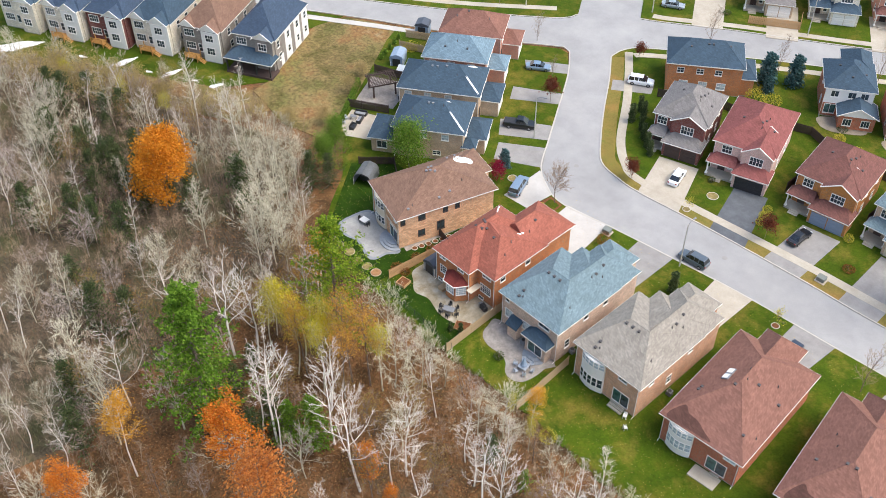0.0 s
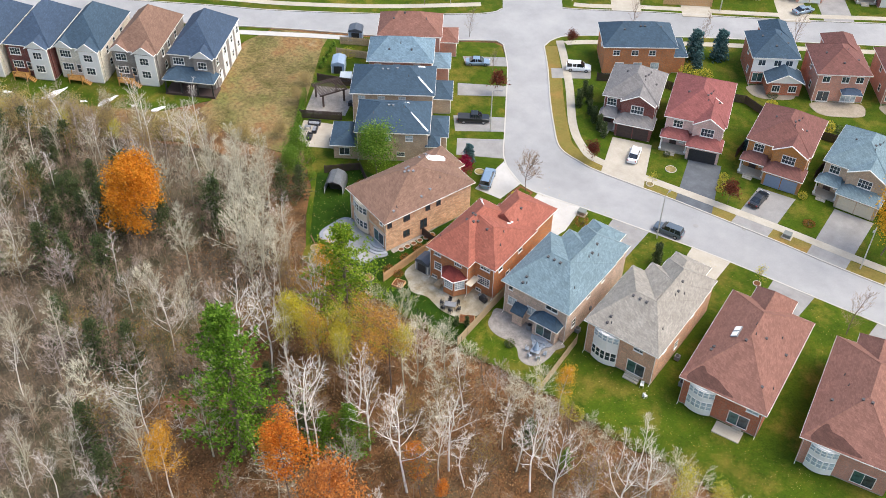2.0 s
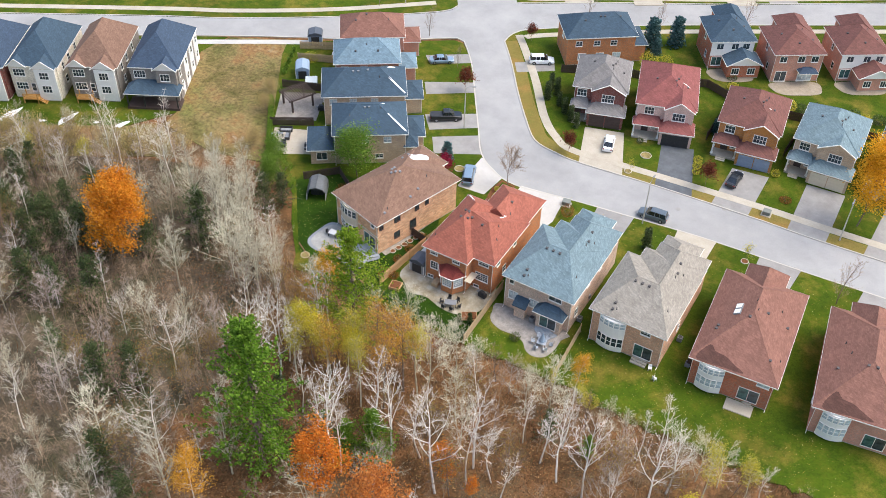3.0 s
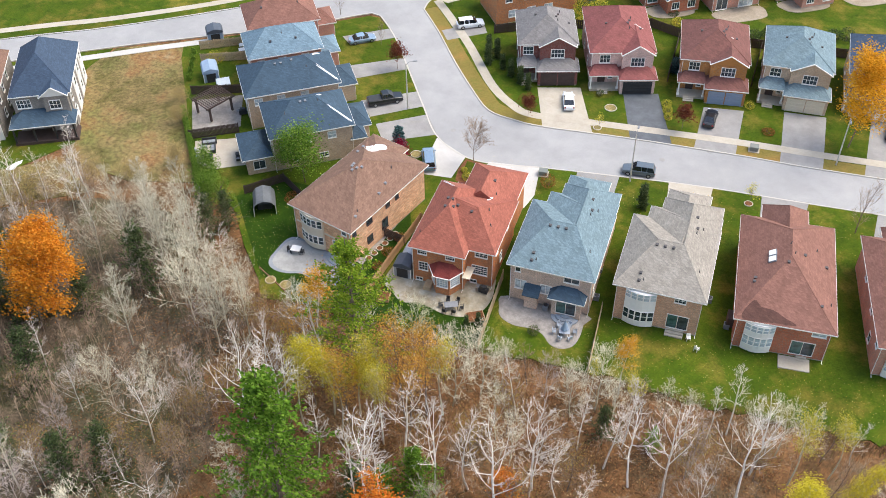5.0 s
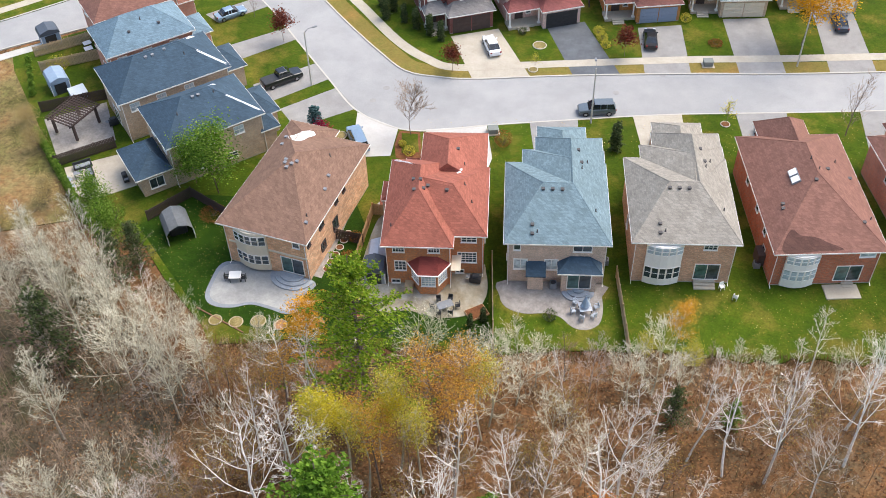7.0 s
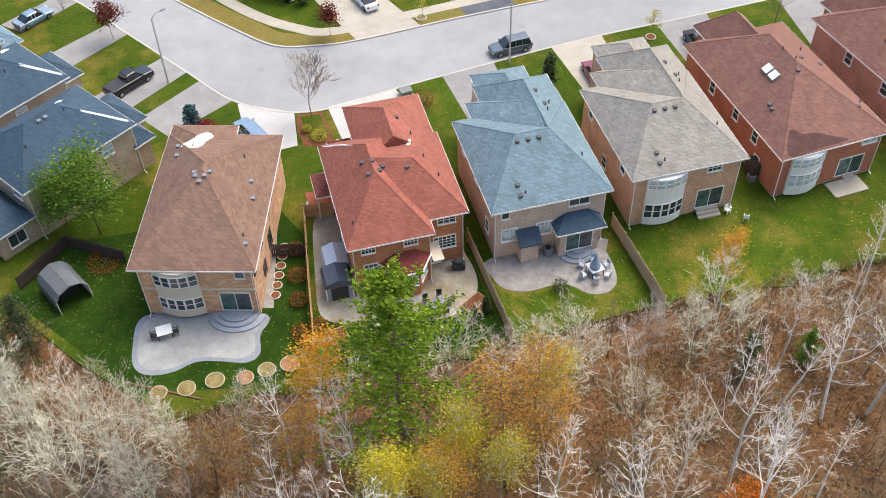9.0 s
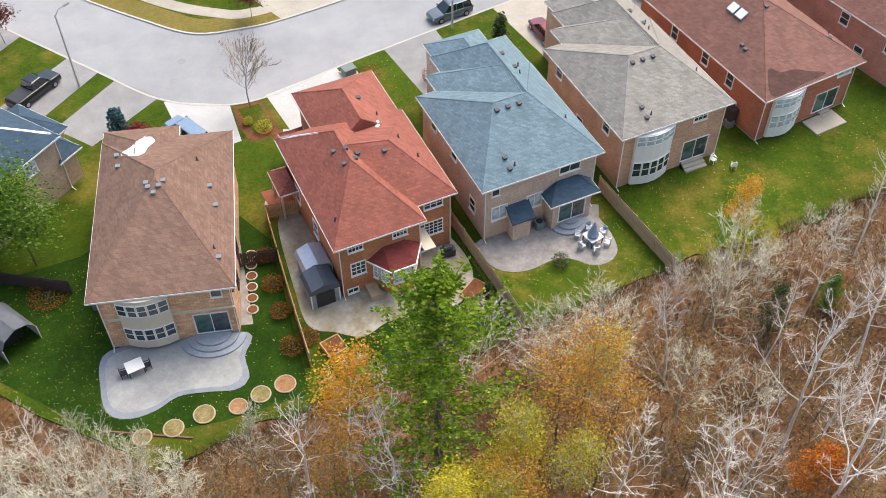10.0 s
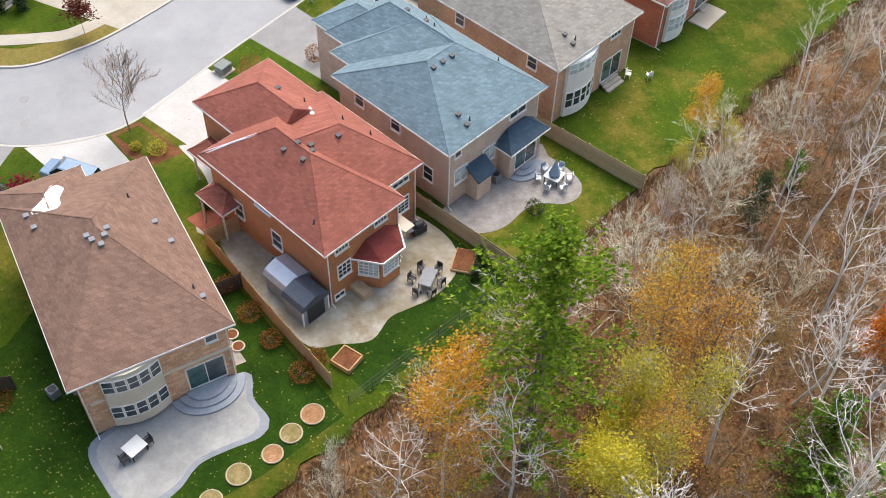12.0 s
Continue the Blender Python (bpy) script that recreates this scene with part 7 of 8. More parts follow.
for kind, x, y, h in [
    ("hero", -4.5, -34.5, 20), ("hero", 8.2, -31.5, 20), ("hero", 31, -21, 17), ("tall", -44, -7, 18), ("tall", -47.5, -9, 17), ("tall", -50.5, -6, 16), ("tall", -40.5, -6, 16), ("tall", -44.5, -12.5, 17), ("tall", -52, -10, 15), ("tall", -46.5, -4.5, 17), ("tall", -42, -10, 17), ("hero", 0.7, -29.5, 17), ("hero", -19.5, -30.5, 20),
    ("hero", -17, -28.5, 18), ("hero", -20.5, -15.4, 14), ("hero", -16.3, -20, 15), ("hero", -3.8, -26.5, 15), ("grey", 5, -21, 13), ("hero", 10.4, -26, 16), ("birch", 10.8, -28.5, 18), ("hero", 20, -22.5, 16),
    ("birch", 17, -21, 15), ("wide", 27.4, -24.5, 15), ("hero", 32, -17, 16), ("wide", -31, -33, 18), ("wide", -22, -45, 20), ("birch", 4, -28, 16), ("birch", -3, -35, 17), ("birch", -6, -35.5, 17),
    ("grey", -33, -13.4, 16), ("grey", -35.6, -15.2, 15), ("grey", -30.6, -15.6, 14), ("grey", -0.6, -12.6, 8), ("grey", 3.4, -13.2, 9), ("brown", 6.2, -12.4, 8), ("grey", 8.6, -13.4, 9), ("grey", 10.8, -12.2, 7), ("brown", 14.0, -12.6, 7), ("grey", 16.6, -14.4, 9),
    ("brown", 19.6, -13.4, 8), ("grey", 24.6, -13.6, 9), ("birch", 27.0, -13.8, 10), ("grey", 31.4, -13.0, 9), ("grey", 34.4, -13.6, 10), ("brown", 39.0, -13.0, 8), ("birch", 6.4, -17.4, 12), ("birch", 18.4, -17.6, 12), ("grey", 26.0, -17.6, 11), ("birch", 13.8, -19.4, 13),
    ("grey", -33, -9, 10), ("grey", 7.3, -24, 14), ("hero", 23.6, -23, 16), ("tall", -41.5, -3.5, 17), ("tall", -39, -8.5, 16), ("tall", -38, -13, 17), ("grey", -14, -11.5, 8), ("grey", -7, -13.5, 11), ("grey", -3, -14, 12),
    ("grey", 1.5, -15.5, 12), ("grey", 14.5, -13.5, 11), ("birch", 29, -12.5, 12), ("grey", 22, -13, 8), ("wide", 37, -13, 13), ("grey", 12, -15.5, 12), ("grey", -1, -18, 13), ("tall", -49, -2, 16), ("birch", -61, 1, 15), ("birch", -57, -4, 15), ("birch", -66, -6, 15), ("birch", -72, -3, 14), ("wide", -36, -6, 11), ("grey", -36, -11, 13), ("grey", -30, -11.5, 10),
]:
    plant(kind, x, y, h * (0.93 if x > -33 else 1.0))

EDGE = [(-150, -45), (-118, -27), (-100, -15), (-88, -8), (-75, -1), (-60, 2), (-49, 2.5), (-42, -2), (-36, -8), (-30, -11.5), (-20, -13), (-10, -13), (12, -13.5), (30, -12.5), (60, -12), (120, -12)]


def edge_y(x):
    for (ax, ay), (bx, by) in zip(EDGE, EDGE[1:]):
        if ax <= x <= bx:
            return ay + (by - ay) * (x - ax) / (bx - ax)
    return -12


SPECIAL = [(-12, -18, 5.0), (-9, -37, 5.5), (-51, -21.5, 6.0), (2, -44, 5), (9, -44, 5), (-12, -50, 4), (-14, -25.5, 3.5), (-17, -14, 3), (-13, -22.4, 3), (-5, -21.3, 3.5), (-5, -24, 3)]
tries = 0
while len(taken) < 440 and tries < 20000:
    tries += 1
    x = rng.uniform(-125, -24) if rng.random() < 0.62 else rng.uniform(-24, 62)
    y = edge_y(x) - rng.uniform(0, 1) ** 1.2 * 62
    if y < -72 + 0.0 * x or any((x - a) ** 2 + (y - b) ** 2 < r * r for a, b, r in SPECIAL):
        continue
    if any((x - a) ** 2 + (y - b) ** 2 < (2.5 if x < -24 else 3.0) ** 2 for a, b, _ in taken):
        continue
    left = x < -25
    kind = rng.choices(["birch", "wide", "grey", "tall", "brown"], [1.2, 3.0, 4.2, 0.8, 1.4] if left else [3.4, 1.6, 1.6, 0.2, 3.6])[0]
    near = edge_y(x) - y < 6
    h = {"birch": rng.uniform(10, 14), "wide": rng.uniform(8, 12), "grey": rng.uniform(8, 12), "tall": rng.uniform(13, 18), "brown": rng.uniform(5, 9)}[kind] * (0.8 if near else 1.0)
    plant(kind, x, y, h)


def joined(name, pairs, label, category):
    """Many trees as one mesh of several materials; pairs are a built tree and its spot."""
    verts, loops, sizes, mats, slots, base = [], [], [], [], [], 0
    for first, (x, y, a, sc, sz) in pairs:
        m = np.array(pose(x, y, 0, 0, 0, a) @ Matrix.Diagonal((sc, sc, sc * sz, 1)))
        for ch in first.children:
            me = ch.data
            co, li, ls = np.empty(len(me.vertices) * 3), np.empty(len(me.loops), dtype=np.int32), np.empty(len(me.polygons), dtype=np.int32)
            me.vertices.foreach_get("co", co), me.loops.foreach_get("vertex_index", li), me.polygons.foreach_get("loop_total", ls)
            verts.append(co.reshape(-1, 3) @ m[:3, :3].T + m[:3, 3])
            loops.append(li + base)
            sizes.append(ls)
            if me.materials[0] not in slots:
                slots.append(me.materials[0])
            mats.append(np.full(len(ls), slots.index(me.materials[0]), dtype=np.int32))
            base += len(me.vertices)
    v, l, n, k = np.concatenate(verts), np.concatenate(loops), np.concatenate(sizes), np.concatenate(mats)
    me = bpy.data.meshes.new(name)
    me.vertices.add(len(v)), me.loops.add(len(l)), me.polygons.add(len(n))
    me.vertices.foreach_set("co", v.ravel()), me.loops.foreach_set("vertex_index", l)
    me.polygons.foreach_set("loop_start", np.concatenate(([0], np.cumsum(n)[:-1])).astype(np.int32))
    for mat in slots:
        me.materials.append(mat)
    me.polygons.foreach_set("material_index", k)
    me.update(calc_edges=True)
    return tagged(new(name, me), label, category, kind="stuff")


order = sorted(((x, y, kind, i, (x, y, a, sc, sz)) for (kind, i), where in spots.items() for x, y, a, sc, sz in where), key=lambda q: -q[0])
near, far = order[:285], order[285:]
joined("far_woods", [(variants[kind][i], spot) for _, _, kind, i, spot in far], "far stand of pale bare trees", "woods")
for (kind, i) in spots:
    where = [q[4] for q in near if (q[2], q[3]) == (kind, i)]
    if where:
        place(variants[kind][i], where)
    else:
        for ob in (*variants[kind][i].children, variants[kind][i]):
            bpy.data.objects.remove(ob)

# evergreens and coloured trees in the woods
place(conifer(1, 20, "needle_bright", "pine_tree", "tall feathery yellow-green white pine at the yard edge", spread=0.33, whorls=17, arms=6, clumps=34, size=0.15, first=0.15, ragged=0.6, group="evergreens"), [(-12.3, -18.3, 0, 1.08, 1.06)])
place(conifer(2, 23, "needle", "pine_tree", "big dense bright green pine in the woods", spread=0.27, whorls=19, arms=8, clumps=24, size=0.19, first=0.1, ragged=0.55, group="evergreens"), [(-11.4, -39.4, 0, 1.15, 1.0)])
low_pine = conifer(4, 11, "needle", "pine_tree", "young bright green pine under the bare trees", spread=0.3, whorls=14, arms=7, clumps=20, size=0.15, first=0.08, ragged=0.55, group="evergreens")
place(low_pine, [(-0.6, -31.4, 0, 0.9, 1.0), (-3.4, -33.0, 80, 0.8, 1.0), (21.5, -17.0, 150, 0.4, 1.0)])
dark = conifer(3, 10, "leaf_dark", "cedar_tree", "dark green cedar among bare trees", spread=0.34, whorls=13, arms=7, clumps=12, size=0.15, first=0.05, ragged=0.6, group="evergreens")
cedars = [(-44, -12, 0, 1.1, 1)]
for _ in range(30):
    a, r = rng.uniform(0, 6.28), rng.uniform(0, 1) ** 0.5
    cedars.append((-72 + 20 * r * math.cos(a), -21 + 9 * r * math.sin(a), rng.uniform(0, 360), rng.uniform(0.5, 0.85), rng.uniform(0.8, 1.0)))
for x, y, s in [(-6.4, -33.6, 0.7), (-5.5, -37, 0.7), (-33, -38, 0.8), (-36, -41, 0.9), (-48, -30, 0.9), (-53, -32, 0.8), (-49, -18, 0.7), (-41, -1, 0.7), (-39.5, 1.5, 0.6), (-58, -33, 0.8), (-20, -53, 0.8), (-27, -50, 0.8), (-14, -34, 0.6), (-16, -30, 0.5), (16, -17, 0.5), (-63, -38, 0.8), (-70, -42, 0.7), (-45, -40, 0.7)]:
    cedars.append((x, y, rng.uniform(0, 360), s, 1.0))
place(dark, cedars)
oak = leafy(21, 15, "leaf_orange", "bark_brown", 17000, 0.17, "oak_tree", "rounded oak in bright orange autumn leaf", clump=0.7, limbs=28, spread=0.46, first=0.25, subs=6, twigs=2, up=0.5, group="autumn oaks")
place(oak, [(-51, -21.5, 0, 1.0, 1.0)])
tall_oak = leafy(29, 20.5, "leaf_flame", "bark_brown", 5600, 0.16, "oak_tree", "tall forest oak with an orange leafy crown", clump=0.5, limbs=22, spread=0.33, first=0.52, subs=6, twigs=2, up=0.4, group="autumn oaks")
place(tall_oak, [(0.0, -42.6, 40, 0.88, 1.03), (-9.5, -58.5, 90, 0.75, 0.9)])
oak2 = leafy(22, 20, "leaf_rust", "bark_brown", 4600, 0.16, "oak_tree", "tall oak in thinning rust-orange autumn leaf", clump=0.6, limbs=20, spread=0.33, first=0.5, subs=6, twigs=2, up=0.45, group="autumn oaks")
place(oak2, [(6.9, -44.6, 160, 1.0, 0.93)])
low_oak = leafy(35, 13, "leaf_flame", "bark_brown", 4200, 0.15, "oak_tree", "oak with a half-bare orange crown", clump=0.55, limbs=18, spread=0.36, first=0.3, subs=6, twigs=5, up=0.6, group="autumn oaks")
place(low_oak, [(9.0, -30.4, 20, 0.62, 1.0), (12.4, -30.0, 140, 0.55, 1.0), (-58, -12, 20, 0.5, 1.0)])
yel = leafy(23, 16.5, "leaf_olive", "bark_grey", 3000, 0.1, "small_tree", "slender tree with thin yellow-green autumn leaves", clump=0.55, limbs=17, spread=0.24, first=0.5, subs=6, twigs=6, up=0.6, group="yellowing trees")
place(yel, [(-15.4, -26.5, 0, 0.9, 1.0), (-8.8, -23.0, 130, 1.0, 1.0), (-6.6, -25.4, 200, 0.95, 1.0), (-11.4, -26.0, 140, 0.95, 1.0), (-1.6, -19.6, 240, 0.9, 1.0), (18, -12.6, 40, 0.45, 1), (36, -17, 10, 0.8, 1.0), (40, -15, 100, 0.7, 1.0), (13.5, -11.2, 10, 0.4, 1.0), (-80, -12, 60, 0.6, 0.8), (-92, -16, 160, 0.6, 0.8), (-70, -9, 260, 0.6, 0.9)])
lemon = leafy(26, 16, "leaf_lemon", "bark_grey", 5000, 0.1, "small_tree", "small tree in bright yellow autumn leaf", clump=0.5, limbs=16, spread=0.19, first=0.45, subs=6, twigs=3, up=0.7, group="yellowing trees")
place(lemon, [(36, -24.5, 40, 0.95, 1.0), (41, -22, 150, 0.8, 1.0), (-13.4, -23.2, 0, 0.98, 1.0), (-10.6, -22.2, 90, 0.8, 1.0)])
gold = leafy(24, 16.5, "leaf_gold", "bark_white", 4200, 0.1, "small_tree", "small tree with golden-orange autumn leaves", clump=0.5, limbs=16, spread=0.24, first=0.5, subs=6, twigs=5, up=0.6, group="yellowing trees")
place(gold, [(-17.7, -16.6, 0, 0.98, 1.0), (-12, -50, 120, 0.92, 1.0), (16.6, -10.6, 30, 0.6, 1.0)])
amber = leafy(36, 16.5, "leaf_amber", "bark_brown", 3000, 0.085, "small_tree", "slender tree with thin amber-brown leaves", clump=0.5, limbs=18, spread=0.24, first=0.48, subs=6, twigs=7, up=0.6, group="yellowing trees")
place(amber, [(-5.4, -21.6, 0, 1.0, 1.0), (-3.4, -20.2, 90, 1.0, 1.0), (-4.0, -24.0, 150, 0.9, 1.0), (-10.4, -25.2, 30, 0.88, 1.0), (-19.6, -19.0, 200, 0.7, 1.0)])
tan = leafy(27, 9, "leaf_tan", "bark_brown", 1500, 0.08, "small_tree", "small tree holding a few dry tan leaves", clump=0.8, limbs=15, spread=0.4, first=0.15, subs=6, twigs=9, up=0.8, group="dry-leaved trees")
trs = np.random.default_rng(41)
dry = [(-8, -30, 0, 1, 1), (3, -25, 60, 0.9, 1), (-1, -31, 120, 0.9, 1), (14, -25, 20, 0.9, 1), (-22, -20, 0, 0.9, 1), (-26, -16, 50, 0.9, 1)]
for _ in range(46):
    x = trs.uniform(-115, 45)
    dry.append((x, edge_y(x) - 1 - trs.uniform(0, 1) * 40, trs.uniform(0, 360), trs.uniform(0.6, 1.15), trs.uniform(0.8, 1.1)))
place(tan, dry)
willow = leafy(25, 8.5, "leaf_green", "bark_brown", 6000, 0.13, "leafy_tree", "spreading tree still in yellow-green leaf beside the house", clump=0.8, limbs=14, spread=0.42, first=0.15, subs=6, twigs=2, up=0.6, group="garden trees")
place(willow, [(-33.4, 13.4, 0, 1.15, 0.95), (-36.5, 15.0, 110, 0.7, 1.0), (-45.5, 7.5, 60, 0.62, 1.2), (-43, 3.5, 200, 0.6, 1.2)])

# dry golden scrub below the townhouse lawns
bush = leafy(28, 4.5, "leaf_straw", "bark_brown", 3600, 0.085, "scrub_bush", "broad beige-gold scrub bush gone dry", clump=0.6, limbs=16, spread=0.7, first=0.08, subs=6, twigs=4, up=0.7, group="dry scrub")
place(bush, [(-90, -13, 0, 1.2, 1.0), (-86, -10, 80, 1.1, 1.0), (-95, -16, 160, 1.2, 1.1), (-83, -8, 220, 0.9, 1.0), (-99, -20, 20, 1.1, 1.0), (-91, -18, 300, 1.1, 1.0), (-105, -24, 40, 1.2, 1.0), (-78, -5.5, 130, 0.8, 0.9), (-110, -29, 70, 1.2, 1.0), (-68, -1, 10, 0.8, 0.9), (-62, 3.5, 190, 0.8, 0.9), (-85, -15, 45, 1.0, 1.0), (-57, 6.5, 100, 0.7, 0.9), (-53, 11, 200, 0.6, 1.0), (-57.5, 20.5, 20, 0.6, 1.0), (-60, 25.5, 20, 0.55, 0.9)])

# thickets of young bare growth
tr = np.random.default_rng(15)
thicket = Mesh()
for n_stem in range(1500):
    x = tr.uniform(-125, 60 if n_stem < 600 else -25)
    y = edge_y(x) + 1.0 - tr.uniform(0, 1) ** 1.1 * 60
    H = tr.uniform(3.0, 7.5)
    p = np.array((x, y, -0.2))
    top = p + np.array((tr.normal() * 0.5, tr.normal() * 0.5, H))
    thicket.tube([p, top], [0.035, 0.01], 3)
    for k in range(16):
        t = tr.uniform(0.25, 1.0)
        a = p * (1 - t) + top * t
        d = unit(np.array((tr.normal(), tr.normal(), tr.uniform(0.4, 1.4))))
        b = a + d * H * 0.3 * (1.2 - t)
        thicket.blade(a, b, 0.016)
        for _k in range(5):
            w = tr.uniform(0.3, 1.0)
            c = a * (1 - w) + b * w
            thicket.blade(c, c + unit(d + tr.normal(size=3) * 0.6) * H * 0.14, 0.011)
M["thicket"] = bark_mat("thicket_stems", "6e5c4b", "9a8670", 0.25)
tagged(new("thicket", thicket.mesh(M["thicket"])), "dense thickets of thin bare saplings", "thicket", kind="stuff")

# woodland undergrowth: thin stems and brush
ur = np.random.default_rng(5)
brush = Mesh()
for _ in range(42000):
    x = ur.uniform(-125, 60)
    y = edge_y(x) + 2.5 - ur.uniform(0, 1) ** 1.15 * 62
    a, h = ur.uniform(0, 6.28), ur.uniform(0.4, 2.6) * (0.5 if ur.uniform() < 0.5 else 1)
    w = 0.016 + 0.006 * h
    d = np.array((math.cos(a), math.sin(a), 0)) * w
    t = np.array((ur.normal() * 0.3 * h, ur.normal() * 0.3 * h, h))
    p = np.array((x, y, -0.1))
    i = len(brush.v)
    brush.v += [tuple(p - d), tuple(p + d), tuple(p + t)]
    brush.f.append((i, i + 1, i + 2))
for _ in range(7000):
    x = ur.uniform(-31, 60)
    h = ur.uniform(0.25, 0.9)
    p = np.array((x, -9.0 - abs(ur.normal()) * 0.9 + 0.3, -0.1))
    a = ur.uniform(0, 6.28)
    d = np.array((math.cos(a), math.sin(a), 0)) * 0.04
    i = len(brush.v)
    brush.v += [tuple(p - d), tuple(p + d), tuple(p + np.array((ur.normal() * 0.25, ur.normal() * 0.25 + 0.1, h)))]
    brush.f.append((i, i + 1, i + 2))
M["brush"] = island_mat("dry_brush", [(0.0, rgb("54402e")), (0.3, rgb("6e543e")), (0.55, rgb("82684e")), (0.72, rgb("825434")), (0.86, rgb("646538")), (1.0, rgb("9c8672"))])
ob = new("undergrowth", brush.mesh(M["brush"]))
tagged(ob, "thin brown brush and saplings over fallen leaves", "undergrowth", kind="stuff")

# loose leaves on the woodland floor
wl = np.random.default_rng(19)
carpet = Mesh()
for _ in range(36000):
    x = wl.uniform(-45, 35)
    y = edge_y(x) + 2.0 - wl.uniform(0, 1) ** 1.3 * 40
    p = np.array((x, y, wl.uniform(-0.03, 0.05)))
    a, s = wl.uniform(0, 6.28), wl.uniform(0.06, 0.15)
    d, e2 = np.array((math.cos(a), math.sin(a), wl.uniform(-0.4, 0.4))) * s, np.array((-math.sin(a), math.cos(a), wl.uniform(-0.3, 0.3))) * s * 0.65
    i = len(carpet.v)
    carpet.v += [tuple(p - d), tuple(p + e2), tuple(p + d), tuple(p - e2)]
    carpet.f.append((i, i + 1, i + 2, i + 3))
M["carpet"] = island_mat("woodland_leaf_fall", [(0.0, rgb("483222")), (0.3, rgb("68462c")), (0.55, rgb("825a38")), (0.75, rgb("9e7448")), (0.9, rgb("7a6a50")), (1.0, rgb("b89468"))])
tagged(new("leaf_carpet", carpet.mesh(M["carpet"])), "brown and rust leaves strewn over the woodland floor", "leaves", kind="stuff")

# street and garden trees, hedges
place(bare_variant(201, 6.2, "bark_brown", "twig_brown", "small bare street tree in a front bed", limbs=24, spread=0.72, first=0.3, twigs=9, subs=7, up=0.75), [(-11.7, 24.7, 0, 1.2, 0.98)])
place(bare_variant(202, 9.5, "bark_brown", "twig_brown", "bare many-limbed street tree", limbs=18, spread=0.42, first=0.1, twigs=6, subs=6, up=1.1), [(41.2, 26.0, 0, 1, 1), (-23.0, 80.5, 50, 0.9, 1), (-9, 82.5, 80, 0.8, 1), (5.5, 92.5, 10, 0.9, 1), (-46.5, 57.6, 30, 0.7, 1), (-36.2, 50.6, 70, 0.5, 1), (-61, 62, 20, 0.7, 1)])
red = leafy(203, 4.0, "leaf_red", "bark_brown", 1500, 0.12, "ornamental_tree", "small ornamental tree in dark red leaf", clump=0.35, limbs=14, spread=0.5, first=0.3, subs=5, twigs=2, up=0.7, group="red ornamental trees")
place(red, [(-7.3, 38.0, 0, 0.95, 1.0), (15.6, 41.9, 40, 1.15, 0.95), (-30.9, 44.4, 80, 1.2, 1.0), (-28.8, 66.6, 120, 0.9, 1.0)])
crim = leafy(204, 3.2, "leaf_crimson", "bark_brown", 1800, 0.11, "ornamental_tree", "low crimson maple shrub by the driveway", clump=0.35, limbs=12, spread=0.6, first=0.15, subs=5, twigs=2, group="red ornamental trees")
place(crim, [(-22.3, 22.2, 0, 1.0, 1.0)])
gink = leafy(205, 11, "leaf_ginkgo", "bark_brown", 14000, 0.12, "ginkgo_tree", "large golden-yellow tree beside a driveway", clump=0.6, limbs=20, spread=0.42, first=0.15, subs=7, twigs=2, up=0.9, group="garden trees")
place(gink, [(39.4, 45.0, 0, 1.3, 1.05)])
young = leafy(206, 3.6, "leaf_olive", "bark_brown", 260, 0.1, "young_tree", "young street tree with few leaves", clump=0.3, limbs=9, spread=0.4, first=0.35, subs=4, twigs=3, group="garden trees")
place(young, [(27.0, 27.7, 0, 1.0, 1.0), (3.6, 38.7, 50, 0.7, 1)])
column = conifer(207, 4.2, "leaf_dark", "cedar_shrub", "narrow dark green column cedar", spread=0.15, whorls=18, arms=7, clumps=5, size=0.16, first=0.02, droop=0.6, ragged=0.2, group="column cedars")
place(column, [(13.2, 22.4, 0, 1.0, 1.0), (-17.3, 50.4, 0, 0.9, 1), (-16.4, 52.4, 0, 0.9, 1), (-14.6, 49.6, 0, 0.7, 1), (-12.8, 48.0, 0, 0.8, 1), (-10.8, 46.4, 0, 0.8, 1), (-9.2, 45.2, 0, 0.75, 1), (-18.2, 53.8, 0, 0.8, 1), (-1.9, -5.2, 0, 0.5, 1), (-3.2, -5.9, 0, 0.45, 1), (-12.6, 13.4, 0, 0.5, 1)])
hedge = [(-47.6 - 10.6 * k / 17, 8.2 + 14.6 * k / 17, 33 * k, 0.72, 0.9) for k in range(18)] + [(-62.0 - 3 * k / 4, 31.5 + 7 * k / 4, 20 * k, 0.6, 0.8) for k in range(5)]
place(conifer(208, 4.0, "leaf_green", "cedar_hedge", "clipped green cedar hedge shrub", spread=0.2, whorls=14, arms=7, clumps=5, size=0.2, first=0.02, droop=0.5, ragged=0.2, group="cedar hedge"), hedge)
place(conifer(209, 4.5, "needle_blue", "blue_spruce", "small blue-green garden spruce tree", spread=0.3, whorls=16, arms=7, clumps=6, size=0.2, first=0.03, ragged=0.2, group="spruces"), [(-23.6, 25.4, 0, 0.8, 1), (-8.4, 77.6, 0, 1.7, 1), (-4.4, 80.2, 0, 1.6, 1.1), (-6.4, 75.0, 0, 1.0, 1), (12.0, 57.0, 0, 0.8, 1)])


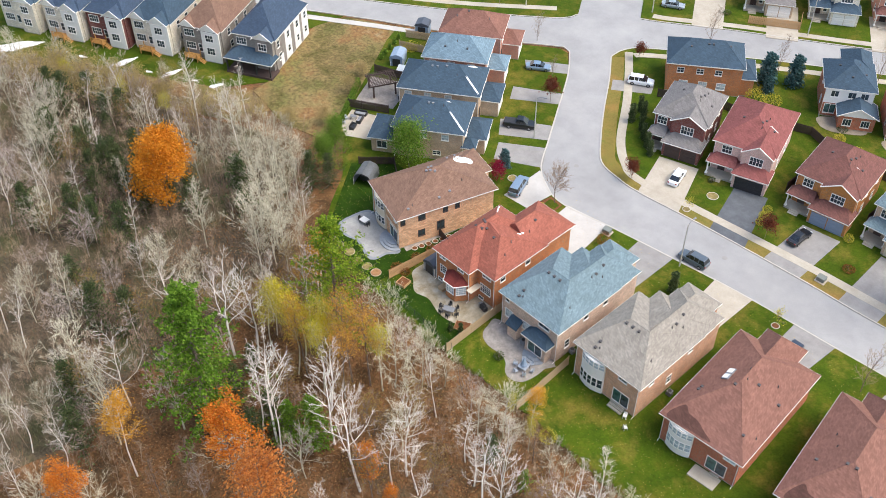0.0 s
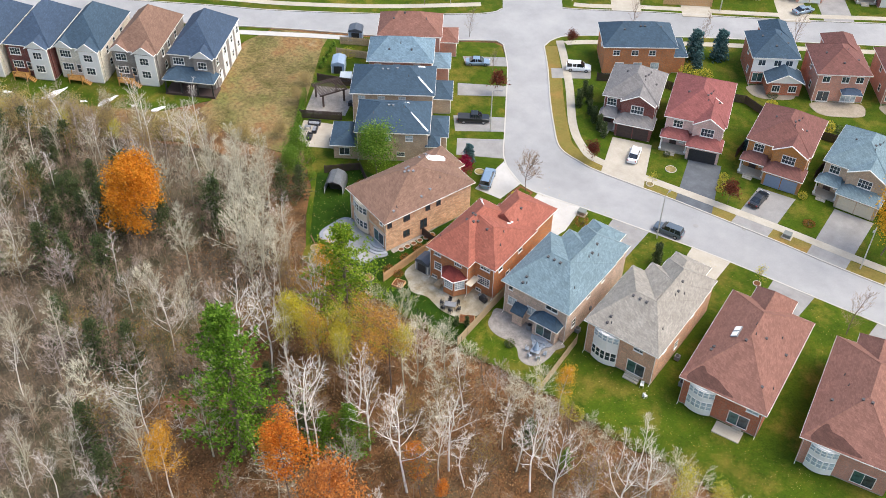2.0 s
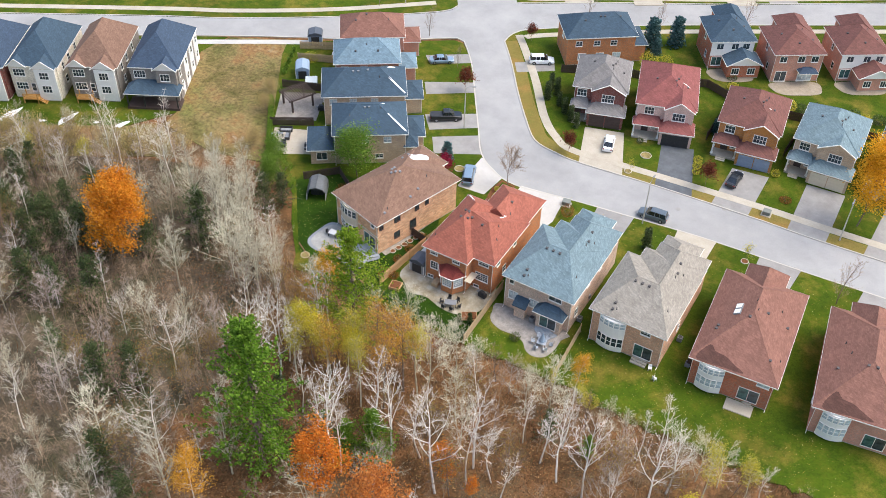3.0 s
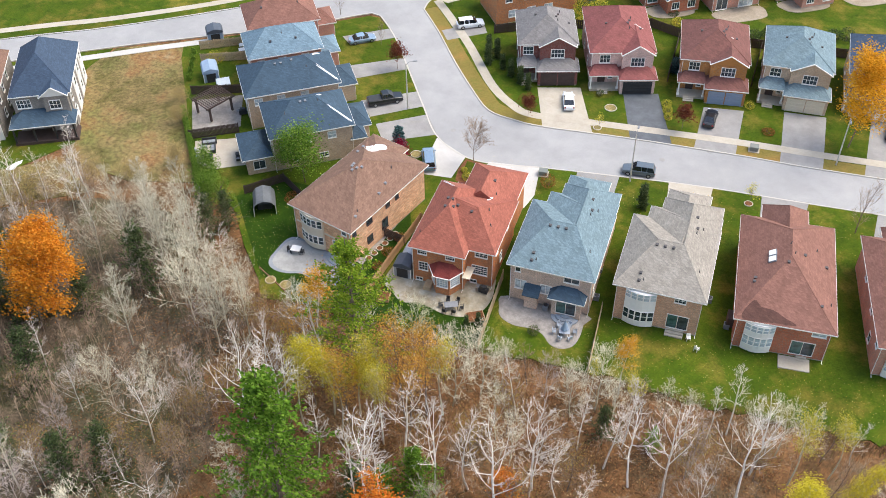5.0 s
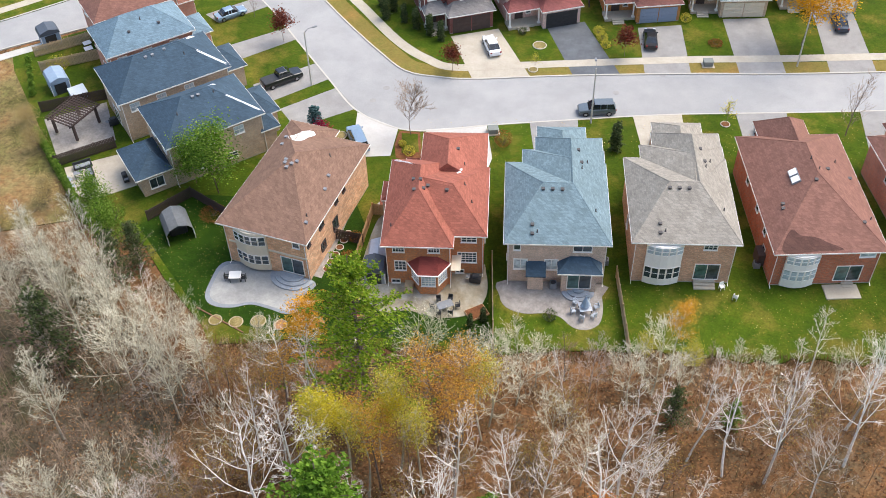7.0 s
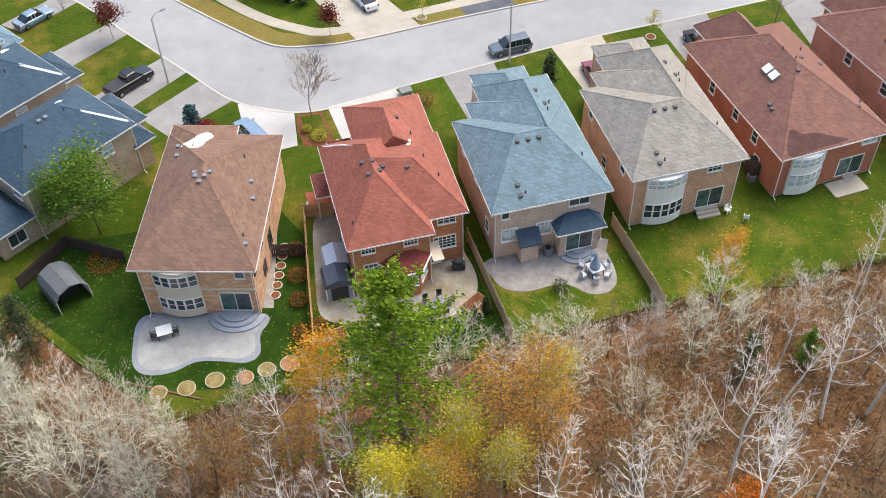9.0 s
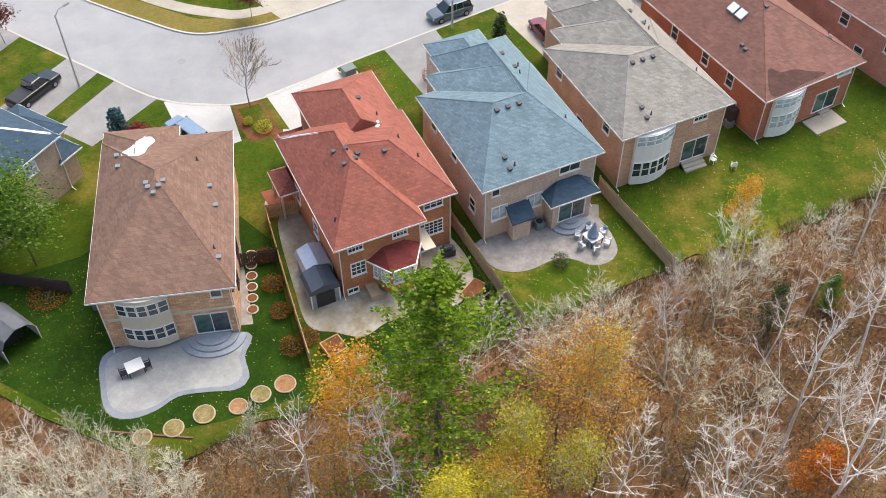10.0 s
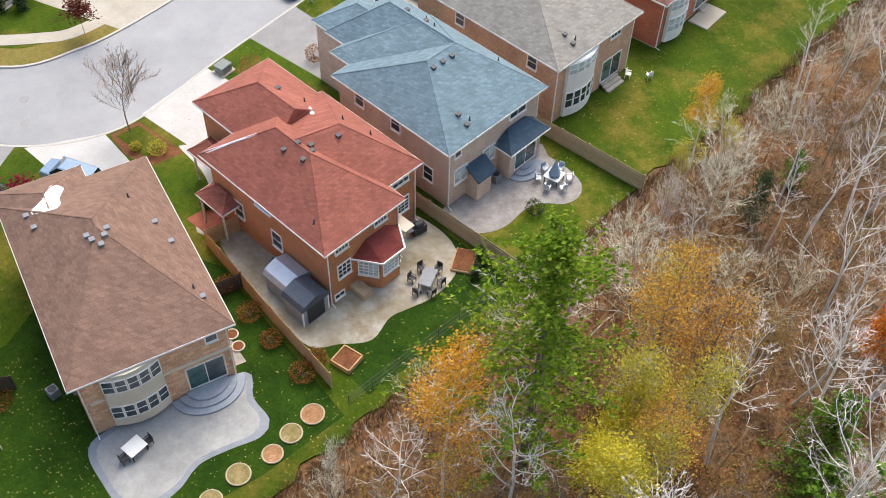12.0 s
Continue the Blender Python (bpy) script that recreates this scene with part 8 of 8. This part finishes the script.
def shrub(x, y, r, leaf, label, h=0.8, count=700, size=0.07):
    rr = np.random.default_rng(int(abs(x * 131 + y * 17)) + 1)
    c, s = Mesh(), Mesh()
    for _ in range(count):
        d = unit(rr.normal(size=3))
        c.leaf(np.array((d[0] * r, d[1] * r, h * 0.5 + d[2] * h * 0.5)) * rr.uniform(0.75, 1.05), size * rr.uniform(0.7, 1.3), rr)
    for _ in range(6):
        d = unit(rr.normal(size=3))
        s.tube([np.zeros(3), np.array((d[0] * r * 0.7, d[1] * r * 0.7, h * 0.7))], [0.03, 0.01], 4)
    e = tree_object("garden_shrub", label, "shrub", [("stem", s.mesh(M["bark_brown"])), ("foliage", c.mesh(M[leaf]))], "garden shrubs")
    e.matrix_basis = pose(x, y, 0.08)
    return e


for x, y, r, leaf, label, h in [
    (4.9, -4.6, 0.75, "leaf_dark", "round clipped dark green bush", 1.2), (-0.3, 23.0, 1.1, "leaf_brown", "brown leafless-looking shrub on the front lawn", 2.2), (5.0, 21.0, 0.8, "leaf_brown", "brown dead shrub beside the driveway", 1.6),
    (-11.6, 21.0, 0.8, "leaf_olive", "yellow-green round shrub in the front bed", 1.1), (-12.6, 22.6, 0.5, "leaf_olive", "small yellow shrub in the front bed", 0.7), (-16.8, 3.0, 0.9, "leaf_brown", "rusty brown shrub along the fence", 1.1),
    (-17.2, 0.2, 0.8, "leaf_brown", "rusty brown shrub along the fence", 1.0), (-17.5, -3.4, 0.9, "leaf_brown", "rusty brown shrub along the fence", 1.1), (-16.4, 6.2, 0.8, "leaf_brown", "rusty brown shrub along the fence", 1.0),
    (-16.0, -3.0, 0.8, "leaf_brown", "rusty brown shrub on the patio edge", 0.8), (12.4, 47.2, 0.8, "leaf_olive", "pale round shrub between driveways", 1.2), (12.8, 45.6, 0.8, "leaf_olive", "pale round shrub between driveways", 1.2), (13.2, 44.0, 0.7, "leaf_olive", "pale round shrub between driveways", 1.1),
    (28.0, 45.0, 1.0, "leaf_brown", "low rusty shrub in a lawn bed", 0.6), (24.6, 50.6, 0.8, "leaf_olive", "olive shrub beside the porch", 1.2), (-42.0, 5.6, 1.5, "leaf_green", "broad green bush at the lawn edge", 2.2), (-44.4, 8.4, 1.4, "leaf_green", "broad green bush at the lawn edge", 2.0),
    (-33.2, 9.6, 1.6, "leaf_brown", "low rust-coloured bush behind the house", 0.6), (18.5, -9.6, 1.2, "leaf_olive", "yellowing bush at the lawn edge", 1.6), (2.0, 47.0, 0.6, "leaf_dark", "dark bush by the porch", 1.0), (9.0, 74.6, 1.0, "leaf_dark", "dark bush by a front wall", 0.9), (-60.5, 37.6, 1.6, "leaf_olive", "olive bush in the corner garden", 1.6), (-27.4, 92.2, 0.9, "leaf_dark", "dark bush in a front garden", 0.9),
]:
    shrub(x, y, r, leaf, label, h, int(700 * max(0.7, r)))

for k in range(13):
    x, y = 12.6 + 2.1 * k, 68.6 + 0.55 * k
    shrub(x, y, 1.15 + 0.2 * math.sin(k * 1.7), ("leaf_dark", "leaf_olive", "leaf_dark")[k % 3], ("dense dark green garden bush by the fence", "yellow-green garden bush by the fence", "dense dark green garden bush by the fence")[k % 3], 1.9 + 0.4 * math.sin(k * 2.3), 500, 0.12)
for x, y, r, h in ((-6.2, 70.6, 1.8, 2.6), (-3.4, 72.0, 1.6, 2.2), (-5.4, 67.2, 1.1, 1.4), (1.4, 71.0, 1.0, 1.3), (10.2, 71.6, 1.1, 1.2)):
    shrub(x, y, r, "leaf_olive", "olive-green bush in the corner gardens", h, 600, 0.12)

# fallen leaves on the lawns
lr = np.random.default_rng(9)
fall = Mesh()
for _ in range(3000):
    zone = lr.uniform()
    if zone < 0.55:
        x, y = lr.uniform(-34, 50), lr.uniform(-9, 0.5)
    elif zone < 0.8:
        x, y = lr.uniform(-10, 50), lr.uniform(20, 28)
    else:
        x, y = lr.uniform(-40, -29), lr.uniform(-3, 12)
    p = np.array((x, y, 0.115))
    a, s = lr.uniform(0, 6.28), lr.uniform(0.03, 0.065)
    d, e2 = np.array((math.cos(a), math.sin(a), 0.1)) * s, np.array((-math.sin(a), math.cos(a), 0.0)) * s * 0.7
    i = len(fall.v)
    fall.v += [tuple(p - d), tuple(p + e2), tuple(p + d), tuple(p - e2)]
    fall.f.append((i, i + 1, i + 2, i + 3))
M["fallen"] = island_mat("fallen_leaves", [(0.0, rgb("8a6a34")), (0.5, rgb("b99a4e")), (1.0, rgb("d0c090"))])
tagged(new("fallen_leaves", fall.mesh(M["fallen"])), "scattered dry yellow leaves on the grass", "leaves", kind="stuff")
